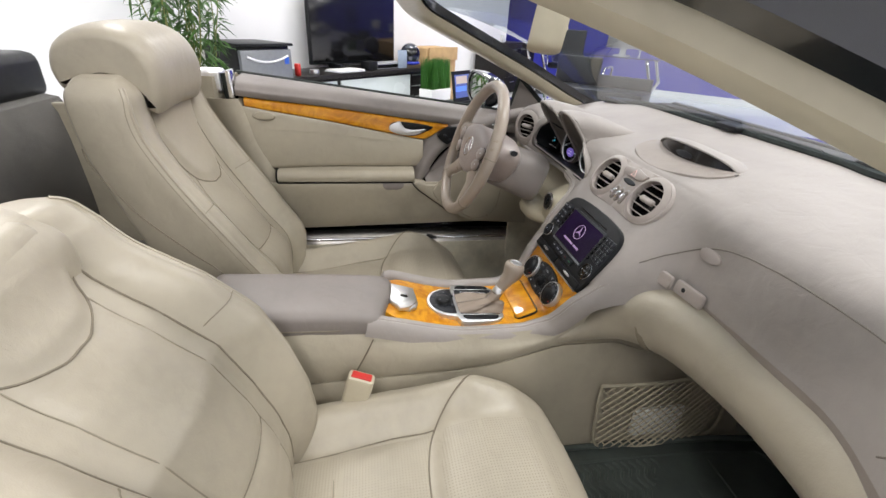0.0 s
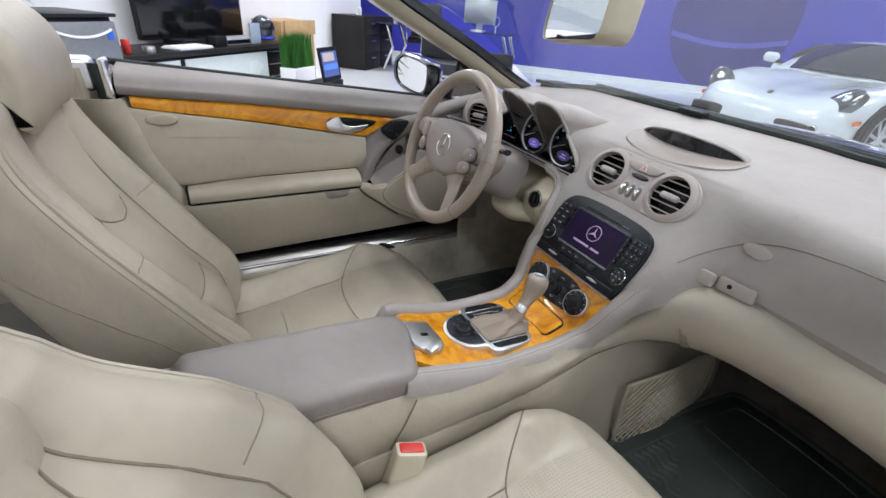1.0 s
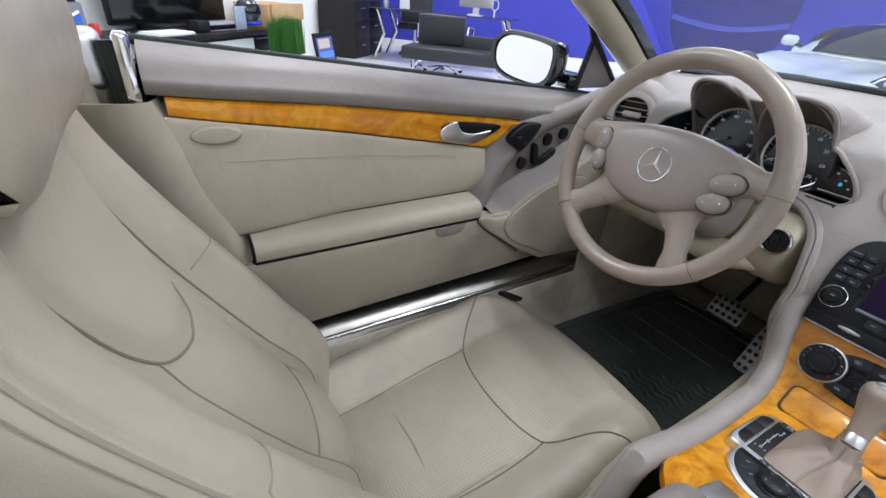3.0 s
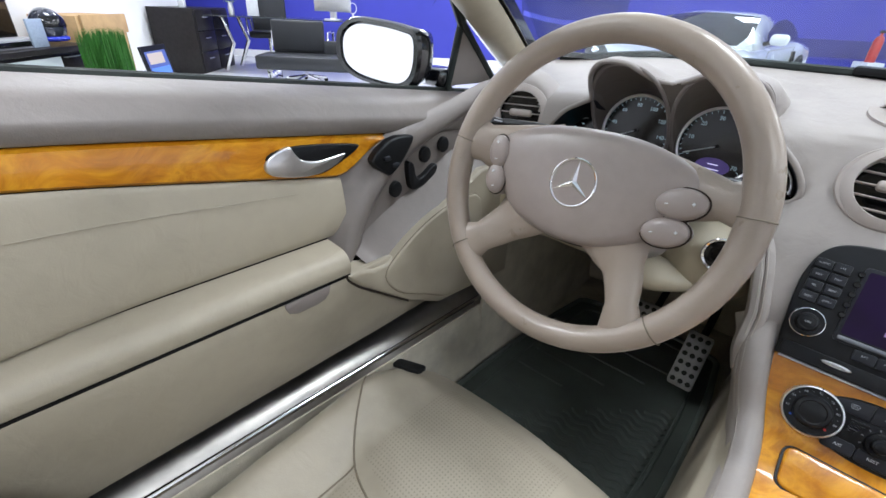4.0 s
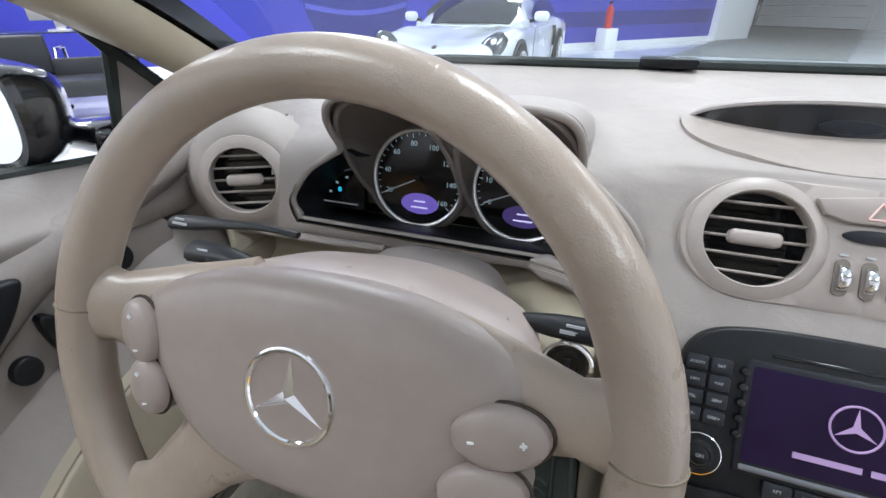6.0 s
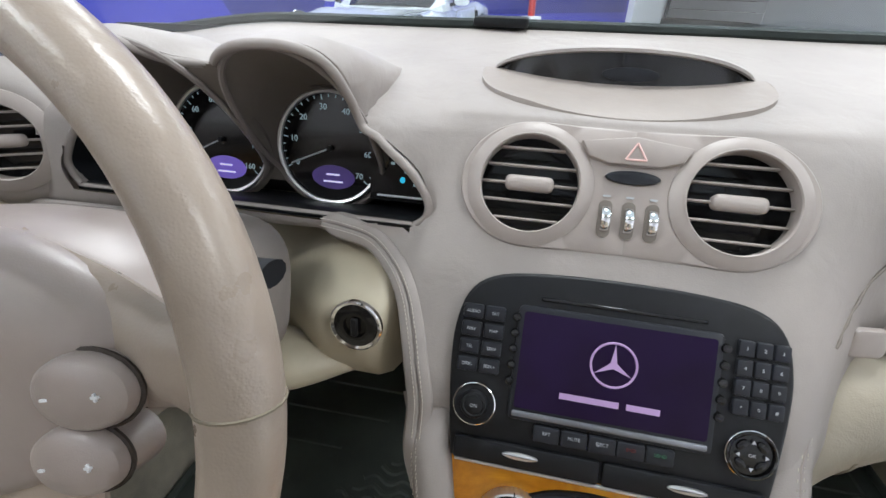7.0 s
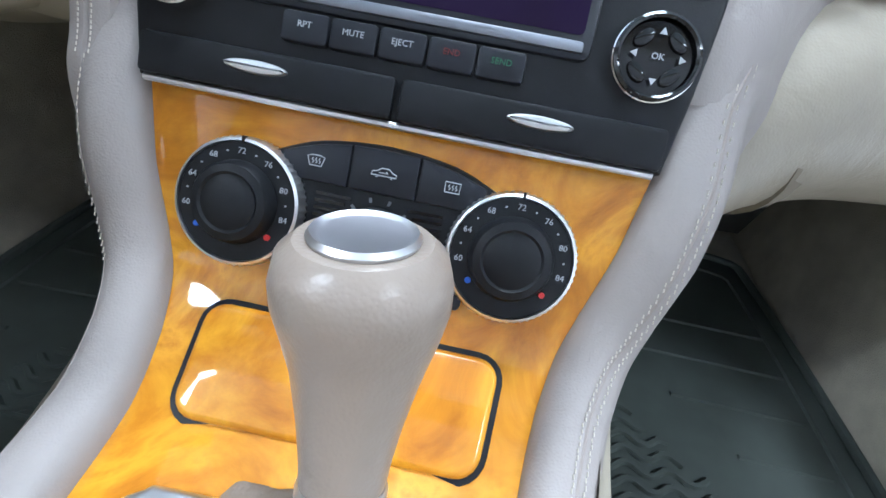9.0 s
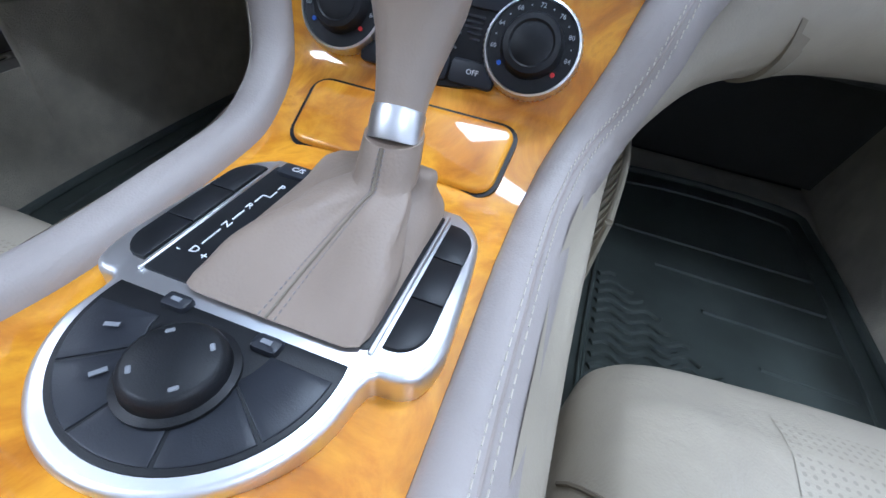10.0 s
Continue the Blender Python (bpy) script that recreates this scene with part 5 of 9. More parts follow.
def plate_outline(g):
    """Switch plate seen from above: two flanks at the front, a half round behind."""
    pts = [(-0.038 - g, 0.054 + g), (0.042 + g, 0.054 + g), (0.0545 + g, 0.0515 + g), (0.0635 + g, 0.044 + g * 0.7), (0.0690 + g, 0.030), (0.0725 + g, -0.018), (0.0720 + g, -0.030 - g * 0.5), (0.0680 + g, -0.0395 - g), (0.061 + g, -0.0440 - g), (0.052 + g, -0.0475 - g * 0.7)]
    pts += [(-0.001 + (0.051 + g) * math.cos(a), -0.056 - (0.051 + g) * math.sin(a)) for a in [radians(12 + 156 * k / 14) for k in range(15)]]
    pts += [(-0.051 - g, -0.047 - g * 0.7), (-0.059 - g, -0.044 - g), (-0.0645 - g, -0.0395 - g), (-0.0672 - g, -0.031 - g * 0.5), (-0.0676 - g, -0.018), (-0.0650 - g, 0.030), (-0.0600 - g, 0.043 + g * 0.7), (-0.050 - g, 0.0515 + g)]
    return list(reversed(pts))


selector = thing("gear_selector", PLATE.translation, "leather gear selector with gaiter in a chrome-framed switch plate", "gear selector")
bm = bmesh.new()
prism(bm, smooth_outline(plate_outline(0.0035), 3), -0.008, 0.0072, 0.003, 3)
frame_ob = part("chrome_frame", moved(bm, PLATE), SATIN, selector, "satin chrome frame")



def pad(pts, h0, h1, mat, name="key", bevel=0.0015, label="", parent=None):
    bm = bmesh.new()
    prism(bm, pts, h0, h1, bevel)
    return part(name, moved(bm, PLATE), mat, parent or selector, label)


for sgn in (1, -1):
    x0 = -0.0580 if sgn < 0 else 0.0615
    for k in range(3):
        y0, hw, hl = 0.0305 - 0.0272 * k, 0.0072, 0.0134
        box = [(-hw * sgn, -hl), (hw * sgn, -hl), (hw * sgn, hl), (-hw * sgn, hl)]
        if k != 1:
            end = 1 if k == 0 else -1
            turn = [(sgn * (hw - 0.0115 + 0.0115 * math.sin(radians(90) * j / 6)), end * (hl - 0.0140 + 0.0140 * math.cos(radians(90) * j / 6))) for j in range(7)]
            box = turn + [(hw * sgn, -hl * end), (-hw * sgn, -hl * end), (-hw * sgn, end * hl)]
        if sum(a[0] * b[1] - b[0] * a[1] for a, b in zip(box, box[1:] + box[:1])) < 0:
            box.reverse()
        pad([(x0 + x, y0 + y) for x, y in box], 0.003, 0.0090, BLACK_PLASTIC, "key", 0.0010, "smooth black blank key")
pad(rounded(0.100, 0.090, 0.003, 3, 0.001, 0.004), 0.003, 0.0080, BLACK_PLASTIC, "well", 0.001, "black selector well")
bm = bmesh.new()
rbox(bm, (-0.0485, 0.004, 0.0078), (0.0022, 0.092, 0.002), 0.0006, 1, PLATE)
part("bright_bar", bm, SATIN, frame_ob)
bm = bmesh.new()
rbox(bm, (0.0515, 0.004, 0.0078), (0.0022, 0.092, 0.002), 0.0006, 1, PLATE)
part("bright_bar", bm, SATIN, frame_ob)
pad(rounded(0.021, 0.011, 0.002, 2, -0.0335, 0.0465), 0.005, 0.0105, SLATE_PLASTIC, "mode_key")
bm = bmesh.new()
letters("C/S", 0.0052, PLATE @ Matrix.Translation((-0.0335, 0.0465, 0.0107)), bm)
for word, x, y in (("P", -0.0335, 0.031), ("R", -0.0375, 0.011), ("N", -0.0375, -0.005), ("D", -0.0375, -0.0245)):
    letters(word, 0.0056, PLATE @ Matrix.Translation((x, y, 0.0083)), bm)
for line in (((-0.0335, 0.0270), (-0.0335, 0.0215), (-0.0375, 0.0215), (-0.0375, 0.0150)), ((-0.0375, 0.0070), (-0.0375, -0.001)), ((-0.0375, -0.009), (-0.0375, -0.0205))):
    tube(bm, [PLATE @ Vector((x, y, 0.0083)) for x, y in line], 0.0004, 5)
letters("-", 0.0060, PLATE @ Matrix.Translation((-0.0435, -0.0265, 0.0083)), bm)
letters("+", 0.0060, PLATE @ Matrix.Translation((-0.0315, -0.0265, 0.0083)), bm)
part("gate_letters", bm, INK_WHITE, selector, "white gate letters")
# half-round key field behind the lever
cx, cy = -0.001, -0.056
pad([(cx + 0.0485 * math.cos(radians(172 + 196 * j / 40)), cy + 0.0485 * math.sin(radians(172 + 196 * j / 40))) for j in range(41)], 0.003, 0.0079, BLACK_PLASTIC, "key_field", 0.0005, "black half-round key field")
for k in range(5):
    a0, a1 = radians(184 + 35.2 * k), radians(184 + 35.2 * (k + 1) - 1.5)
    arc = [(cx + 0.0465 * math.cos(a0 + (a1 - a0) * j / 8), cy + 0.0465 * math.sin(a0 + (a1 - a0) * j / 8)) for j in range(9)]
    arc += [(cx + 0.0225 * math.cos(a1 + (a0 - a1) * j / 8), cy + 0.0225 * math.sin(a1 + (a0 - a1) * j / 8)) for j in range(9)]
    pad(arc, 0.003, 0.0085, SLATE_PLASTIC, "key", 0.0008, "slate key of the half-round key field")
bm = bmesh.new()
MK = PLATE @ Matrix.Translation((0.0, -0.074, 0.006))
lathe(bm, [(0.0190, 0.0), (0.0190, 0.004), (0.0166, 0.005), (0.0160, 0.009), (0.0150, 0.0106), (0.0135, 0.0114), (0.0, 0.0112)], 40, MK)
mk = part("mirror_knob", bm, BLACK_PLASTIC, selector, "round black mirror adjuster")
bm = bmesh.new()
for k in range(4):
    rbox(bm, (0.0115, 0, 0.0113), (0.0018, 0.0032, 0.0008), 0.0004, 1, MK @ Matrix.Rotation(radians(45 + 90 * k), 4, "Z"))
part("arrow_mark", bm, INK_DIM, mk)
for x, y in ((-0.022, -0.0505), (0.018, -0.0535)):
    pad(rounded(0.011, 0.007, 0.002, 2, x, y), 0.005, 0.0105, SLATE_PLASTIC, "small_key")
    bm = bmesh.new()
    rbox(bm, (x, y, 0.0106), (0.004, 0.0018, 0.0005), 0, 1, PLATE)
    part("marking", bm, INK_DIM, selector)
bm = bmesh.new()
for a in (200, 233, 268):
    rbox(bm, (0.034, 0, 0.0096), (0.005, 0.0018, 0.0003), 0, 1, PLATE @ Matrix.Translation((cx, cy, 0)) @ Matrix.Rotation(radians(a), 4, "Z"))
part("key_marking", bm, INK_DIM, selector)

# gaiter: a creased leather skirt that narrows to the collar
COLLAR = Vector((0.0215, -0.1915, 0.614))
KNOB = Vector((0.0165, -0.1455, 0.681))
axis = (KNOB - COLLAR).normalized()
bm = bmesh.new()
rings = []
N = 72
FOOT, NECK = Vector((0.0105, -0.2310, 0.5768)), COLLAR - axis * 0.019
bell = lambda v, c, w: math.exp(-((v - c) / w) ** 2)
for j in range(25):
    t = j / 24
    up = min(1.0, t / 0.80)
    c = FOOT.lerp(NECK, up) if t < 0.80 else NECK.lerp(COLLAR, (t - 0.80) / 0.20)
    c = c + Vector((0, 0.004 * math.sin(math.pi * up), 0.003 * math.sin(math.pi * up)))
    f = (1 - up) ** 1.12
    slack = math.sin(math.pi * up) if up < 1 else 0.0
    ring = []
    for k in range(N):
        a = 2 * math.pi * k / N
        ca, sa = math.cos(a), math.sin(a)
        box = (abs(ca) ** 14 + abs(sa) ** 14) ** (-1 / 14)
        neck = 0.0150 - 0.0012 * max(0.0, (t - 0.8) / 0.2)
        rx, ry = neck + (0.0385 * box - neck) * f, neck + (0.0505 * box - neck) * f
        d = min(abs(a - radians(12)), 2 * math.pi - abs(a - radians(12)))
        e = min(abs(a - radians(325)), 2 * math.pi - abs(a - radians(325)))
        g = abs(a - radians(150))
        fold = slack * (-0.0062 * math.cos(4 * a) + 0.0034 * math.sin(5 * a + 5 * t) + 0.0026 * math.sin(9 * a - 7 * t))
        fold -= 0.025 * bell(d, 0, 0.22) * bell(up, 0.52, 0.24) + 0.006 * bell(g, 0, 0.3) * bell(up, 0.6, 0.25)
        fold += 0.0062 * bell(e, 0, 0.20) * bell(up, 0.34, 0.16) - 0.0045 * bell(e, 0.42, 0.14) * bell(up, 0.40, 0.2)
        ring.append(c + Vector(((rx + fold) * ca, (ry + fold) * sa, 0.0012 * math.sin(6 * a + 4 * t) * slack - 0.063 * (ry + fold) * sa * (1 - up))))
    rings.append(ring)
loft(bm, rings)
gaiter = part("gaiter", bm, GAITER_HIDE, selector, "creased taupe leather gaiter")
bm = bmesh.new()
tube(bm, [rings[j][54] + Vector((0, -0.0003, 0.0002)) for j in range(25)], 0.0006, 6)
part("gaiter_seam", bm, SEAM, gaiter)
bm = bmesh.new()
for side in (53, 55):
    for j in range(24):
        a, b2 = rings[j][side], rings[j + 1][side]
        for q in range(2):
            tube(bm, [a.lerp(b2, 0.5 * q + 0.08), a.lerp(b2, 0.5 * q + 0.36)], 0.0004, 4)
part("gaiter_stitches", bm, TAUPE, gaiter)
LEVER = Matrix.Translation(COLLAR) @ axis.to_track_quat("Z", "Y").to_matrix().to_4x4() @ Matrix.Diagonal((0.93, 0.93, (KNOB - COLLAR).length / 0.0862, 1))
L = (KNOB - COLLAR).length
bm = bmesh.new()
lathe(bm, [(0.0, -0.004), (0.0130, -0.004), (0.0134, -0.002), (0.0134, 0.010), (0.0128, 0.0115), (0.0, 0.0115)], 32, LEVER)
part("collar", bm, SATIN, selector, "satin silver collar")


def bent(prof, n=36):
    """Turned rings along the lever, whose upper end nods back towards the seats."""
    bm = bmesh.new()
    rings = []
    pivot = LEVER @ Vector((0, 0, 0.055))
    for r, h in prof:
        nod = Matrix.Translation(pivot) @ Matrix.Rotation(radians(20) * ease(0.03, 0.080, h), 4, "X") @ Matrix.Translation(-pivot)
        rings.append([nod @ LEVER @ Vector((max(r, 1e-5) * math.cos(2 * math.pi * k / n), max(r, 1e-5) * math.sin(2 * math.pi * k / n), h)) for k in range(n)])
    sheet(bm, rings, True)
    bmesh.ops.remove_doubles(bm, verts=bm.verts[:], dist=2e-5)
    bmesh.ops.recalc_face_normals(bm, faces=bm.faces[:])
    return bm


part("knob", bent([(0.0126, 0.0115), (0.0132, 0.018), (0.0152, 0.030), (0.0186, 0.044), (0.0222, 0.056), (0.0243, 0.066), (0.0242, 0.073), (0.0222, 0.0800), (0.0178, 0.0838), (0.0, 0.0838)]), WHEEL_HIDE, selector, "taupe leather-covered knob")
part("knob_cap", bent([(0.0140, 0.0828), (0.0147, 0.0848), (0.0137, 0.0862), (0.0125, 0.0854), (0.0117, 0.0850), (0.0, 0.0866)]), SATIN, selector, "bright metal knob cap")

# ---- steering wheel and column ----
WC = Vector((-0.345, -0.19, 0.842))
TILT_W = radians(20)
WHEEL = Matrix.Translation(WC) @ Matrix.Rotation(radians(90) - TILT_W, 4, "X")


def wheel_at(x, s, h=0.0, turn=0.0):
    return WHEEL @ Matrix.Translation((x, s, h)) @ Matrix.Rotation(radians(turn), 4, "Z")


wheel = thing("steering_wheel", WC, "taupe leather four-spoke steering wheel with airbag pad and ring emblem", "steering wheel")
RIM = 0.1715
bm = bmesh.new()
pts, rad = [], []
for k in range(96):
    a = 2 * math.pi * k / 96
    pts.append(wheel_at(RIM * math.cos(a), RIM * math.sin(a), 0.0).translation)
    grip = max(0.0, math.cos(a - radians(15))) ** 12 + max(0.0, math.cos(a - radians(165))) ** 12
    rad.append(0.0150 + 0.0012 * grip)
tube(bm, pts, rad, 20, closed=True, squash=1.0)
rim = part("rim", bm, WHEEL_HIDE, wheel, "leather-wrapped rim")
for a in (6, 174, 222, 318):
    bm = bmesh.new()
    a = radians(a)
    c, er, ez = Vector((RIM * math.cos(a), RIM * math.sin(a), 0)), Vector((math.cos(a), math.sin(a), 0)), Vector((0, 0, 1))
    tube(bm, [WHEEL @ (c + (er * math.cos(2 * math.pi * k / 24) + ez * math.sin(2 * math.pi * k / 24)) * 0.0162) for k in range(24)], 0.0007, 5, closed=True)
    part("rim_seam", bm, SEAM, rim)

# side spokes and the forked lower spoke
def spoke(path, widths, thick=0.011):
    bm = bmesh.new()
    p = cr(path, 6)
    n = len(p)
    rings = []
    for i in range(n):
        d = (p[min(i + 1, n - 1)] - p[max(i - 1, 0)])
        d.z = 0
        d.normalize()
        s = Vector((-d.y, d.x, 0))
        w = lerp([(k / (len(widths) - 1), v) for k, v in enumerate(widths)], i / (n - 1))
        rings.append([WHEEL @ (p[i] + s * w * math.cos(2 * math.pi * k / 16) + Vector((0, 0, thick * (0.8 + 0.2 * w / 0.03) * math.sin(2 * math.pi * k / 16)))) for k in range(16)])
    loft(bm, rings)
    return part("spoke", bm, WHEEL_HIDE, wheel, "moulded taupe spoke")


spoke([(-0.05, 0.020, -0.022), (-0.10, 0.018, -0.014), (-0.142, 0.020, -0.004), (-0.172, 0.024, 0.0)], [0.046, 0.036, 0.024, 0.032])
spoke([(0.05, 0.022, -0.022), (0.10, 0.025, -0.014), (0.142, 0.027, -0.004), (0.172, 0.029, 0.0)], [0.044, 0.031, 0.019, 0.029])
spoke([(-0.045, -0.028, -0.012), (-0.078, -0.068, -0.010), (-0.104, -0.096, -0.003), (-0.126, -0.117, 0.0)], [0.046, 0.026, 0.020, 0.034])
spoke([(0.045, -0.022, -0.012), (0.076, -0.070, -0.010), (0.090, -0.103, -0.003), (0.101, -0.138, 0.0)], [0.054, 0.022, 0.0175, 0.026])
# airbag pad
pad_pts = smooth_outline([(-0.119, 0.034), (-0.08, 0.054), (-0.036, 0.064), (0.03, 0.067), (0.081, 0.059), (0.115, 0.043), (0.122, 0.018), (0.102, -0.020), (0.078, -0.042), (0.041, -0.059), (-0.006, -0.065), (-0.05, -0.060), (-0.086, -0.042), (-0.118, 0.0)], 4)
bm = bmesh.new()
rings = []
for f, h in ((0.80, -0.034), (0.92, -0.030), (0.98, -0.022), (1.0, -0.013), (0.992, -0.006), (0.965, -0.0005), (0.91, 0.0040), (0.80, 0.0075), (0.55, 0.0098), (0.25, 0.0102), (0.02, 0.0103)):
    rings.append([WHEEL @ Vector((x * f, (y + 0.003) * f - 0.003, h)) for x, y in pad_pts])
loft(bm, rings)
bmesh.ops.recalc_face_normals(bm, faces=bm.faces[:])
airbag = part("airbag_pad", bm, PAD_PLASTIC, wheel, "smooth taupe airbag pad")
bm = bmesh.new()
from_right = [k for k, (x, y) in enumerate(pad_pts) if x > 0.098][0]
tube(bm, [WHEEL @ Vector((x * 0.998, y * 0.998, -0.0165)) for x, y in pad_pts[from_right:] + pad_pts[:3]], 0.0022, 6)
part("pad_gap", bm, GAP_DARK, airbag, "dark gap round the pad")
# shell of the hub behind the pad, and the boss it sits on
bm = bmesh.new()
loft(bm, [[WHEEL @ Vector((x * f * (1 - 0.05 * ease(0.03, 0.08, -h)), (y + 0.003) * f - 0.003, h)) for x, y in pad_pts] for f, h in ((0.90, -0.016), (0.98, -0.018), (0.998, -0.022), (1.0, -0.055), (0.99, -0.080), (0.955, -0.094), (0.88, -0.101), (0.5, -0.104), (0.02, -0.104))])
bmesh.ops.recalc_face_normals(bm, faces=bm.faces[:])
part("hub_shell", bm, PAD_PLASTIC, wheel, "taupe shell behind the airbag pad")
bm = bmesh.new()
lathe(bm, [(0.050, -0.01), (0.052, -0.03), (0.048, -0.06), (0.0, -0.06)], 32, WHEEL)
# Darker taupe here paints in the shadow behind the wheel.
part("hub_back", bm, TAUPE, wheel)
# emblem: a plain ring with three blades
EM = wheel_at(-0.003, 0.003, 0.0102)
bm = bmesh.new()
tube(bm, [EM @ Vector((0.0265 * math.cos(2 * math.pi * k / 48), 0.0265 * math.sin(2 * math.pi * k / 48), 0)) for k in range(48)], 0.0017, 8, closed=True)
emblem = part("emblem", bm, CHROME, airbag, "chrome ring emblem with three blades")
bm = bmesh.new()
for k in range(3):
    a = radians(90 + 120 * k)
    tip = EM @ Vector((0.0255 * math.cos(a), 0.0255 * math.sin(a), 0.0))
    l = EM @ Vector((0.0042 * math.cos(a - 1.05), 0.0042 * math.sin(a - 1.05), 0))
    r_ = EM @ Vector((0.0042 * math.cos(a + 1.05), 0.0042 * math.sin(a + 1.05), 0))
    top = EM @ Vector((0, 0, 0.003))
    v = [bm.verts.new(q) for q in (tip, l, top, r_)]
    bm.faces.new((v[0], v[1], v[2]))
    bm.faces.new((v[0], v[2], v[3]))
part("emblem_blade", bm, CHROME, emblem, sharp=10)
# thumb keys: two ovals on each side
for x, s, rx, ry, turn in ((-0.112, 0.014, 0.0135, 0.0205, 12), (-0.106, -0.020, 0.0135, 0.0185, 18), (0.109, 0.013, 0.0240, 0.0158, 14), (0.1045, -0.0175, 0.0228, 0.0150, 16)):
    bm = bmesh.new()
    rings = []
    for f, h in ((1.0, -0.012), (1.0, 0.006), (0.95, 0.0095), (0.8, 0.0115), (0.4, 0.013), (0.01, 0.0133)):
        rings.append([wheel_at(x, s, h, turn) @ Vector((rx * f * math.cos(2 * math.pi * k / 28), ry * f * math.sin(2 * math.pi * k / 28), 0)) for k in range(28)])
    loft(bm, rings)
    bmesh.ops.recalc_face_normals(bm, faces=bm.faces[:])
    tk = part("thumb_key", bm, PAD_PLASTIC, wheel, "oval taupe thumb key with pale signs")
    bm = bmesh.new()
    tube(bm, [wheel_at(x, s, 0.0045, turn) @ Vector((rx * 1.03 * math.cos(2 * math.pi * k / 28), ry * 1.03 * math.sin(2 * math.pi * k / 28), 0)) for k in range(28)], 0.0011, 5, closed=True)
    part("key_gap", bm, GAP_DARK, tk)
    for q in (-1, 1):
        bm = bmesh.new()
        m = wheel_at(x, s, 0.0128, turn) @ (Matrix.Translation((q * rx * 0.5, 0, 0)) if rx > 0.02 else Matrix.Translation((0, q * ry * 0.5, 0)))
        rbox(bm, (0, 0, 0), (0.0032, 0.0010, 0.0012), 0, 1, m)
        if q > 0:
            rbox(bm, (0, 0, 0), (0.0010, 0.0032, 0.0012), 0, 1, m)
        part("key_sign", bm, INK_WHITE, tk)

column = thing("steering_column", WC + Vector((0, 0.1, -0.03)), "taupe steering column shroud with black stalks", "steering column")
bm = bmesh.new()
rings = []
for j in range(9):
    t = j / 8
    c = Vector((0.0, 0.0, -0.045 - 0.16 * t))
    rings.append([WHEEL @ (c + Vector(((0.062 + 0.012 * t) * math.copysign(abs(math.cos(a)) ** 0.6, math.cos(a)), -0.012 + (0.055 + 0.01 * t) * math.copysign(abs(math.sin(a)) ** 0.6, math.sin(a)), 0))) for a in [2 * math.pi * k / 32 for k in range(32)]])
loft(bm, rings)
bmesh.ops.recalc_face_normals(bm, faces=bm.faces[:])
# Shroud's darker taupe includes the shade the wheel casts on it.
part("shroud", bm, TAUPE, column, "rounded taupe shroud")
for path, radius in (([(-0.080, 0.066, -0.096), (-0.115, 0.067, -0.098), (-0.150, 0.064, -0.100), (-0.185, 0.060, -0.102), (-0.215, 0.057, -0.104)], [0.0034, 0.0038, 0.0050, 0.0082, 0.0088]), ([(0.055, 0.030, -0.084), (0.095, 0.042, -0.076), (0.122, 0.047, -0.066), (0.146, 0.049, -0.060)], [0.0045, 0.005, 0.0085, 0.0095]), ([(-0.05, 0.030, -0.080), (-0.10, 0.038, -0.080), (-0.135, 0.042, -0.081), (-0.168, 0.042, -0.082)], [0.006, 0.007, 0.0105, 0.012])):
    bm = bmesh.new()
    p = cr(path, 4)
    tube(bm, [WHEEL @ q for q in p], [lerp([(k / (len(radius) - 1), v) for k, v in enumerate(radius)], i / (len(p) - 1)) for i in range(len(p))], 12, squash=0.7)
    st = part("stalk", bm, BLACK_PLASTIC, column, "black column stalk with pale signs")
    bm = bmesh.new()
    e = WHEEL @ (p[-1].lerp(p[-5], 0.5) + Vector((0, 0, 0.0085)))
    rbox(bm, (0, 0, 0), (0.016, 0.002, 0.001), 0, 1, Matrix.Translation(e) @ WHEEL.to_3x3().to_4x4())
    rbox(bm, (0, 0.004, 0), (0.010, 0.0015, 0.001), 0, 1, Matrix.Translation(e) @ WHEEL.to_3x3().to_4x4())
    part("stalk_sign", bm, INK_GREY, st)
bm = bmesh.new()
prism(bm, rounded(0.05, 0.075, 0.015, 4), -0.03, 0.0, 0.006)
moved(bm, WHEEL @ Matrix.Translation((-0.085, -0.03, -0.11)))
part("stalk_carrier", bm, CREAM_PLASTIC, column, "cream plastic stalk carrier")

# ---- seats ----
# along the backrest: front crest y, z; rear edge y, z; half width; depth of the hollow between the bolsters
BACK_ROWS = [(-0.700, 0.33, -0.880, 0.36, 0.195, 0.034), (-0.684, 0.43, -0.900, 0.43, 0.212, 0.042), (-0.680, 0.523, -0.934, 0.509, 0.222, 0.054),
             (-0.733, 0.61, -0.960, 0.585, 0.228, 0.060), (-0.789, 0.70, -0.988, 0.665, 0.230, 0.058), (-0.848, 0.79, -1.018, 0.757, 0.228, 0.048),
             (-0.902, 0.884, -1.050, 0.863, 0.222, 0.030), (-0.922, 0.94, -1.062, 0.930, 0.216, 0.014), (-0.929, 0.985, -1.066, 0.985, 0.206, 0.006),
             (-0.955, 1.015, -1.050, 1.014, 0.180, 0.003)]
BACK_A = cr([r[:3] for r in BACK_ROWS], 10)
BACK_B = cr([r[3:] for r in BACK_ROWS], 10)
HEAD_RING = [(-1.050, 0.997), (-1.084, 0.990), (-1.100, 1.034), (-1.084, 1.082), (-1.030, 1.113), (-0.965, 1.116), (-0.918, 1.091), (-0.893, 1.042), (-0.893, 0.990),
             (-0.904, 0.956), (-0.919, 0.944), (-0.937, 0.962), (-0.958, 0.992), (-0.990, 1.009), (-1.022, 1.004)]


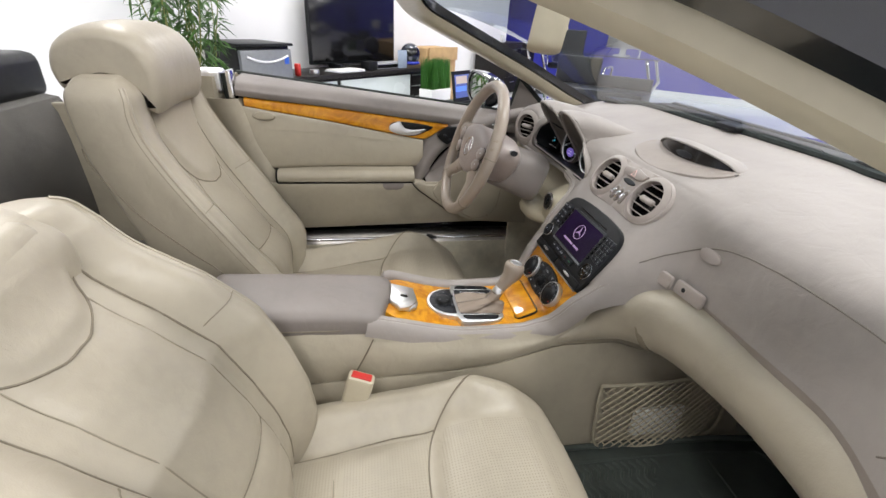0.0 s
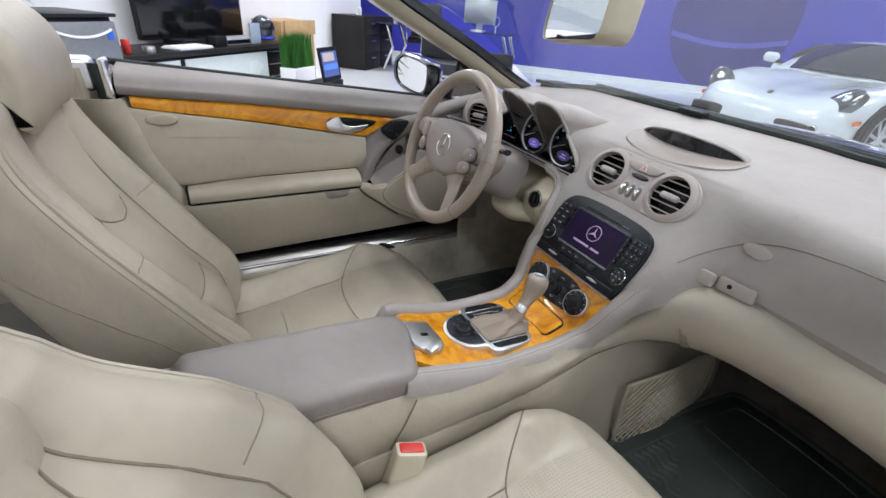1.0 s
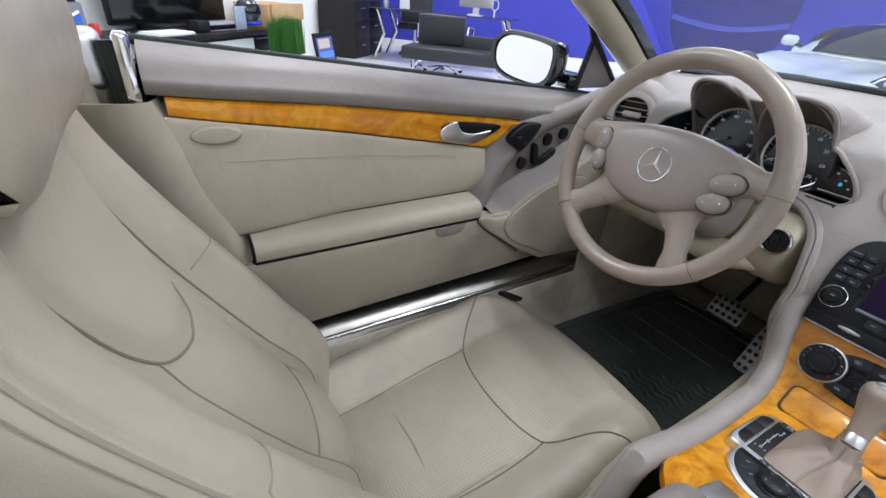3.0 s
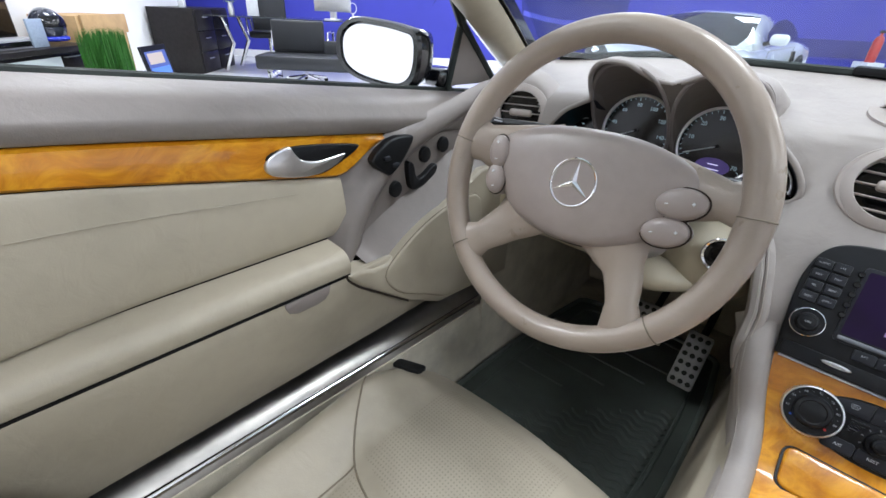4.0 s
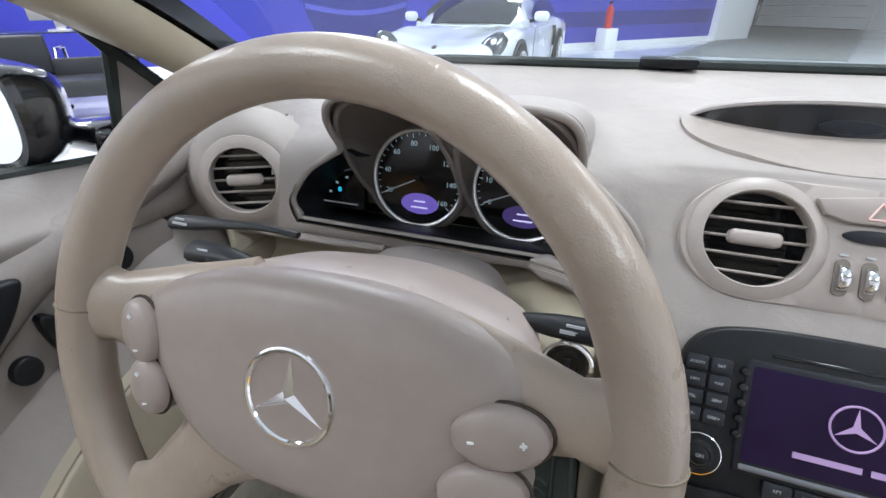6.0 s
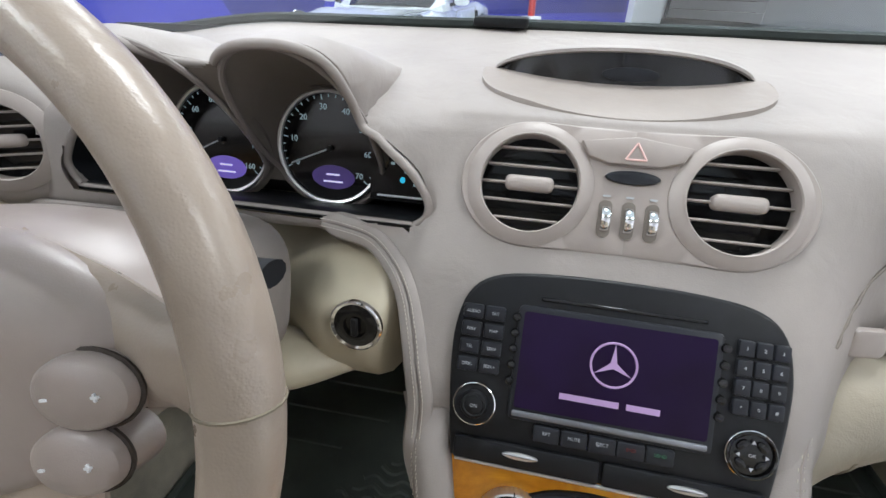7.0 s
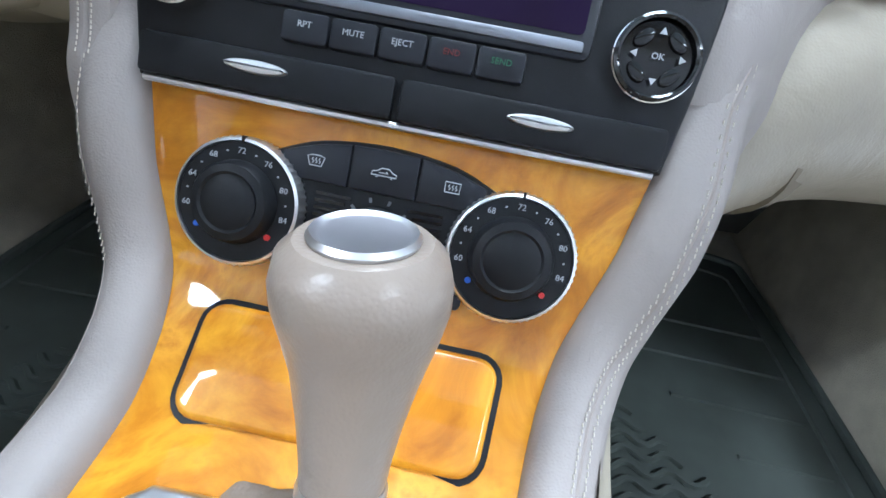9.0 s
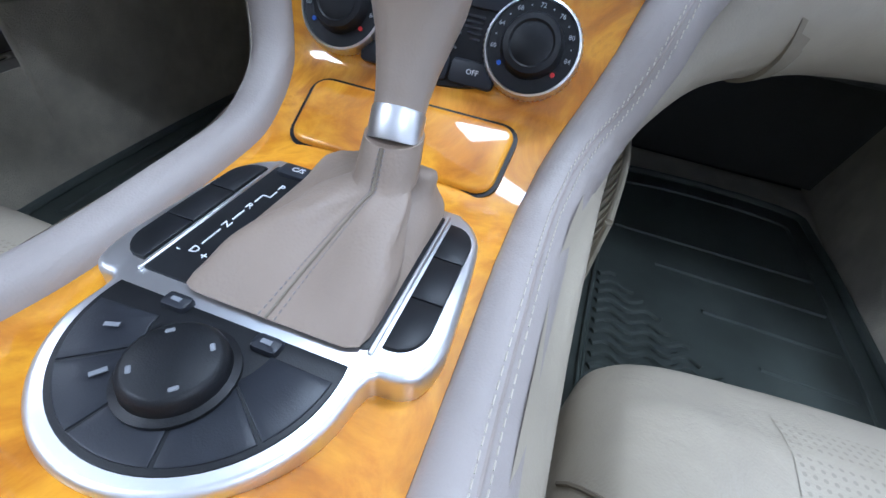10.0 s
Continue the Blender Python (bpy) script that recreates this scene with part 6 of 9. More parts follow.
def inset_ring(ring, d):
    n = len(ring)
    out = []
    for i in range(n):
        a, b, c = ring[i - 1], ring[i], ring[(i + 1) % n]
        tx, ty = c[0] - a[0], c[1] - a[1]
        k = math.hypot(tx, ty)
        out.append((b[0] + ty / k * d, b[1] - tx / k * d))
    return out


def make_seat(cx, y0, z0, dy, recline, mirror, label):
    """A leather sports seat. y0, z0: the cushion's shift from the driver's; dy, recline: the backrest's; mirror -1 turns it round."""
    seat = thing("bucket_seat", Vector((cx, -0.62 + y0, 0.24)), label, "seat", "front seats")
    turn = Matrix.Translation((cx, dy, 0)) @ Matrix.Translation((0, -0.69, 0.5)) @ Matrix.Rotation(radians(recline), 4, "X") @ Matrix.Translation((0, 0.69, -0.5))

    def set_back(p):
        """The backrest's own bend: the reclined one rolls back more towards its top."""
        if recline == 0:
            return turn @ p
        crest = Vector((0, lerp([(0.33, -0.700), (0.523, -0.680), (0.61, -0.733), (0.70, -0.789), (0.79, -0.848), (0.884, -0.902), (0.94, -0.934), (1.0, -0.953), (1.12, -0.99)], p.z), p.z))
        to = Vector((0, lerp([(0.33, -0.602), (0.43, -0.585), (0.523, -0.580), (0.61, -0.606), (0.70, -0.650), (0.79, -0.726), (0.884, -0.814), (0.94, -0.860), (1.0, -0.905), (1.12, -0.99)], p.z),
                     lerp([(0.33, 0.33), (0.43, 0.43), (0.523, 0.517), (0.61, 0.610), (0.70, 0.699), (0.79, 0.772), (0.884, 0.834), (0.94, 0.874), (1.0, 0.910), (1.12, 0.965)], p.z)))
        r = Matrix.Rotation(radians(lerp([(0.33, 0.0), (0.61, 0.0), (0.70, 5.0), (0.79, 15.0), (0.884, 20.0), (1.0, 23.0), (1.12, 30.0)], p.z)), 3, "X")
        return to + r @ (p - crest - Vector((p.x, 0, 0))) + Vector((cx + p.x, 0, 0))

    up = (turn.to_3x3() @ Vector((0, -0.46, 0.89))).normalized()
    out = (turn.to_3x3() @ Vector((0, 0.89, 0.46))).normalized()
    N = len(BACK_A) - 1
    rise = 0.10 if recline else 0.0

    def back_at(u, b, side=1):
        """u -1..1 across, b 0..1 upwards; side 1 the face, -1 the rear."""
        i = min(int(b * N), N - 1)
        f = b * N - i
        A, B = BACK_A[i].lerp(BACK_A[i + 1], f), BACK_B[i].lerp(BACK_B[i + 1], f)
        fy, fz, ry, rz, w, hollow = A.x, A.y, A.z, B.x, B.y, B.z
        au = abs(u)
        s = max(0.0, 1 - au ** 7) ** (1 / 7)
        F, R = Vector((0, fy, fz)), Vector((0, ry, rz))
        mid, half = (F + R) / 2, (F - R) / 2
        if side > 0:
            p = mid + half * s
            dip = hollow * (1 - ease(0.42, 0.80, au))
            dip -= 0.35 * hollow * max(0.0, 1 - (au / 0.5) ** 2)
            shield = ease(0.0, 0.035, b - (0.52 + rise + 0.10 * (au / 0.45) ** 4)) * (1 - ease(0.47, 0.54, au))
            dip -= 0.008 * shield
            dip += (0.006 * math.exp(-((au - 0.535) / 0.028) ** 2) + 0.0035 * math.exp(-((au - 0.90) / 0.02) ** 2)) * (1 - ease(0.86, 0.95, b))
            dip += 0.004 * math.exp(-((b - 0.30) / 0.010) ** 2) * (1 - ease(0.33, 0.37, au))
            dip += 0.0035 * math.exp(-((au - 0.36) / 0.025) ** 2) * (1 - ease(0.50 + rise, 0.56 + rise, b))
            dip += 0.0025 * math.exp(-((b - 0.50) / 0.008) ** 2) * ease(0.56, 0.62, au) * (1 - ease(0.86, 0.92, au))
            p = p - half.normalized() * dip * s
        else:
            p = mid - half * s * (1 - 0.10 * au ** 2)
        return set_back(p + Vector((mirror * u * w, 0, 0)))

    front_u = [math.sin(math.pi / 2 * (2 * k / 84 - 1)) for k in range(85)]
    rear_u = [math.sin(math.pi / 2 * (2 * k / 20 - 1)) for k in range(1, 20)]
    rings = []
    for j in range(N + 1):
        b = j / N
        rings.append([back_at(u, b) for u in front_u] + [back_at(u, b, -1) for u in reversed(rear_u)])
    top = rings[-1]
    c = sum(top, Vector()) / len(top)
    for k, (sx, lift) in enumerate([(0.86, 0.006), (0.6, 0.011), (0.3, 0.013)]):
        rings.append([c + (p - c) * sx + up * lift for p in top])
    bm = bmesh.new()
    loft(bm, rings)
    bmesh.ops.recalc_face_normals(bm, faces=bm.faces[:])
    backrest = part("backrest", bm, CREAM, seat, "cream leather backrest with high side bolsters")

    def line_on_back(pts, r=0.0013, mat=SOFT_SEAM, side=1):
        bm = bmesh.new()
        p = cr([(a, b, 0) for a, b in pts], 10)
        tube(bm, [back_at(q.x, q.y, side) + out * 0.0004 * side for q in p], r, 6)
        part("seam", bm, mat, backrest)

    for sgn in (1, -1):
        # welt along the bolster's edge, and the seam inside it
        line_on_back([(sgn * 0.955, 0.20), (sgn * 0.955, 0.5), (sgn * 0.95, 0.75), (sgn * 0.93, 0.93)], 0.0032, CREAM)
        line_on_back([(sgn * 0.985, 0.15), (sgn * 0.985, 0.5), (sgn * 0.985, 0.75), (sgn * 0.97, 0.93)], 0.0008)
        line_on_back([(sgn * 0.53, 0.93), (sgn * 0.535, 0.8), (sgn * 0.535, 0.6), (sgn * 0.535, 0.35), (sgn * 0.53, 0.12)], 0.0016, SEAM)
        line_on_back([(sgn * 0.57, 0.50), (sgn * 0.75, 0.505), (sgn * 0.94, 0.50)], 0.0010)
        # seam across the flank
        bm = bmesh.new()
        pts = []
        for k in range(25):
            b = 0.12 + 0.58 * k / 24
            f, r = back_at(sgn * 0.9999, b), back_at(sgn * 0.9999, b, -1)
            i = min(int(b * N), N - 1)
            A, B = BACK_A[i], BACK_B[i]
            q = lerp([(0.12, 0.46), (0.35, 0.20), (0.55, -0.45), (0.7, -0.93)], b)
            s = max(0.0, 1 - abs(q) ** 7) ** (1 / 7)
            mid = (Vector((0, A.x, A.y)) + Vector((0, A.z, B.x))) / 2
            half = (Vector((0, A.x, A.y)) - Vector((0, A.z, B.x))) / 2
            pts.append(set_back(mid + half * q + Vector((mirror * sgn * (B.y * s + 0.0003), 0, 0))))
        tube(bm, pts, 0.0014, 6)
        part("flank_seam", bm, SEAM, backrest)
    line_on_back([(a, b + rise) for a, b in ((-0.53, 0.74), (-0.49, 0.64), (-0.36, 0.555), (-0.15, 0.522), (0.0, 0.518), (0.15, 0.522), (0.36, 0.555), (0.49, 0.64), (0.53, 0.74))], 0.0016, SEAM)
    line_on_back([(-0.36, 0.30), (0.0, 0.30), (0.36, 0.30)], 0.0012, SEAM)
    for sgn in (1, -1):
        line_on_back([(sgn * 0.36, 0.555 + rise), (sgn * 0.365, 0.42), (sgn * 0.355, 0.26), (sgn * 0.33, 0.12)], 0.0010, SOFT_SEAM)

    # headrest: a thick saddle, lower in front than behind, round its posts
    W = 0.145
    ring0 = [(p.x, p.y) for p in cr([(a, b, 0) for a, b in HEAD_RING + HEAD_RING[:1]], 4)[:-1]]
    rings = []
    for k in range(33):
        u = math.sin(math.pi / 2 * (2 * k / 32 - 1))
        e = max(0.0, (abs(u) - 0.62) / 0.38)
        d = 0.024 * (1 - math.sqrt(max(0.0, 1 - e ** 2.4)))
        x = mirror * u * W
        low = 0.065 if recline else 0.0
        rings.append([set_back(Vector((x, a - 0.5 * low, b - low - 0.010 * abs(u) ** 2))) for a, b in inset_ring(ring0, d)])
    bm = bmesh.new()
    loft(bm, rings)
    bmesh.ops.recalc_face_normals(bm, faces=bm.faces[:])
    head = part("headrest", bm, CREAM, seat, "large rounded cream leather headrest", 60)
    for sgn in (1, -1):
        bm = bmesh.new()
        p = set_back(Vector((sgn * 0.085, -1.030, 0.985)))
        tube(bm, [p - up * 0.03, p + up * 0.05], 0.006, 12)
        part("headrest_post", bm, CHROME, seat, "bright steel post")
        bm = bmesh.new()
        at = Matrix.Translation(p - up * 0.004) @ up.to_track_quat("Z", "Y").to_matrix().to_4x4()
        lathe(bm, [(0.007, 0.004), (0.013, 0.004), (0.017, -0.002), (0.02, -0.02)], 20, at)
        part("post_collar", bm, CREAM_PLASTIC, seat)

    # cushion
    Y0, Y1 = -0.80 + y0, -0.135 + y0

    def cushion_w(b):
        return lerp([(0.0, 0.20), (0.15, 0.228), (0.5, 0.236), (0.8, 0.230), (0.93, 0.220), (1.0, 0.206)], b)

    def top_z(u, b):
        au = abs(u)
        z = lerp([(0.0, 0.40), (0.25, 0.405), (0.55, 0.435), (0.75, 0.462), (0.88, 0.462), (1.0, 0.430)], b)
        z += 0.052 * ease(0.50, 0.82, au) * (1 - 0.3 * ease(0.88, 1.0, au)) * (1 - 0.75 * ease(0.72, 0.98, b))
        line = 0.60 + 0.10 * au ** 2
        z += 0.014 * ease(line - 0.02, line + 0.06, b) * (1 - ease(0.5, 0.8, au) * 0.6)
        z += 0.010 * max(0.0, 1 - (au / 0.5) ** 2) * (1 - ease(0.5, 0.62, b))
        z -= 0.005 * math.exp(-((au - 0.515) / 0.028) ** 2) * (1 - ease(0.58, 0.64, b))
        z -= 0.003 * math.exp(-((b - 0.345) / 0.012) ** 2) * (1 - ease(0.46, 0.52, au))
        return z + z0

    def cushion_place(u, v, side):
        b = (v + 1) / 2
        fu = max(0.0, 1 - abs(u) ** 6) ** (1 / 6)
        fv = max(0.0, 1 - abs(v) ** 9) ** (1 / 9) if v > 0 else 1.0
        mid = 0.345 + z0
        z = mid + (top_z(u, b) - mid) * fu * fv if side > 0 else mid - 0.075 * (fu * fv) ** 0.5
        y = Y0 + (Y1 - Y0) * b - 0.020 * (u * u) * ease(0.6, 1.0, b)
        return Vector((cx + mirror * u * cushion_w(b), y, z))

    bm = bmesh.new()
    pillow(bm, 90, 90, cushion_place)
    cushion = part("cushion", bm, CREAM, seat, "cream leather seat cushion")

    def line_on_cushion(pts, r=0.0015):
        bm = bmesh.new()
        p = cr([(a, b, 0) for a, b in pts], 8)
        tube(bm, [cushion_place(q.x, q.y, 1) + Vector((0, 0, 0.0008)) for q in p], r, 6)
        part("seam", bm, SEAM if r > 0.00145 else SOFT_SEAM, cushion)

    line_on_cushion([(-0.985, 0.62), (-0.80, 0.45), (-0.5, 0.24), (0.0, 0.18), (0.5, 0.24), (0.80, 0.45), (0.985, 0.62)])
    for sgn in (1, -1):
        line_on_cushion([(sgn * 0.52, 0.245), (sgn * 0.53, 0.0), (sgn * 0.50, -0.4), (sgn * 0.46, -0.8)])
        line_on_cushion([(sgn * 0.97, 0.55), (sgn * 0.975, 0.0), (sgn * 0.97, -0.7)], 0.0011)
    line_on_cushion([(-0.50, -0.32), (0.0, -0.30), (0.50, -0.32)], 0.0014)
    # punched middle panel, just proud of the hide
    us = [-0.49 + 0.98 * k / 16 for k in range(17)]
    bm = bmesh.new()
    rows = []
    for j in range(17):
        row = []
        for u in us:
            v = -0.78 + (0.205 + 0.20 * u * u + 0.78 - 0.03) * j / 16
            row.append(cushion_place(u, v, 1) + Vector((0, 0, 0.0008)))
        rows.append(row)
    sheet(bm, rows)
    bmesh.ops.recalc_face_normals(bm, faces=bm.faces[:])
    part("punched_panel", bm, CREAM_PERF, cushion, "finely perforated leather panel")
    bm = bmesh.new()
    rows = []
    for j in range(13):
        rows.append([cushion_place(u, 0.245 + 0.20 * u * u + (0.60 - 0.20 * u * u) * j / 12, 1) + Vector((0, 0, 0.0006)) for u in us])
    sheet(bm, rows)
    bmesh.ops.recalc_face_normals(bm, faces=bm.faces[:])
    part("punched_nose", bm, CREAM_PERF, cushion, "finely perforated leather nose panel")
    # base and rail
    bm = bmesh.new()
    rbox(bm, (cx, (Y0 + Y1) / 2 + 0.01, 0.295 + z0 / 2), (0.42, 0.54, 0.075), 0.015)
    part("seat_base", bm, CREAM_PLASTIC, seat, "cream plastic seat base")
    for sgn in (1, -1):
        bm = bmesh.new()
        rbox(bm, (cx + sgn * 0.17, -0.45 + y0, 0.245), (0.04, 0.62, 0.03), 0.005)
        part("seat_rail", bm, BLACK_PLASTIC, seat)
    # hinge cover with its dark slot, outboard
    for sgn in (1, -1):
        bm = bmesh.new()
        rbox(bm, (cx + sgn * 0.222, -0.715 + y0, 0.385 + z0), (0.03, 0.12, 0.08), 0.012, 3)
        h = part("hinge_cover", bm, CREAM_PLASTIC, seat)
        bm = bmesh.new()
        rbox(bm, (cx + sgn * 0.236, -0.70 + y0, 0.408 + z0), (0.006, 0.05, 0.012), 0.002, 1)
        part("hinge_slot", bm, BLACK_PLASTIC, h)
    return seat


make_seat(-0.365, -0.035, -0.012, 0.0, 0.0, 1, "cream leather car seat behind the steering wheel, upright")
make_seat(0.375, 0.025, 0.015, 0.148, 12.0, -1, "cream leather car seat with red belt buckle beside it")
# seat switch lug at the front of the driver's cushion
bm = bmesh.new()
prism(bm, rounded(0.06, 0.022, 0.006, 3), 0, 0.006, 0.002)
moved(bm, Matrix.Translation((-0.545, -0.262, 0.476)) @ Matrix.Rotation(radians(8), 4, "Z") @ Matrix.Rotation(radians(-8), 4, "X") @ Matrix.Rotation(radians(-14), 4, "Y"))
solid("seat_switch", bm, BLACK_PLASTIC, "small black switch on the seat flank", "switch")

# belt buckle
buckle = thing("belt_buckle", (0.178, -0.50, 0.42), "cream belt buckle with a red release button", "belt buckle")
bm = bmesh.new()
lean_b = Matrix.Translation((0.168, -0.505, 0.485)) @ Matrix.Rotation(radians(-14), 4, "X") @ Matrix.Rotation(radians(-12), 4, "Z")
prism(bm, rounded(0.03, 0.052, 0.007, 4), -0.09, 0.045, 0.005)
moved(bm, lean_b)
part("housing", bm, CREAM_PLASTIC, buckle, "cream plastic housing")
bm = bmesh.new()
prism(bm, rounded(0.018, 0.040, 0.003, 3), 0.040, 0.0475, 0.002)
part("release_button", moved(bm, lean_b), RED_PLASTIC, buckle, "red release button")

# ---- driver's door ----
door = thing("cabin_door", (-0.70, -0.35, 0.42), "closed car door, cream panel with burl strip and armrest", "car door")


def belt(y):
    return 0.8665 - 0.114 * y


def wood_top(y):
    return 0.811 - 0.122 * y


def wood_low(y):
    return 0.730 - 0.186 * y


def face_x(y, z):
    """How far in the door's lining stands."""
    return -0.682 + 0.006 * math.sin((z - 0.68) * 9) + 0.03 * ease(-0.55, -0.85, y) * 1.0 - 0.02 * ease(-0.1, 0.15, y)


def door_strip(name, mat, lines, y0, y1, n, label, thick=0.006, par=None):
    """A lining part swept along the door: lines(y) gives (x, z) points from top to bottom."""
    bm = bmesh.new()
    rows = []
    for k in range(n + 1):
        y = y0 + (y1 - y0) * k / n
        rows.append([Vector((x, y, z)) for x, z in lines(y)])
    sheet(bm, rows)
    bmesh.ops.recalc_face_normals(bm, faces=bm.faces[:])
    bm.normal_update()
    bmesh.ops.solidify(bm, geom=bm.faces[:], thickness=thick)
    return part(name, bm, mat, par or door, label)


def belt_lines(y):
    zb, zw = belt(y), wood_top(y)
    f = face_x(y, zw)
    return [(q.x, q.y) for q in cr([(-0.775, zb - 0.02, 0), (-0.768, zb + 0.001, 0), (-0.745, zb + 0.005, 0), (f - 0.02, zb - 0.004, 0), (f + 0.004, zb - 0.022, 0), (f + 0.010, (zb + zw) / 2 - 0.006, 0), (f + 0.004, zw + 0.003, 0), (f - 0.006, zw + 0.0015, 0)], 4)]


door_strip("belt_cap", TAUPE, belt_lines, -0.86, 0.10, 48, "taupe padded window-sill cap")
bm = bmesh.new()
tube(bm, [(-0.770, y, belt(y) + 0.004) for y in [-0.88 + 1.0 * k / 30 for k in range(31)]], 0.007, 8)
part("window_seal", bm, BLACK_RUBBER, door, "black rubber window seal")
WOOD_END = -0.200


def wood_lines(y):
    a, b = wood_top(y), wood_low(y)
    k = ease(-0.295, WOOD_END, y)
    b = b + (a - 0.014 - b) * k
    f = face_x(y, a)
    return [(f - 0.003, a), (f + 0.002, a - 0.004), (f + 0.004, (a + b) / 2), (f + 0.002, b + 0.004), (f - 0.003, b)]


veneer_d = door_strip("veneer_strip", WOOD, wood_lines, -0.84, WOOD_END, 60, "honey-coloured burl veneer strip")


def upper_lines(y):
    b = wood_low(y)
    f = face_x(y, b)
    return [(q.x, q.y) for q in cr([(f - 0.004, b - 0.0015, 0), (f + 0.003, b - 0.008, 0), (f + 0.010, (b + 0.69) / 2, 0), (f + 0.008, 0.708, 0), (f + 0.002, 0.6925, 0)], 5)]


door_strip("upper_panel", CREAM_VINYL, upper_lines, -0.865, -0.285, 40, "smooth cream upper panel")
bm = bmesh.new()
tube(bm, [(face_x(y, 0.76) + 0.0105, y, 0.772 - 0.10 * (y + 0.3)) for y in [-0.78 + 0.42 * k / 20 for k in range(21)]], 0.0006, 5)
part("panel_crease", bm, CREAM_VINYL, door)


def arm_lines(y):
    return [(q.x, q.y) for q in cr([(-0.692, 0.684, 0), (-0.680, 0.690, 0), (-0.640, 0.6895, 0), (-0.623, 0.684, 0), (-0.6155, 0.673, 0), (-0.6155, 0.661, 0), (-0.619, 0.653, 0), (-0.634, 0.650, 0)], 5)]


rest = door_strip("armrest", CREAM_VINYL, arm_lines, -0.766, -0.318, 30, "cream padded door armrest")
bm = bmesh.new()
for y, flip in ((-0.766, 1), (-0.318, -1)):
    pts = [(x, z) for x, z in arm_lines(y)] + [(-0.692, 0.650)]
    vs = [bm.verts.new((x, y, z)) for x, z in pts]
    bm.faces.new(vs if flip > 0 else list(reversed(vs)))
part("armrest_end", bm, CREAM_VINYL, rest)
bm = bmesh.new()
tube(bm, [(-0.6765, y, 0.6905) for y in (-0.766, -0.6, -0.45, -0.318)], 0.0026, 6)
part("armrest_gap", bm, GAP_BLACK, rest)
bm = bmesh.new()
tube(bm, [(-0.6215, y, 0.6492) for y in [-0.766 + 0.45 * k / 10 for k in range(11)]], 0.0026, 6)
part("armrest_gap", bm, GAP_BLACK, rest)
bm = bmesh.new()
tube(bm, [Vector((x + 0.001, -0.7675, z)) for x, z in arm_lines(-0.766)[4:]], 0.0026, 6)
part("armrest_gap", bm, GAP_BLACK, rest)


def lower_lines(y):
    b = lerp([(-0.85, 0.474), (-0.69, 0.472), (-0.17, 0.484), (0.1, 0.482)], y)
    out = -0.620 - 0.01 * ease(-0.25, 0.05, y)
    return [(q.x, q.y) for q in cr([(out - 0.012, 0.6485, 0), (out - 0.001, 0.646, 0), (out - 0.003, 0.61, 0), (out - 0.018, 0.53, 0), (out - 0.026, b + 0.02, 0), (out - 0.034, b, 0)], 5)]


door_strip("lower_panel", CREAM_VINYL, lower_lines, -0.85, 0.10, 52, "cream lower door panel")
bm = bmesh.new()
prism(bm, [(-0.037, 0.001), (0.037, 0.001), (0.034, -0.012), (0.026, -0.020), (0.012, -0.023), (-0.020, -0.023), (-0.031, -0.018), (-0.036, -0.010)], 0, 0.007, 0.003)
moved(bm, Matrix(((0, 0, 1, -0.6255), (1, 0, 0, -0.389), (0, 1, 0, 0.646), (0, 0, 0, 1))))
part("pocket_catch", bm, TAUPE, door, "small taupe pocket catch")
bm = bmesh.new()
prism(bm, oval(0.034, 0.0135, 32), 0, 0.007, 0.004, 3)
moved(bm, Matrix(((0, 0, 1, -0.6455), (1, 0, 0, -0.787), (0, 1, 0, 0.860), (0, 0, 0, 1))))
part("screw_cover", bm, CREAM_VINYL, door, "cream oval cover on the upper panel")


# rounded rear edge of the lining, behind the armrest
bm = bmesh.new()
rows = []
for k in range(17):
    z = 0.47 + 0.44 * k / 16
    y0 = lerp([(0.47, -0.74), (0.60, -0.755), (0.66, -0.769), (0.70, -0.785), (0.77, -0.81), (0.91, -0.855)], z)
    rows.append([Vector((-0.676, y0 + 0.012, z)), Vector((-0.640, y0, z)), Vector((-0.628, y0 - 0.02, z)), Vector((-0.632, y0 - 0.06, z)), Vector((-0.648, y0 - 0.10, z)), Vector((-0.69, y0 - 0.13, z))])
sheet(bm, rows)
bmesh.ops.recalc_face_normals(bm, faces=bm.faces[:])
bm.normal_update()
bmesh.ops.solidify(bm, geom=bm.faces[:], thickness=0.005)
part("rear_trim", bm, CREAM_VINYL, door, "cream rounded rear edge of the lining")


def lining(outline, x, h, mat, name, label="", bevel=0.004, par=None, lean=0.0):
    """A flat moulding on the door, outline in (y, z)."""
    bm = bmesh.new()
    prism(bm, outline, 0.0, h, bevel, 3)
    m = Matrix(((0, 0, 1, x), (1, 0, 0, 0), (0, 1, 0, 0), (0, 0, 0, 1)))
    cy, cz = sum(p[0] for p in outline) / len(outline), sum(p[1] for p in outline) / len(outline)
    turn = Matrix.Translation((x, cy, cz)) @ Matrix.Rotation(radians(lean), 4, "Z") @ Matrix.Translation((-x, -cy, -cz))
    return part(name, moved(bm, turn @ m), mat, par or door, label)


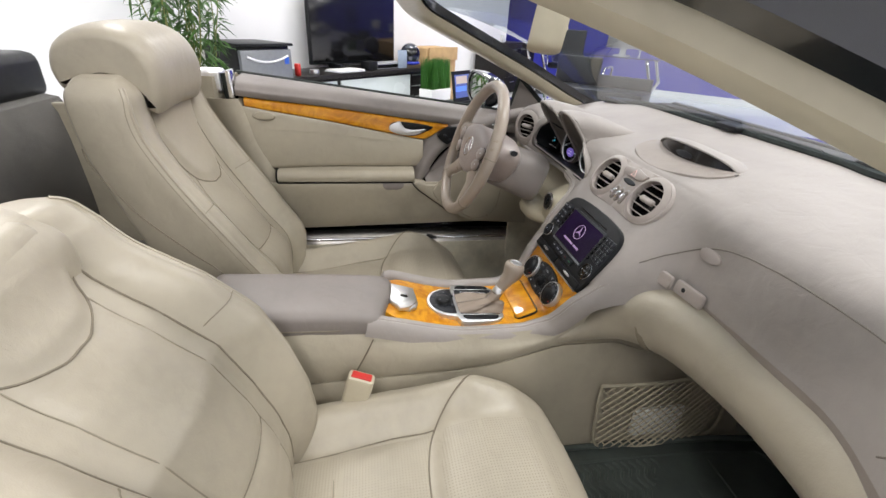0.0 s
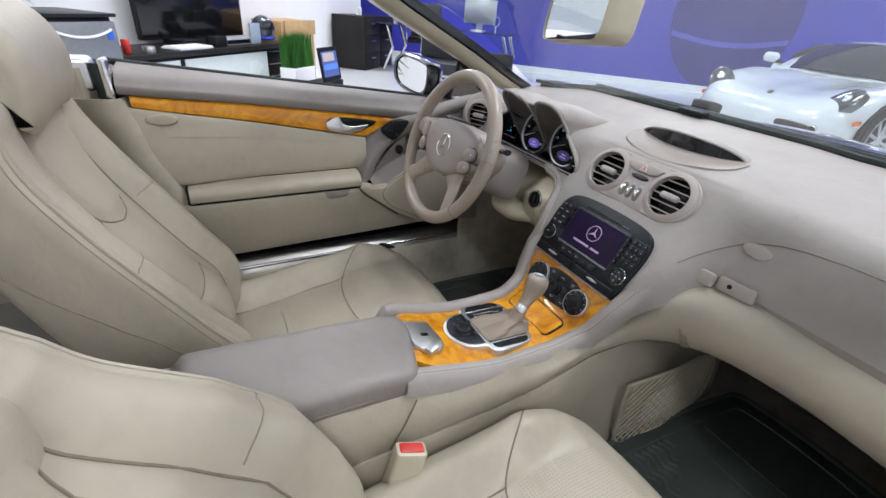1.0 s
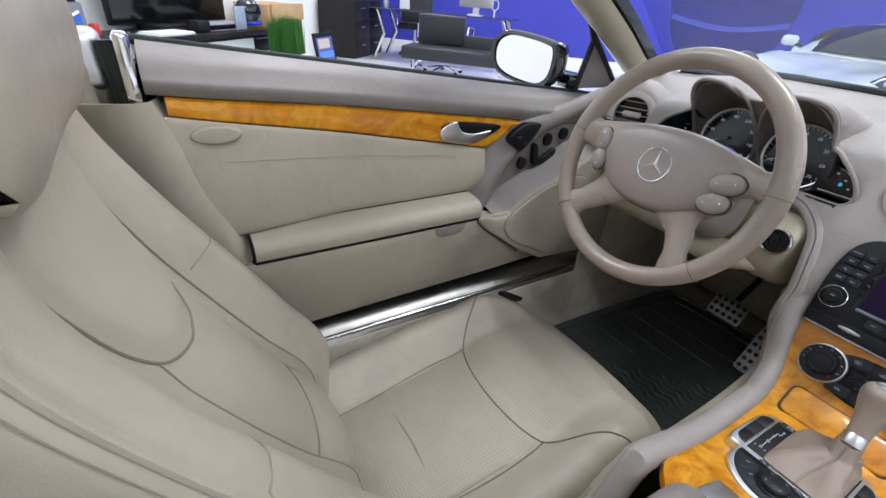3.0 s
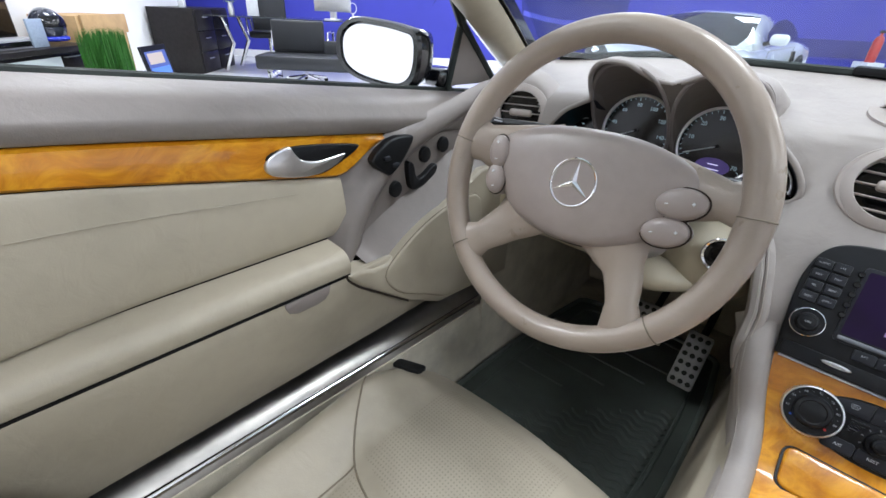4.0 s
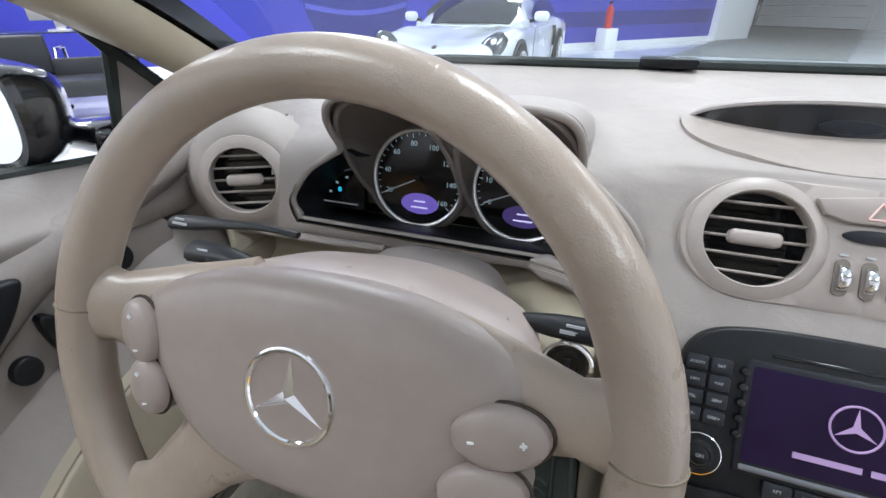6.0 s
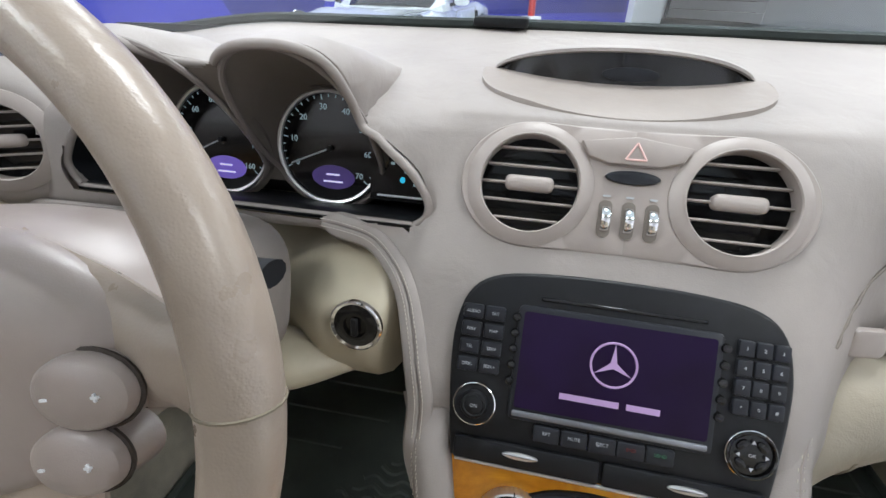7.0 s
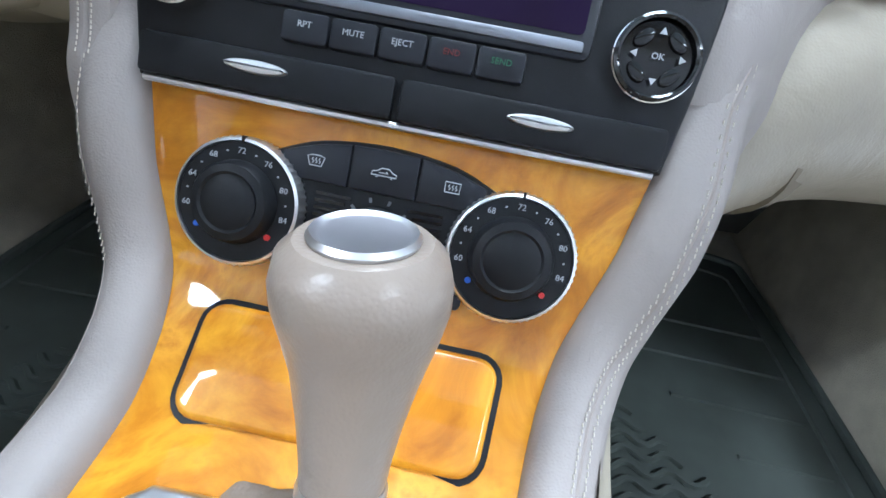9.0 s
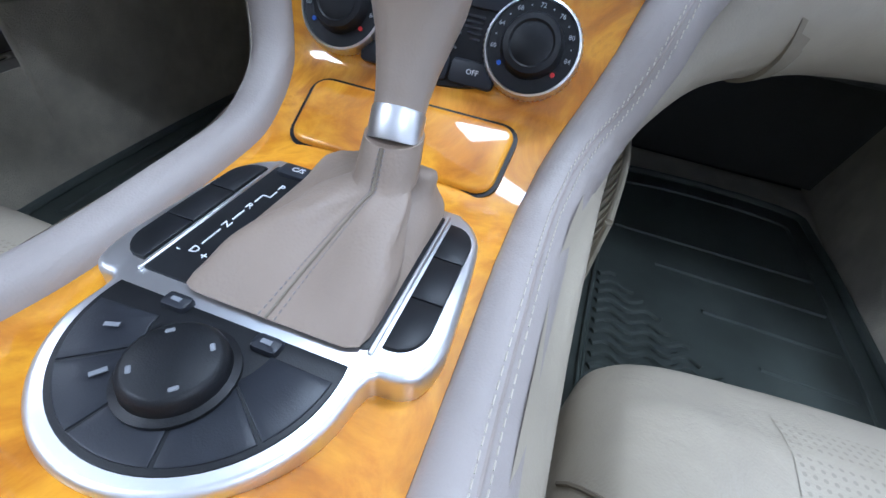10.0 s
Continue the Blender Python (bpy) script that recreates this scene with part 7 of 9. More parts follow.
# inner release handle in the veneer
sh = smooth_outline([(-0.398, 0.833), (-0.372, 0.843), (-0.32, 0.840), (-0.262, 0.831), (-0.254, 0.824), (-0.285, 0.808), (-0.325, 0.797), (-0.376, 0.812)], 4)
cup = lining(sh, -0.686, 0.0160, BLACK_PLASTIC, "handle_recess", "black handle recess", 0.002)
scoop = smooth_outline([(-0.401, 0.824), (-0.394, 0.835), (-0.378, 0.842), (-0.363, 0.844), (-0.357, 0.834), (-0.346, 0.823), (-0.320, 0.818), (-0.278, 0.821), (-0.290, 0.808), (-0.318, 0.799), (-0.350, 0.799), (-0.382, 0.806), (-0.397, 0.814)], 4)
lining(scoop, -0.680, 0.0115, SATIN, "release_handle", "satin silver release handle", 0.0035, cup)

# taupe pod with the window and seat switches
pod_left = cr([(-0.338, 0.660, 0), (-0.339, 0.71, 0), (-0.320, 0.752, 0), (-0.288, 0.789, 0), (-0.225, 0.824, 0), (-0.165, 0.846, 0), (-0.06, 0.870, 0), (0.03, 0.894, 0), (0.09, 0.900, 0)], 5)
pod_right = cr([(-0.292, 0.638, 0), (-0.262, 0.668, 0), (-0.252, 0.695, 0), (-0.219, 0.740, 0), (-0.177, 0.769, 0), (-0.120, 0.798, 0), (-0.05, 0.823, 0), (0.02, 0.843, 0), (0.09, 0.862, 0)], 5)
RIDGE = [(0.0, 0.0), (0.10, 0.03), (0.28, 0.14), (0.42, 0.42), (0.54, 0.82), (0.66, 1.0), (0.80, 1.0), (0.90, 0.90), (0.97, 0.62), (1.0, 0.1)]
bm = bmesh.new()
rows = []
for k, (a, b) in enumerate(zip(pod_left, pod_right)):
    q = k / (len(pod_left) - 1)
    tall = 0.046 - 0.016 * q
    hollow = 1 - ease(0.30, 0.62, q)
    rows.append([Vector((-0.694 + tall * (h * hollow + (1 - hollow) * math.sin(math.pi * min(1.0, 0.08 + 0.9 * f)) ** 0.45), a.x + (b.x - a.x) * f, a.y + (b.y - a.y) * f)) for f, h in RIDGE])
sheet(bm, rows)
bmesh.ops.recalc_face_normals(bm, faces=bm.faces[:])
bm.normal_update()
bmesh.ops.solidify(bm, geom=bm.faces[:], thickness=0.004)
pod = part("switch_pod", bm, TAUPE, door, "taupe arched pull with window switches", 60)
field = smooth_outline([(-0.262, 0.658), (-0.235, 0.705), (-0.19, 0.755), (-0.13, 0.795), (-0.06, 0.820), (0.0, 0.815), (0.0, 0.77), (-0.06, 0.735), (-0.12, 0.705), (-0.20, 0.668), (-0.245, 0.640)], 4)
# Field and lip take the darker taupe to hold their shade.
field_ob = lining(field, -0.692, 0.012, TAUPE, "seat_switch_field", "taupe field with black seat switches", 0.003)
lining(smooth_outline([(-0.240, 0.804), (-0.205, 0.830), (-0.165, 0.832), (-0.155, 0.824), (-0.175, 0.795), (-0.200, 0.774), (-0.215, 0.778)], 4), -0.668, 0.014, BLACK_PLASTIC, "window_switch", "black window switches", 0.004, pod)
for y, z in ((-0.213, 0.803), (-0.195, 0.789)):
    lining(rounded(0.013, 0.008, 0.003, 3, y, z), -0.656, 0.005, SLATE_PLASTIC, "rocker", "", 0.0015, pod)
for y, z, r in ((-0.176, 0.737, 0.0125), (-0.108, 0.785, 0.0125), (-0.062, 0.795, 0.0125)):
    k = lining(oval(r, r * 1.15, 20, y, z), -0.682, 0.010, BLACK_PLASTIC, "seat_key", "round black memory key", 0.003, field_ob)
lining(smooth_outline([(-0.153, 0.778), (-0.140, 0.776), (-0.132, 0.750), (-0.118, 0.748), (-0.088, 0.765), (-0.082, 0.755), (-0.098, 0.736), (-0.135, 0.728), (-0.148, 0.738)], 3), -0.682, 0.013, BLACK_PLASTIC, "seat_switch", "black seat-shaped switch", 0.003, field_ob)
bm = bmesh.new()
low_edge = cr([(-0.270, 0.640, 0), (-0.245, 0.642, 0), (-0.20, 0.668, 0), (-0.12, 0.705, 0), (-0.02, 0.755, 0), (0.09, 0.760, 0)], 6)
sheet(bm, [[Vector((-0.626, q.x, q.y - 0.003)), Vector((-0.634, q.x - 0.002, q.y + 0.003)), Vector((-0.652, q.x - 0.007, q.y + 0.012)), Vector((-0.672, q.x - 0.012, q.y + 0.020)), Vector((-0.690, q.x - 0.016, q.y + 0.030))] for q in low_edge])
part("field_lip", bm, TAUPE, field_ob)
# cream front foot of the door with the speaker cover
foot = [(-0.322, 0.650), (-0.317, 0.640), (-0.300, 0.622), (-0.273, 0.602), (-0.195, 0.545), (-0.12, 0.505), (0.10, 0.49), (0.10, 0.76), (-0.02, 0.755), (-0.12, 0.705), (-0.20, 0.668), (-0.245, 0.642), (-0.275, 0.643), (-0.300, 0.652)]
ft = lining(foot, -0.657, 0.0425, CREAM_VINYL, "door_foot", "cream moulded front of the door", 0.006)
sp = smooth_outline([(-0.252, 0.622), (-0.225, 0.655), (-0.165, 0.690), (-0.10, 0.708), (-0.02, 0.70), (-0.02, 0.56), (-0.09, 0.515), (-0.16, 0.545), (-0.225, 0.58)], 4)
lining(sp, -0.630, 0.0195, CREAM_VINYL, "speaker_cover", "cream speaker cover", 0.004, ft)
bm = bmesh.new()
tube(bm, [(-0.6146, y, z) for y, z in sp], 0.0013, 5, closed=True)
part("cover_gap", bm, SEAM, ft)
bm = bmesh.new()
tube(bm, cr([Vector((-0.6205, y, z)) for y, z in [(-0.326, 0.662), (-0.324, 0.65), (-0.319, 0.639), (-0.301, 0.620), (-0.274, 0.600), (-0.196, 0.543)]], 4), 0.0019, 6)
part("foot_gap", bm, GAP_DARK, ft)
# outer skin, carried on past the door's front to block light
bm = bmesh.new()
sheet(bm, [[Vector((-0.778, y, belt(y) - 0.004)), Vector((-0.83, y, 0.80 - 0.1 * y)), Vector((-0.875, y, 0.66)), Vector((-0.86, y, 0.48)), Vector((-0.82, y, 0.36))] for y in (-0.95, -0.6, -0.2, 0.2, 0.45, 0.70)])
bm.normal_update()
bmesh.ops.solidify(bm, geom=bm.faces[:], thickness=0.01)
part("outer_skin", bm, PAINT_BLACK, door, "black painted outer skin, extended forward to block light")
# rear shut face: dark gap, then the body pillar with its bright cap
bm = bmesh.new()
sheet(bm, [[Vector((x, -0.86 - 0.16 * (0.97 - z), z)) for x in (-0.78, -0.70, -0.645)] for z in (0.96, 0.8, 0.6, 0.45)])
bm.normal_update()
bmesh.ops.solidify(bm, geom=bm.faces[:], thickness=0.012)
part("shut_face", bm, TAUPE, door)

pillar_b = thing("body_pillar", (-0.68, -0.96, 0.5), "cream body pillar behind the door with bright cap", "car body")
bm = bmesh.new()
rows = []
for k in range(13):
    z = 0.22 + 0.75 * k / 12
    rows.append([Vector((-0.80, -0.875, z)), Vector((-0.66 - 0.02 * k / 12, -0.905 + 0.02 * (1 - k / 12), z)), Vector((-0.635 - 0.02 * k / 12, -0.925, z)), Vector((-0.632 - 0.02 * k / 12, -0.97, z)), Vector((-0.70, -0.975, z))])
sheet(bm, rows)
bm.normal_update()
bmesh.ops.solidify(bm, geom=bm.faces[:], thickness=0.008)
part("pillar_panel", bm, CREAM_VINYL, pillar_b, "cream side panel")
bm = bmesh.new()
rbox(bm, (-0.685, -0.945, 0.955), (0.06, 0.10, 0.07), 0.012, 3)
part("belt_cap", bm, SATIN, pillar_b, "bright metal cap")
bm = bmesh.new()
rbox(bm, (-0.735, -1.15, 0.905), (0.09, 0.34, 0.05), 0.012, 3)
part("rear_cap", bm, TAUPE, pillar_b)
bm = bmesh.new()
tube(bm, [(-0.655, -0.888, 0.98), (-0.650, -0.880, 0.85), (-0.645, -0.865, 0.70), (-0.65, -0.84, 0.50)], 0.010, 8)
part("door_seal", bm, BLACK_RUBBER, pillar_b, "black rubber door seal")
bm = bmesh.new()
rbox(bm, (-0.664, -0.872, 0.945), (0.05, 0.018, 0.09), 0.006, 2)
part("striker_cap", bm, CHROME, pillar_b, "bright striker cap")

# ---- sills and floor ----
for sgn in (-1, 1):
    sill = thing("door_sill", (sgn * 0.66, -0.3, 0.40), "brushed steel door sill strip over beige carpet", "door sill")
    if sgn > 0:
        tagged(sill, "beige carpeted door sill beside the passenger seat", "door sill")
    bm = bmesh.new()
    n = 40
    rows = []
    for k in range(n + 1):
        y = -0.82 + (0.93 if sgn < 0 else 0.5) * k / n
        rows.append([Vector((sgn * a, y, b)) for a, b in ((0.705, 0.436), (0.692, 0.445), (0.672, 0.446), (0.652, 0.438), (0.636, 0.422), (0.629, 0.405))])
    sheet(bm, rows)
    bmesh.ops.recalc_face_normals(bm, faces=bm.faces[:])
    part("sill_cover", bm, SILL_STEEL if sgn < 0 else CARPET, sill, "brushed steel strip" if sgn < 0 else "beige carpet cover")
    bm = bmesh.new()
    tube(bm, [(sgn * 0.640, -0.82 + (0.93 if sgn < 0 else 0.5) * k / 10, 0.4285) for k in range(11)], 0.0055, 10)
    part("sill_edge", bm, CHROME if sgn < 0 else CARPET, sill)
    bm = bmesh.new()
    sheet(bm, [[Vector((sgn * 0.634, y, 0.414)), Vector((sgn * 0.628, y, 0.37)), Vector((sgn * 0.624, y, 0.30)), Vector((sgn * 0.618, y, 0.235))] for y in (-0.95, -0.5, 0.0, 0.5)])
    bmesh.ops.recalc_face_normals(bm, faces=bm.faces[:])
    bm.normal_update()
    bmesh.ops.solidify(bm, geom=bm.faces[:], thickness=0.005)
    part("sill_carpet", bm, CARPET, sill, "beige carpeted flank")
    bm = bmesh.new()
    rbox(bm, (sgn * 0.74, -0.35, 0.33), (0.12, 1.2, 0.16), 0.02)
    part("sill_beam", bm, PAINT_BLACK, sill)
    bm = bmesh.new()
    rbox(bm, (sgn * 0.625, 0.345 if sgn < 0 else 0.38, 0.515), (0.01, 0.62 if sgn < 0 else 0.55, 0.57), 0.003, 1)
    part("kick_panel", bm, CARPET, sill, "beige carpeted kick panel")

# Unseen plates added so the bright floor can't show through below the dash.
bm = bmesh.new()
rbox(bm, (0, 0.665, 0.56), (1.48, 0.02, 0.72), 0.004, 1)
rbox(bm, (0, 0.53, 0.905), (1.48, 0.25, 0.02), 0.004, 1)
solid("engine_bulkhead", bm, BLACK_PLASTIC, "unseen black closing plates added behind the dashboard", "car body", kind="structure")
bm = bmesh.new()
rbox(bm, (0, -0.42, 0.215), (1.46, 2.15, 0.03), 0.004)
solid("car_floor", bm, CARPET, "beige carpeted car floor", "car floor", kind="structure")


def floor_mat(cx, y0, y1, w, tip):
    mat = thing("floor_mat", (cx, (y0 + y1) / 2, 0.235), "black ribbed rubber floor mat", "floor mat", "front floor mats")
    bm = bmesh.new()
    pts = smooth_outline([(-w, y0 + 0.02), (-w + 0.03, y0), (w - 0.03, y0), (w, y0 + 0.02), (w, y0 + 0.25), (w - 0.02, y1 - 0.08), (w - 0.07, y1), (-w + 0.07, y1), (-w + 0.02, y1 - 0.08), (-w, y0 + 0.25)], 4)
    prism(bm, [(cx + x, y) for x, y in pts], 0.232, 0.246, 0.004)
    rubber = part("rubber_sheet", bm, MAT_RUBBER, mat)
    bm = bmesh.new()
    tube(bm, [(cx + x * 0.96, y0 + (y - y0) * 0.975 + 0.006, 0.250) for x, y in pts], 0.007, 8, closed=True)
    part("raised_rim", bm, MAT_RUBBER, mat)
    bm = bmesh.new()
    tube(bm, [(cx + x * 0.80, y0 + 0.05 + (y - y0) * 0.84, 0.2465) for x, y in pts], 0.0035, 6, closed=True)
    part("inner_rim", bm, MAT_RUBBER, mat)
    for k in range(15):
        bm = bmesh.new()
        y = y0 + 0.055 + 0.0195 * k
        n = int(w * 1.32 * (1 - k / 15.5) / 0.013)
        pts2 = [(cx + tip * (w * 0.76 - q * 0.013), y + (0.006 if q % 4 in (1, 2) else -0.003), 0.2475) for q in range(n)]
        if len(pts2) > 2:
            tube(bm, cr(pts2, 2), 0.0046, 6)
            part("tread_rib", bm, MAT_RUBBER, mat)
    bm = bmesh.new()
    tube(bm, [(cx + tip * w * 0.79, y0 + 0.03, 0.247), (cx + tip * w * 0.79, y0 + 0.36, 0.247), (cx - tip * w * 0.62, y0 + 0.03, 0.247)], 0.0035, 6)
    part("tread_border", bm, MAT_RUBBER, mat)
    for k in range(5):
        bm = bmesh.new()
        y = y0 + 0.14 + 0.075 * k
        tube(bm, [(cx - tip * w * 0.74, y, 0.2465), (cx - tip * w * (0.52 - 0.30 * k), y + 0.004, 0.2465)], 0.0034, 6)
        part("cross_rib", bm, MAT_RUBBER, mat)
    return mat


floor_mat(-0.380, -0.100, 0.50, 0.226, 1)
floor_mat(0.385, -0.13, 0.52, 0.225, -1)

# pedals
for cx, w, h, z, y, name in ((-0.335, 0.085, 0.06, 0.40, 0.31, "brake_pedal"), (-0.228, 0.052, 0.13, 0.345, 0.30, "accelerator_pedal")):
    pd = thing(name, (cx, y, z), "steel pedal with black rubber studs", "pedal")
    at = Matrix.Translation((cx, y, z)) @ Matrix.Rotation(radians(55), 4, "X")
    bm = bmesh.new()
    prism(bm, rounded(w, h, 0.008, 3), 0, 0.006, 0.002)
    part("steel_plate", moved(bm, at), surface("worn_pedal_steel", (0.30, 0.30, 0.30), 0.45, 1.0, 60, 0.15), pd)
    n, m_ = (5, 3) if h < 0.1 else (3, 6)
    for i in range(n):
        for j in range(m_):
            bm = bmesh.new()
            lathe(bm, [(0.0055, 0.004), (0.0055, 0.0082), (0.004, 0.009), (0, 0.009)], 12, at @ Matrix.Translation(((i - (n - 1) / 2) * w / (n + 0.3), (j - (m_ - 1) / 2) * h / (m_ + 0.3), 0)))
            part("stud", bm, BLACK_RUBBER, pd)
    bm = bmesh.new()
    tube(bm, [(cx, y + 0.005, z), (cx, y + 0.10, z + 0.06), (cx, y + 0.14, z + 0.16)], 0.008, 8)
    part("arm", bm, BLACK_PLASTIC, pd)

# luggage net on the passenger's side of the console
net = thing("storage_net", (0.16, 0.18, 0.34), "beige elastic storage net holding a white package", "storage net")


def net_at(y, z):
    return Vector((0.166 + 0.012 * math.sin(math.pi * min(1, max(0, (y - 0.03) / 0.33))), y, z))


bm = bmesh.new()
tube(bm, cr([net_at(0.03, 0.445), net_at(0.16, 0.452), net_at(0.30, 0.448), net_at(0.37, 0.36), net_at(0.355, 0.245), net_at(0.20, 0.245), net_at(0.06, 0.25), net_at(0.035, 0.35), net_at(0.03, 0.445)], 4), 0.0042, 8)
part("elastic_edge", bm, surface("beige_elastic", (0.40, 0.36, 0.27), 0.8), net)
bm = bmesh.new()
for k in range(-9, 24):
    for sgn in (1, -1):
        pts = []
        for j in range(13):
            z = 0.248 + 0.197 * j / 12
            y = 0.03 + 0.0225 * k + sgn * (z - 0.346) * 1.0
            if 0.033 < y < 0.362:
                pts.append(net_at(y, z) + Vector((0.0012 * sgn, 0, 0)))
        if len(pts) > 1:
            tube(bm, pts, 0.0019, 5)
part("mesh_cord", bm, surface("beige_cord", (0.44, 0.39, 0.29), 0.8), net, "diamond mesh of beige cord", kind="stuff")
bm = bmesh.new()
rbox(bm, (0.163, 0.20, 0.315), (0.014, 0.13, 0.085), 0.006, 2)
part("package", bm, surface("white_card", (0.72, 0.72, 0.70), 0.5), net, "pale package behind the mesh")

# ---- rear of the cabin ----
rear = thing("rear_bulkhead", (0, -1.35, 0.6), "shade-darkened rear bulkhead carpet and folded-roof cover", "car interior")
bm = bmesh.new()
sheet(bm, [[Vector((x, -1.335, 0.40)), Vector((x, -1.335, 0.60)), Vector((x, -1.345, 0.78)), Vector((x, -1.355, 0.86)), Vector((x, -1.372, 0.895)), Vector((x, -1.42, 0.905))] for x in [-0.70 + 1.40 * k / 12 for k in range(13)]])
bmesh.ops.recalc_face_normals(bm, faces=bm.faces[:])
bm.normal_update()
bmesh.ops.solidify(bm, geom=bm.faces[:], thickness=0.01)
# The carpet's tone holds the shade behind the seats.
part("bulkhead", bm, carpet("shaded_bulkhead_carpet", (0.10, 0.092, 0.078)), rear, "carpeted bulkhead, its brown darkened for shade")
bm = bmesh.new()
rbox(bm, (0, -1.72, 0.955), (1.46, 0.64, 0.125), 0.03, 3)
part("roof_cover", bm, BLACK_PLASTIC, rear, "black folded-roof cover")
for sgn in (-1, 1):
    bm = bmesh.new()
    pts = []
    for k in range(17):
        a = math.pi * k / 16
        pts.append((sgn * 0.40 - 0.20 * math.cos(a), -1.46, 0.93 + 0.16 * math.sin(a) ** 0.7))
    tube(bm, pts, 0.014, 12)
    part("roll_hoop", bm, BLACK_RUBBER, rear, "black padded roll hoop")
bm = bmesh.new()
for x in (-0.335, 0.335):
    rbox(bm, (x, -1.185, 0.335), (0.63, 0.29, 0.22), 0.015, 3)
# Beige taken down to paint in the shaded rear cavity.
part("rear_box", bm, carpet("shaded_rear_carpet", (0.17, 0.15, 0.122)), rear, "carpeted rear boxes, beige darkened for shade")
for x in (-0.645, 0.665):
    bm = bmesh.new()
    rbox(bm, (x + math.copysign(0.012, x), -1.18, 0.5625), (0.024, 0.44, 0.645), 0.004, 1)
    part("side_trim", bm, CREAM_VINYL, rear)

# ---- windscreen, its frame and the mirrors ----
PIL = [(0.775, 0.335, 0.885), (0.735, 0.20, 0.945), (0.695, 0.06, 1.012), (0.650, -0.10, 1.082), (0.600, -0.235, 1.140), (0.53, -0.325, 1.180), (0.34, -0.375, 1.215), (0.0, -0.395, 1.230)]
half_frame = cr(PIL, 6)
path = half_frame + [Vector((-p.x, p.y, p.z)) for p in reversed(half_frame[:-1])]
screen_frame = thing("windscreen_surround", (0, 0.3, 0.9), "cream-lined windscreen frame with black outer edge", "car body")


def frame_ring(i, sec):
    d = (path[min(i + 1, len(path) - 1)] - path[max(i - 1, 0)]).normalized()
    mid = Vector((0.0, 0.2, 0.98))
    inw = (mid - path[i])
    inw = (inw - d * inw.dot(d)).normalized()
    nrm = d.cross(inw).normalized()
    if nrm.y > 0:
        nrm = -nrm
    return [path[i] + inw * a + nrm * b for a, b in sec]


bm = bmesh.new()
loft(bm, [frame_ring(i, [(0.030, -0.004), (0.026, 0.012), (0.010, 0.026), (-0.015, 0.030), (-0.034, 0.022), (-0.040, 0.006), (-0.036, -0.006)]) for i in range(len(path))])
bmesh.ops.recalc_face_normals(bm, faces=bm.faces[:])
part("inner_lining", bm, CREAM_PLASTIC, screen_frame, "cream pillar lining")
bm = bmesh.new()
loft(bm, [frame_ring(i, [(0.036, -0.030), (0.036, -0.008), (-0.038, -0.008), (-0.046, 0.010), (-0.064, 0.004), (-0.066, -0.020), (-0.05, -0.036)]) for i in range(len(path))])
bmesh.ops.recalc_face_normals(bm, faces=bm.faces[:])
part("outer_frame", bm, PAINT_BLACK, screen_frame, "black outer frame and seal")
# door-mirror triangle
bm = bmesh.new()
prism(bm, [(0.036, 0.878), (0.165, 0.876), (0.062, 0.978)], 0, 0.02, 0.004)
moved(bm, Matrix(((0, 0, 1, -0.772), (1, 0, 0, 0), (0, 1, 0, 0), (0, 0, 0, 1))))
part("mirror_triangle", bm, TAUPE, screen_frame, "taupe mirror triangle")
bm = bmesh.new()
tube(bm, [(-0.762, 0.175, 0.880), (-0.755, 0.062, 0.984), (-0.722, -0.01, 1.040), (-0.672, -0.17, 1.115)], 0.009, 8)
part("pillar_seal", bm, BLACK_RUBBER, screen_frame, "black rubber pillar seal")
bm = bmesh.new()
tube(bm, [(-0.762, 0.036, 0.870), (-0.757, 0.058, 0.984)], 0.007, 8)
part("triangle_seal", bm, BLACK_RUBBER, screen_frame)

glass_bm = bmesh.new()
rows = []
for k in range(13):
    x = -1 + 2 * k / 12
    base = dash_profile(max(-0.72, min(0.72, x * 0.72)))[-1]
    lowp = Vector((x * 0.74, 0.46 - 0.12 * x * x, 0.925))
    topp = Vector((x * 0.55, -0.37 + 0.045 * x * x, 1.225 - 0.03 * x * x))
    rows.append([lowp.lerp(topp, j / 8) + Vector((0, 0.0, 0.045 * math.sin(math.pi * j / 8))) for j in range(9)])
sheet(glass_bm, rows)
glass_bm.normal_update()
for f in glass_bm.faces:
    if f.normal.y > 0 or f.normal.z > 0:
        f.normal_flip()
ws = solid("windscreen", glass_bm, GLASS, "clear laminated windscreen with reflected haze in its film", "windscreen")
ws.visible_shadow = False
# cowl and bonnet beyond the glass
bm = bmesh.new()
sheet(bm, [[Vector((x, 0.40 - 0.06 * x * x, 0.925)), Vector((x, 0.52 - 0.08 * x * x, 0.918)), Vector((x, 0.62 - 0.1 * x * x, 0.90))] for x in [-0.74 + 1.48 * k / 12 for k in range(13)]])
bm.normal_update()
bmesh.ops.solidify(bm, geom=bm.faces[:], thickness=0.01)
solid("cowl", bm, BLACK_PLASTIC, "black plastic cowl under the windscreen", "car body")
bm = bmesh.new()
rows = []
for j in range(11):
    t = j / 10
    rows.append([Vector((x * (0.80 - 0.1 * t * t), 0.58 - 0.1 * x * x + 1.20 * t, 0.895 + 0.01 * math.sin(math.pi * t) - 0.20 * t * t - 0.05 * x * x)) for x in [-1 + 2 * k / 16 for k in range(17)]])
sheet(bm, rows)
bm.normal_update()
bmesh.ops.solidify(bm, geom=bm.faces[:], thickness=0.01)
solid("bonnet", bm, PAINT_BLACK, "glossy black car bonnet", "car body")
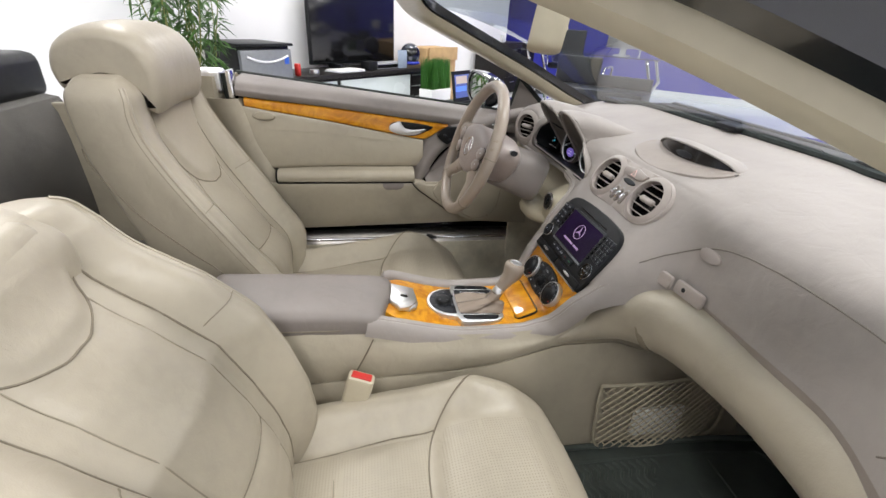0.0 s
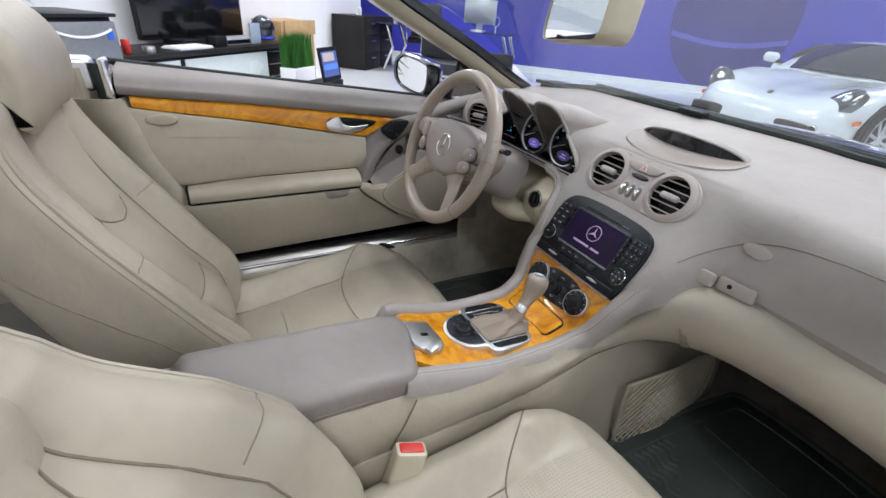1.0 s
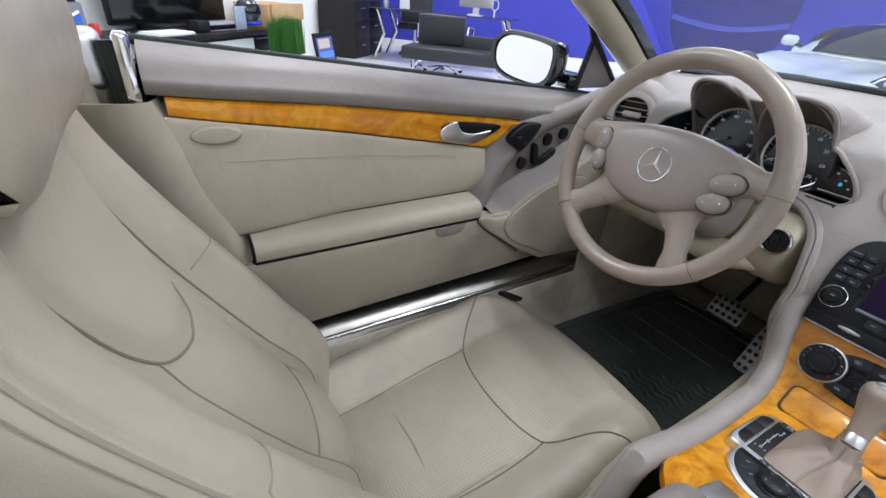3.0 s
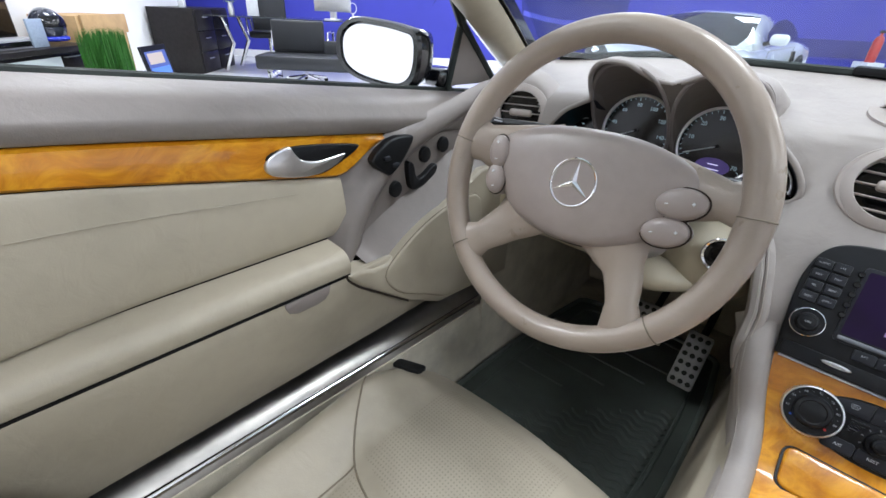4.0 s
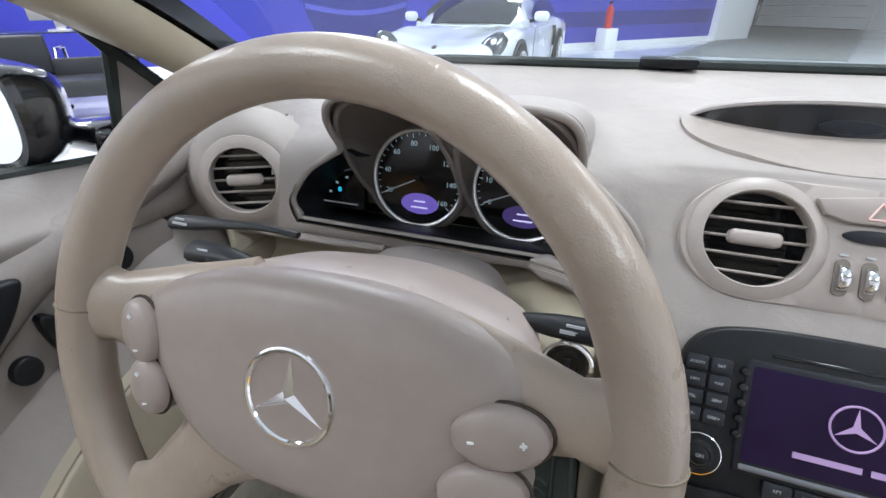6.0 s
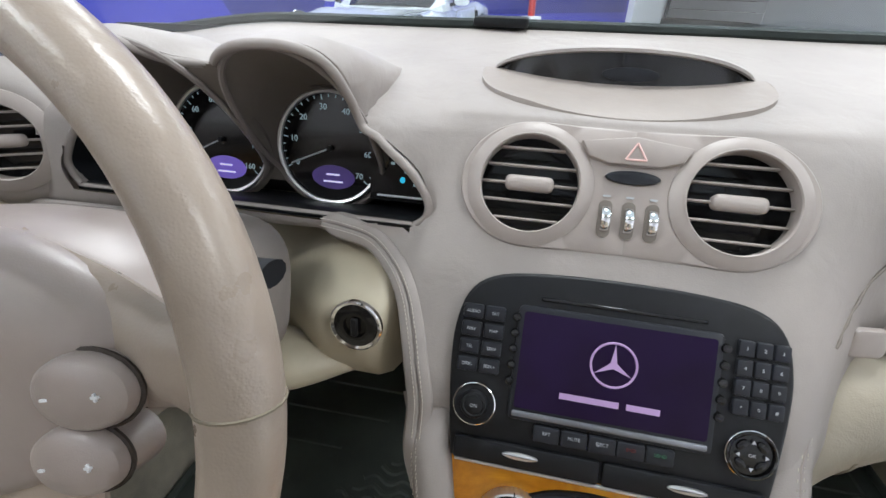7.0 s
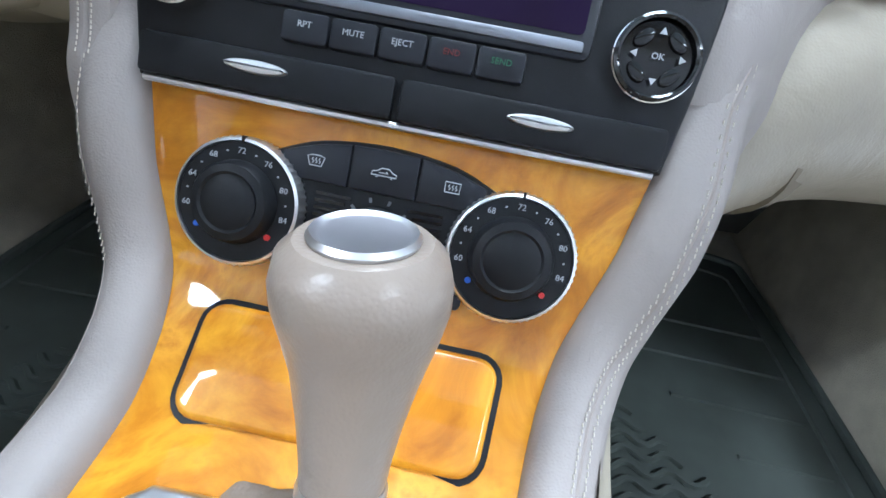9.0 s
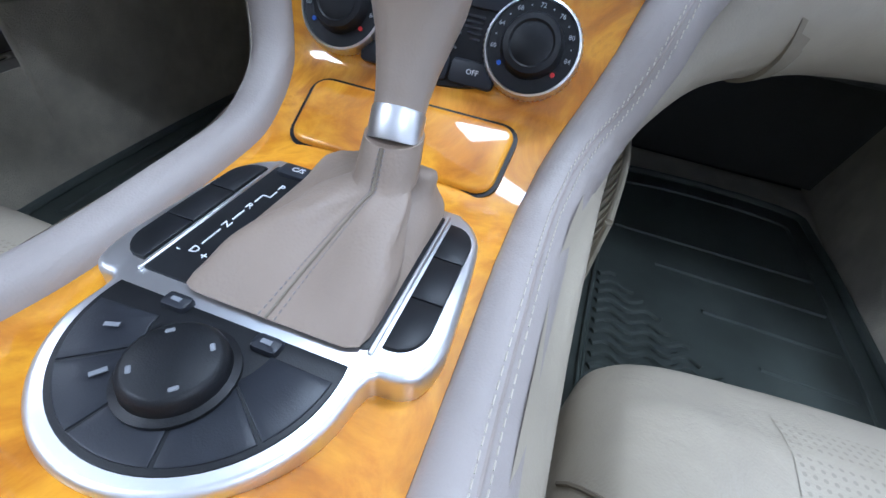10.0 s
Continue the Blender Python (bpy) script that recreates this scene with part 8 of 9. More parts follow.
for x0, x1 in ((-0.55, 0.05), (0.10, 0.62)):
    bm = bmesh.new()
    tube(bm, [(x0, 0.50 - 0.07 * x0 * x0, 0.937), ((x0 + x1) / 2, 0.475, 0.942), (x1, 0.465 - 0.05 * x1 * x1, 0.942)], 0.006, 8)
    solid("wiper", bm, BLACK_PLASTIC, "black windscreen wiper at rest", "wiper", "wipers")

# inner mirror
rv = thing("rear_view_mirror", (-0.01, -0.16, 1.145), "rear-view mirror in a cream plastic housing", "mirror")
RV = Matrix.Translation((-0.012, -0.165, 1.147)) @ Matrix.Rotation(radians(-20), 4, "Z") @ Matrix.Rotation(radians(-4), 4, "Y") @ Matrix.Rotation(radians(82), 4, "X")
bm = bmesh.new()
rv_out = rounded(0.232, 0.078, 0.022, 6)
rings = []
for f, h in ((0.90, -0.045), (0.97, -0.035), (1.0, -0.01), (1.0, 0.004), (0.985, 0.009), (0.965, 0.008), (0.955, 0.004)):
    rings.append([RV @ Vector((x * f, y * f, h)) for x, y in rv_out])
loft(bm, rings)
bmesh.ops.recalc_face_normals(bm, faces=bm.faces[:])
part("housing", bm, CREAM_PLASTIC, rv, "cream plastic housing")
bm = bmesh.new()
prism(bm, [(x * 0.95, y * 0.94) for x, y in rv_out], 0.003, 0.0062)
part("mirror_glass", moved(bm, RV), MIRROR, rv, "mirror glass")
bm = bmesh.new()
tube(bm, [RV @ Vector((0, 0.0, -0.04)), Vector((-0.01, -0.145, 1.20)), Vector((-0.005, -0.19, 1.235))], 0.014, 10)
part("stem", bm, CREAM_PLASTIC, rv)

# outer mirror
om = thing("door_mirror", (-0.83, -0.02, 0.92), "black door mirror with bright glass", "mirror")
OM = Matrix.Translation((-0.862, -0.055, 0.929)) @ Matrix.Rotation(radians(9), 4, "Z") @ Matrix.Rotation(radians(88), 4, "X")
om_out = smooth_outline([(-0.105, 0.0), (-0.098, 0.035), (-0.06, 0.056), (0.0, 0.056), (0.07, 0.048), (0.098, 0.035), (0.098, -0.02), (0.075, -0.050), (0.03, -0.056), (-0.05, -0.047), (-0.092, -0.028)], 4)
bm = bmesh.new()
rings = []
for f, h in ((0.45, -0.075), (0.75, -0.062), (0.96, -0.035), (1.0, -0.008), (1.0, 0.006), (0.95, 0.012), (0.86, 0.010), (0.84, 0.002)):
    rings.append([OM @ Vector((x * f * 1.06, y * f * 1.08, h)) for x, y in om_out])
loft(bm, rings)
bmesh.ops.recalc_face_normals(bm, faces=bm.faces[:])
part("housing", bm, PAINT_BLACK, om, "gloss black housing")
bm = bmesh.new()
prism(bm, [(x * 0.87, y * 0.86) for x, y in om_out], 0.001, 0.006)
part("mirror_glass", moved(bm, OM), MIRROR, om, "mirror glass")
bm = bmesh.new()
rbox(bm, (-0.800, 0.045, 0.890), (0.075, 0.06, 0.035), 0.012, 3)
part("foot", bm, PAINT_BLACK, om)

# ---- showroom ----
def slab(name, u0, u1, v0, v1, z0, z1, mat, label, category, bevel=0.0):
    bm = bmesh.new()
    rbox(bm, ((u0 + u1) / 2, (v0 + v1) / 2, (z0 + z1) / 2), (u1 - u0, v1 - v0, z1 - z0), bevel, 2, ROOM_TURN)
    return solid(name, bm, mat, label, category, kind="structure")


CEIL = 3.6
slab("floor", -9.0, 20.0, -6.0, 9.4, -0.10, 0.0, FLOOR_GLOSS, "glossy white showroom floor", "floor")
slab("wall_west", -4.75, -4.50, -6.0, 7.75, 0.0, CEIL, WALL_WHITE, "white painted showroom wall", "wall")
slab("wall_north", -9.0, 12.0, 9.10, 9.35, 0.0, CEIL, WALL_BLUE, "blue painted showroom wall", "wall")
slab("wall_south", -9.0, 20.0, -6.25, -6.0, 0.0, CEIL, WALL_WHITE, "white painted showroom wall", "wall")
slab("wall_east", 20.0, 20.25, -6.25, 9.4, 0.0, CEIL, WALL_WHITE, "white painted showroom wall", "wall")
slab("wall_alcove", -9.25, -9.0, -6.25, 9.4, 0.0, CEIL, WALL_WHITE, "white painted wall", "wall")
slab("ceiling", -9.25, 20.25, -6.25, 13.5, CEIL, CEIL + 0.12, WALL_WHITE, "white showroom ceiling", "ceiling")
slab("baseboard", -9.0, 12.0, 9.075, 9.10, 0.0, 0.12, WALL_WHITE, "white skirting board under the blue wall", "skirting")
slab("wall_column", 12.0, 13.4, 8.9, 9.35, 0.0, CEIL, WALL_WHITE, "white wall end beside the gateway", "wall")
bm = bmesh.new()
prism(bm, [(8.1, 6.9), (9.9, 4.65), (19.9, 9.1), (19.9, 12.9)], 0.0, 0.012)
solid("ramp", moved(bm, ROOM_TURN.copy()), FLOOR_GREY, "grey concrete ramp leading to the gateway", "floor", kind="structure")
slab("gateway_floor", 12.0, 20.0, 9.4, 13.5, -0.10, 0.0, FLOOR_GLOSS, "glossy white floor in the gateway", "floor")
slab("wall_gateway", 11.8, 20.2, 13.3, 13.5, 0.0, CEIL, WALL_WHITE, "white wall behind the gateway", "wall")
gate = thing("roller_door", room(19.9, 11.0), "white closed roller door", "garage door")
for k in range(9):
    bm = bmesh.new()
    rbox(bm, (19.94, 11.0, 0.2 + 0.36 * k), (0.06, 3.9, 0.345), 0.015, 1, ROOM_TURN)
    part("panel", bm, WALL_WHITE, gate)
# blue band along the wall, in the deeper paint
bm = bmesh.new()
rbox(bm, (8.2, 9.09, 0.62), (7.4, 0.012, 0.32), 0.0, 1, ROOM_TURN)
solid("wall_stripe", bm, WALL_BLUE_DEEP, "deep blue stripe painted along the wall", "wall paint", kind="structure")

# ceiling lights
first = None
for u in (-3.0, 0.9, 5.0, 9.5):
    for v in (-2.9, 0.5, 4.0, 7.4):
        if u + v < -3.0:
            continue
        lamp = thing("ceiling_light", room(u, v, CEIL), "flat white LED ceiling panel, lit", "ceiling light", "ceiling lights")
        bm = bmesh.new()
        rbox(bm, (u, v, CEIL - 0.02), (1.26, 0.66, 0.035), 0.006, 1, ROOM_TURN)
        part("frame", bm, SATIN, lamp)
        bm = bmesh.new()
        rbox(bm, (u, v, CEIL - 0.04), (1.18, 0.58, 0.008), 0.0, 1, ROOM_TURN)
        part("diffuser", bm, glow("lit_diffuser", (1.0, 0.98, 0.95), 6.0) if first is None else first, lamp)
        if first is None:
            first = lamp.children[1].data.materials[0]
        light = bpy.data.lights.new("panel_light", "AREA")
        light.shape, light.size, light.size_y, light.energy, light.color = "RECTANGLE", 1.15, 0.55, LAMP_WATTS, (1.0, 0.98, 0.95)
        lo = new("panel_light", light)
        lo.matrix_world = ROOM_TURN @ Matrix.Translation((u, v, CEIL - 0.06))

# ---- along the white wall ----
EBONY = surface("black_oak_board", (0.02, 0.018, 0.018), 0.35, 0, 25, 0.3, 0.1, 300)
FROST = surface("frosted_white_front", (0.62, 0.68, 0.68), 0.25, 0, 5, 0.05)
GREY_METAL = surface("grey_fridge_door", (0.21, 0.22, 0.235), 0.4, 0.3, 30, 0.08, 0.1, 600)
CARD = surface("brown_card", (0.50, 0.33, 0.16), 0.8, 0, 12, 0.12, 0.1, 200)
LEAF = surface("bamboo_leaf", (0.06, 0.15, 0.025), 0.5, 0, 12, 0.4)
GRASS = surface("plastic_grass", (0.035, 0.16, 0.015), 0.6, 0, 60, 0.4)


def rb(name, par, u, v, z, su, sv, sz, mat, bevel=0.004, label=""):
    bm = bmesh.new()
    rbox(bm, (u, v, z), (su, sv, sz), bevel, 2, ROOM_TURN)
    return part(name, bm, mat, par, label)


side = thing("sideboard", room(-4.15, 3.3), "low black sideboard with frosted white fronts", "sideboard")
rb("top", side, -4.16, 3.25, 0.525, 0.66, 2.54, 0.045, EBONY, 0.004, "black top board")
rb("carcass", side, -4.17, 3.25, 0.27, 0.58, 2.46, 0.46, EBONY)
for v, w in ((2.38, 0.68), (3.40, 1.24)):
    rb("front", side, -3.872, v, 0.27, 0.02, w, 0.40, FROST, 0.004, "frosted white front")
for k in range(3):
    d = rb("drawer", side, -3.872, 4.25, 0.13 + 0.14 * k, 0.02, 0.42, 0.128, EBONY, 0.004, "black drawer")
    rb("handle", d, -3.855, 4.25, 0.18 + 0.14 * k, 0.014, 0.40, 0.010, SATIN, 0.003)

tv = thing("television", room(-4.3, 3.47, 0.55), "large black flat television, switched off", "television")
rb("casing", tv, -4.34, 3.47, 1.03, 0.05, 1.46, 0.86, BLACK_PLASTIC, 0.01)
rb("screen", tv, -4.312, 3.47, 1.035, 0.006, 1.42, 0.82, BLACK_GLOSS, 0.002, "dark glossy screen")
for dv in (-0.4, 0.4):
    rb("foot", tv, -4.25, 3.47 + dv, 0.575, 0.26, 0.05, 0.05, BLACK_PLASTIC, 0.006)
sb = thing("media_box", room(-4.05, 3.75, 0.55), "flat grey media box under television", "media box")
rb("case", sb, -4.05, 3.72, 0.585, 0.22, 0.55, 0.07, surface("grey_case", (0.35, 0.36, 0.38), 0.4), 0.006)
rb("front_panel", sb, -3.937, 3.72, 0.585, 0.006, 0.50, 0.04, BLACK_GLOSS, 0.001)
lp = thing("papers", room(-4.0, 3.0, 0.55), "small stack of white papers", "papers")
rb("sheet", lp, -4.0, 2.98, 0.556, 0.24, 0.42, 0.015, INK_WHITE, 0.001)
rb("sheet", lp, -4.01, 3.0, 0.568, 0.23, 0.40, 0.008, surface("paper", (0.8, 0.8, 0.78), 0.7), 0.001)
cn = thing("soft_drink_can", room(-4.0, 2.28, 0.55), "small red can on the sideboard", "can")
bm = bmesh.new()
lathe(bm, [(0.0, 0.0), (0.028, 0.0), (0.033, 0.008), (0.033, 0.105), (0.027, 0.118), (0.0, 0.116)], 20, Matrix.Translation(room(-3.95, 2.26, 0.548)))
part("body", bm, RED_PLASTIC, cn)
bm = bmesh.new()
lathe(bm, [(0.0, 0.0), (0.05, 0.0), (0.055, 0.02), (0.05, 0.05), (0.0, 0.06)], 20, Matrix.Translation(room(-3.95, 2.48, 0.548)))
solid("small_speaker", bm, SATIN, "small silver desk speaker", "speaker")
bk = thing("black_box", room(-4.0, 3.35, 0.55), "small black box on sideboard", "box")
rb("case", bk, -3.98, 3.36, 0.60, 0.14, 0.16, 0.10, BLACK_PLASTIC, 0.01)
cd = thing("card_holder", room(-3.95, 3.98, 0.55), "clear blue-grey leaflet holder", "holder")
rb("pane", cd, -3.93, 3.93, 0.66, 0.02, 0.17, 0.22, surface("blue_grey_acrylic", (0.35, 0.42, 0.52), 0.2), 0.003)

# helmet
hel = thing("helmet", room(-4.0, 4.15, 0.55), "dark full-face motorcycle helmet with blue chin trim", "helmet")
bm = bmesh.new()
rows = []
for j in range(15):
    a = math.pi * (0.02 + 0.80 * j / 14)
    rows.append([room(-4.0, 4.17, 0.705) + Vector((0, 0, 0.148 * math.cos(a))) + (Vector((math.cos(b), math.sin(b), 0)) * (0.135 * math.sin(a) * (1 + 0.10 * max(0, math.cos(b - radians(0))) * ease(1.4, 2.4, a)))) for b in [2 * math.pi * k / 28 for k in range(28)]])
loft(bm, rows)
bmesh.ops.recalc_face_normals(bm, faces=bm.faces[:])
part("shell", bm, surface("dark_blue_grey_gloss", (0.05, 0.055, 0.08), 0.12, 0.2, 12, 0.4, coat=1.0), hel, "glossy dark shell")
bm = bmesh.new()
rows = []
for j in range(6):
    z = 0.70 + 0.09 * j / 5
    a = math.acos(max(-1, min(1, (z - 0.705) / 0.148)))
    rows.append([room(-4.0, 4.17, z) + Vector((math.cos(b), math.sin(b), 0)) * (0.1385 * math.sin(a) * 1.01) for b in [radians(-75 + 45 + 110 * k / 14) for k in range(15)]])
sheet(bm, rows)
part("visor", bm, BLACK_GLOSS, hel, "dark visor")
bm = bmesh.new()
tube(bm, [room(-4.0, 4.17, 0.605) + Vector((math.cos(b), math.sin(b), 0)) * 0.118 for b in [radians(-80 + 200 * k / 16) for k in range(17)]], 0.02, 8)
part("chin_trim", bm, surface("blue_trim", (0.03, 0.05, 0.5), 0.25), hel, "blue chin trim")

box1 = thing("cardboard_box", room(-4.15, 4.85, 0.0), "open brown cardboard carton", "carton")
rb("carton", box1, -4.18, 4.85, 0.39, 0.45, 0.74, 0.78, CARD, 0.006)
rb("flap", box1, -3.93, 4.86, 0.70, 0.02, 0.70, 0.18, CARD, 0.002)
pl = thing("planter", room(-3.55, 4.2), "white planter with upright green artificial grass", "plant")
rb("pot", pl, -3.58, 4.22, 0.155, 0.22, 0.44, 0.31, WALL_WHITE, 0.01, "white square pot")
random.seed(3)
bm = bmesh.new()
for k in range(900):
    u, v = -3.58 + random.uniform(-0.10, 0.10), 4.22 + random.uniform(-0.205, 0.205)
    h = random.uniform(0.34, 0.42)
    p = room(u, v, 0.30)
    d = Vector((random.uniform(-0.012, 0.012), random.uniform(-0.012, 0.012), h))
    w = Vector((random.uniform(-1, 1), random.uniform(-1, 1), 0)).normalized() * 0.005
    vs = [bm.verts.new(q) for q in (p - w, p + w, p + d * 0.6 + w * 0.8, p + d, p + d * 0.6 - w * 0.8)]
    bm.faces.new(vs)
part("grass_blade", bm, GRASS, pl, "upright green blades", kind="stuff")

st = thing("tablet_stand", room(-3.0, 4.0), "tablet in a black stand, lit screen", "tablet")
TB = Matrix.Translation(room(-3.0, 4.0, 0.42)) @ ROOM_TURN.to_3x3().to_4x4() @ Matrix.Rotation(radians(-10), 4, "Y")
for nm, s, mat, off, lab in (("case", (0.02, 0.40, 0.36), BLACK_PLASTIC, 0.0, "black case"), ("screen", (0.004, 0.33, 0.27), glow("tablet_glow", (0.10, 0.14, 0.42), 0.8), 0.0115, "lit blue screen")):
    bm = bmesh.new()
    rbox(bm, (off, 0, 0), s, 0.002, 1, TB)
    part(nm, bm, mat, st, lab)
bm = bmesh.new()
rbox(bm, (0.0145, -0.02, 0.075), (0.003, 0.24, 0.09), 0, 1, TB)
part("picture", bm, glow("tablet_picture", (0.6, 0.5, 0.45), 0.8), st)
bm = bmesh.new()
rbox(bm, (0.0145, 0.0, -0.03), (0.003, 0.30, 0.06), 0, 1, TB)
part("caption_bar", bm, glow("tablet_bar", (0.15, 0.3, 0.9), 0.8), st)
rb("base", st, -3.05, 4.0, 0.12, 0.25, 0.36, 0.24, BLACK_PLASTIC, 0.01)

fr = thing("mini_fridge", room(-4.05, 1.75), "grey mini fridge with black top", "refrigerator")
rb("cabinet", fr, -4.08, 1.78, 0.43, 0.56, 0.56, 0.84, BLACK_PLASTIC, 0.012, "black cabinet")
rb("worktop", fr, -4.06, 1.78, 0.862, 0.62, 0.60, 0.025, BLACK_PLASTIC, 0.006)
dr = rb("door", fr, -3.775, 1.78, 0.42, 0.05, 0.545, 0.80, GREY_METAL, 0.012, "grey metal door")
bm = bmesh.new()
tube(bm, [room(-3.742, 1.78 + 0.22 * t, 0.765 - 0.05 * (1 - t * t)) for t in [-1 + 2 * k / 12 for k in range(13)]], 0.011, 8)
part("handle", bm, SATIN, dr, "curved silver handle")
rb("sticker", dr, -3.748, 1.99, 0.72, 0.003, 0.05, 0.06, INK_BLUE, 0)

bam = thing("bamboo_plant", room(-3.75, 0.95), "leafy green bamboo in a pot", "plant")
bm = bmesh.new()
lathe(bm, [(0.0, 0.0), (0.14, 0.0), (0.18, 0.35), (0.165, 0.36), (0.16, 0.32), (0.0, 0.32)], 24, Matrix.Translation(room(-3.85, 1.05, 0)))
part("pot", bm, BLACK_PLASTIC, bam, "dark pot")
bm = bmesh.new()
lv = bmesh.new()
random.seed(8)
for k in range(14):
    a, rr = random.uniform(0, 6.28), random.uniform(0.02, 0.12)
    p0 = room(-3.85, 1.05, 0.3) + Vector((rr * math.cos(a), rr * math.sin(a), 0))
    top = p0 + Vector((random.uniform(-0.3, 0.3), random.uniform(-0.3, 0.3), random.uniform(0.9, 1.7)))
    pts = cr([p0, p0.lerp(top, 0.5) + Vector((random.uniform(-0.05, 0.05), random.uniform(-0.05, 0.05), 0)), top], 5)
    tube(bm, pts, [0.009 - 0.006 * i / 10 for i in range(len(pts))], 6)
    for q in pts[2:]:
        for _ in range(9):
            d = Vector((random.uniform(-1, 1), random.uniform(-1, 1), random.uniform(-0.7, 0.35))).normalized()
            o = q + Vector((random.uniform(-0.05, 0.05), random.uniform(-0.05, 0.05), random.uniform(-0.08, 0.08)))
            L_ = random.uniform(0.10, 0.19)
            w = d.cross(Vector((random.uniform(-1, 1), random.uniform(-1, 1), 1))).normalized() * L_ * 0.075
            drop = Vector((0, 0, -0.25 * L_))
            vs = [lv.verts.new(x) for x in (o, o + d * L_ * 0.35 + w, o + d * L_ + drop, o + d * L_ * 0.35 - w)]
            lv.faces.new(vs)
part("cane", bm, surface("bamboo_cane", (0.20, 0.22, 0.06), 0.5), bam, kind="stuff")
part("leaf", lv, LEAF, bam, "slender green leaves", kind="stuff")

# ---- office corner ----
cab = thing("filing_cabinet", room(-4.15, 7.1), "black cabinet with six drawers", "cabinet")
rb("carcass", cab, -4.14, 7.15, 0.42, 0.62, 1.15, 0.84, EBONY, 0.006)
for k in range(3):
    for j in range(2):
        d = rb("drawer", cab, -3.822, 6.88 + 0.55 * j, 0.15 + 0.27 * k, 0.02, 0.53, 0.255, EBONY, 0.004)
        rb("handle", d, -3.805, 6.88 + 0.55 * j, 0.19 + 0.27 * k, 0.02, 0.14, 0.014, SATIN, 0.004)
rb("cup", cab, -4.1, 6.9, 0.90, 0.08, 0.08, 0.12, INK_WHITE, 0.01)
desk = thing("glass_desk", room(-2.6, 7.25), "glass desk on chromed legs", "desk")
bm = bmesh.new()
rbox(bm, (-2.6, 7.25, 0.755), (2.5, 0.80, 0.014), 0.003, 1, ROOM_TURN)
part("tabletop", bm, surface("dark_desk_glass", (0.05, 0.06, 0.07), 0.06, 0, 4, 0.05, rough_vary=0.02), desk, "dark glass top")
for u in (-3.6, -1.55):
    bm = bmesh.new()
    tube(bm, [room(u, 6.95, 0.74), room(u + 0.12, 6.95, 0.4), room(u - 0.05, 6.95, 0.02)], 0.03, 10)
    tube(bm, [room(u, 7.55, 0.74), room(u + 0.12, 7.55, 0.4), room(u - 0.05, 7.55, 0.02)], 0.03, 10)
    part("leg", bm, CHROME, desk)
mon = thing("monitor", room(-2.1, 7.3, 0.76), "thin computer monitor seen from behind", "monitor")
rb("screen", mon, -2.05, 7.3, 1.05, 0.55, 0.03, 0.36, SATIN, 0.008)
rb("stand", mon, -2.05, 7.33, 0.85, 0.10, 0.05, 0.19, SATIN, 0.006)
rb("foot", mon, -2.05, 7.3, 0.768, 0.24, 0.18, 0.012, SATIN, 0.004)
lapt = thing("desk_fan", room(-1.75, 7.1, 0.76), "small white desk fan", "fan")
bm = bmesh.new()
tube(bm, [room(-1.72, 7.1, 0.93) + Vector((0.0, 0.07 * math.cos(a), 0.07 * math.sin(a))) for a in [2 * math.pi * k / 20 for k in range(20)]], 0.006, 6, closed=True)
tube(bm, [room(-1.72, 7.1, 0.765), room(-1.72, 7.1, 0.86)], 0.012, 8)
part("cage", bm, INK_WHITE, lapt)
ph = thing("leaflet_holder", room(-3.1, 7.0, 0.76), "white leaflet holder on desk", "holder")
rb("leaflet", ph, -3.15, 7.0, 0.93, 0.16, 0.03, 0.32, INK_WHITE, 0.004)
vs_ = thing("flower_vase", room(-3.5, 7.1, 0.76), "small yellow-green flowers in a vase", "vase")
bm = bmesh.new()
lathe(bm, [(0.0, 0.0), (0.04, 0.0), (0.045, 0.08), (0.03, 0.16), (0.035, 0.18)], 16, Matrix.Translation(room(-3.5, 7.1, 0.765)))
part("vase", bm, SATIN, vs_)
random.seed(5)
bm = bmesh.new()
for k in range(60):
    c = room(-3.5, 7.1, 1.0) + Vector((random.uniform(-0.08, 0.08), random.uniform(-0.08, 0.08), random.uniform(-0.06, 0.07)))
    d = [Vector((random.uniform(-1, 1), random.uniform(-1, 1), random.uniform(-1, 1))) * 0.022 for _ in range(3)]
    bm.faces.new([bm.verts.new(c + q) for q in d])
part("blossom", bm, surface("yellow_green_petal", (0.30, 0.45, 0.04), 0.6), vs_, kind="stuff")


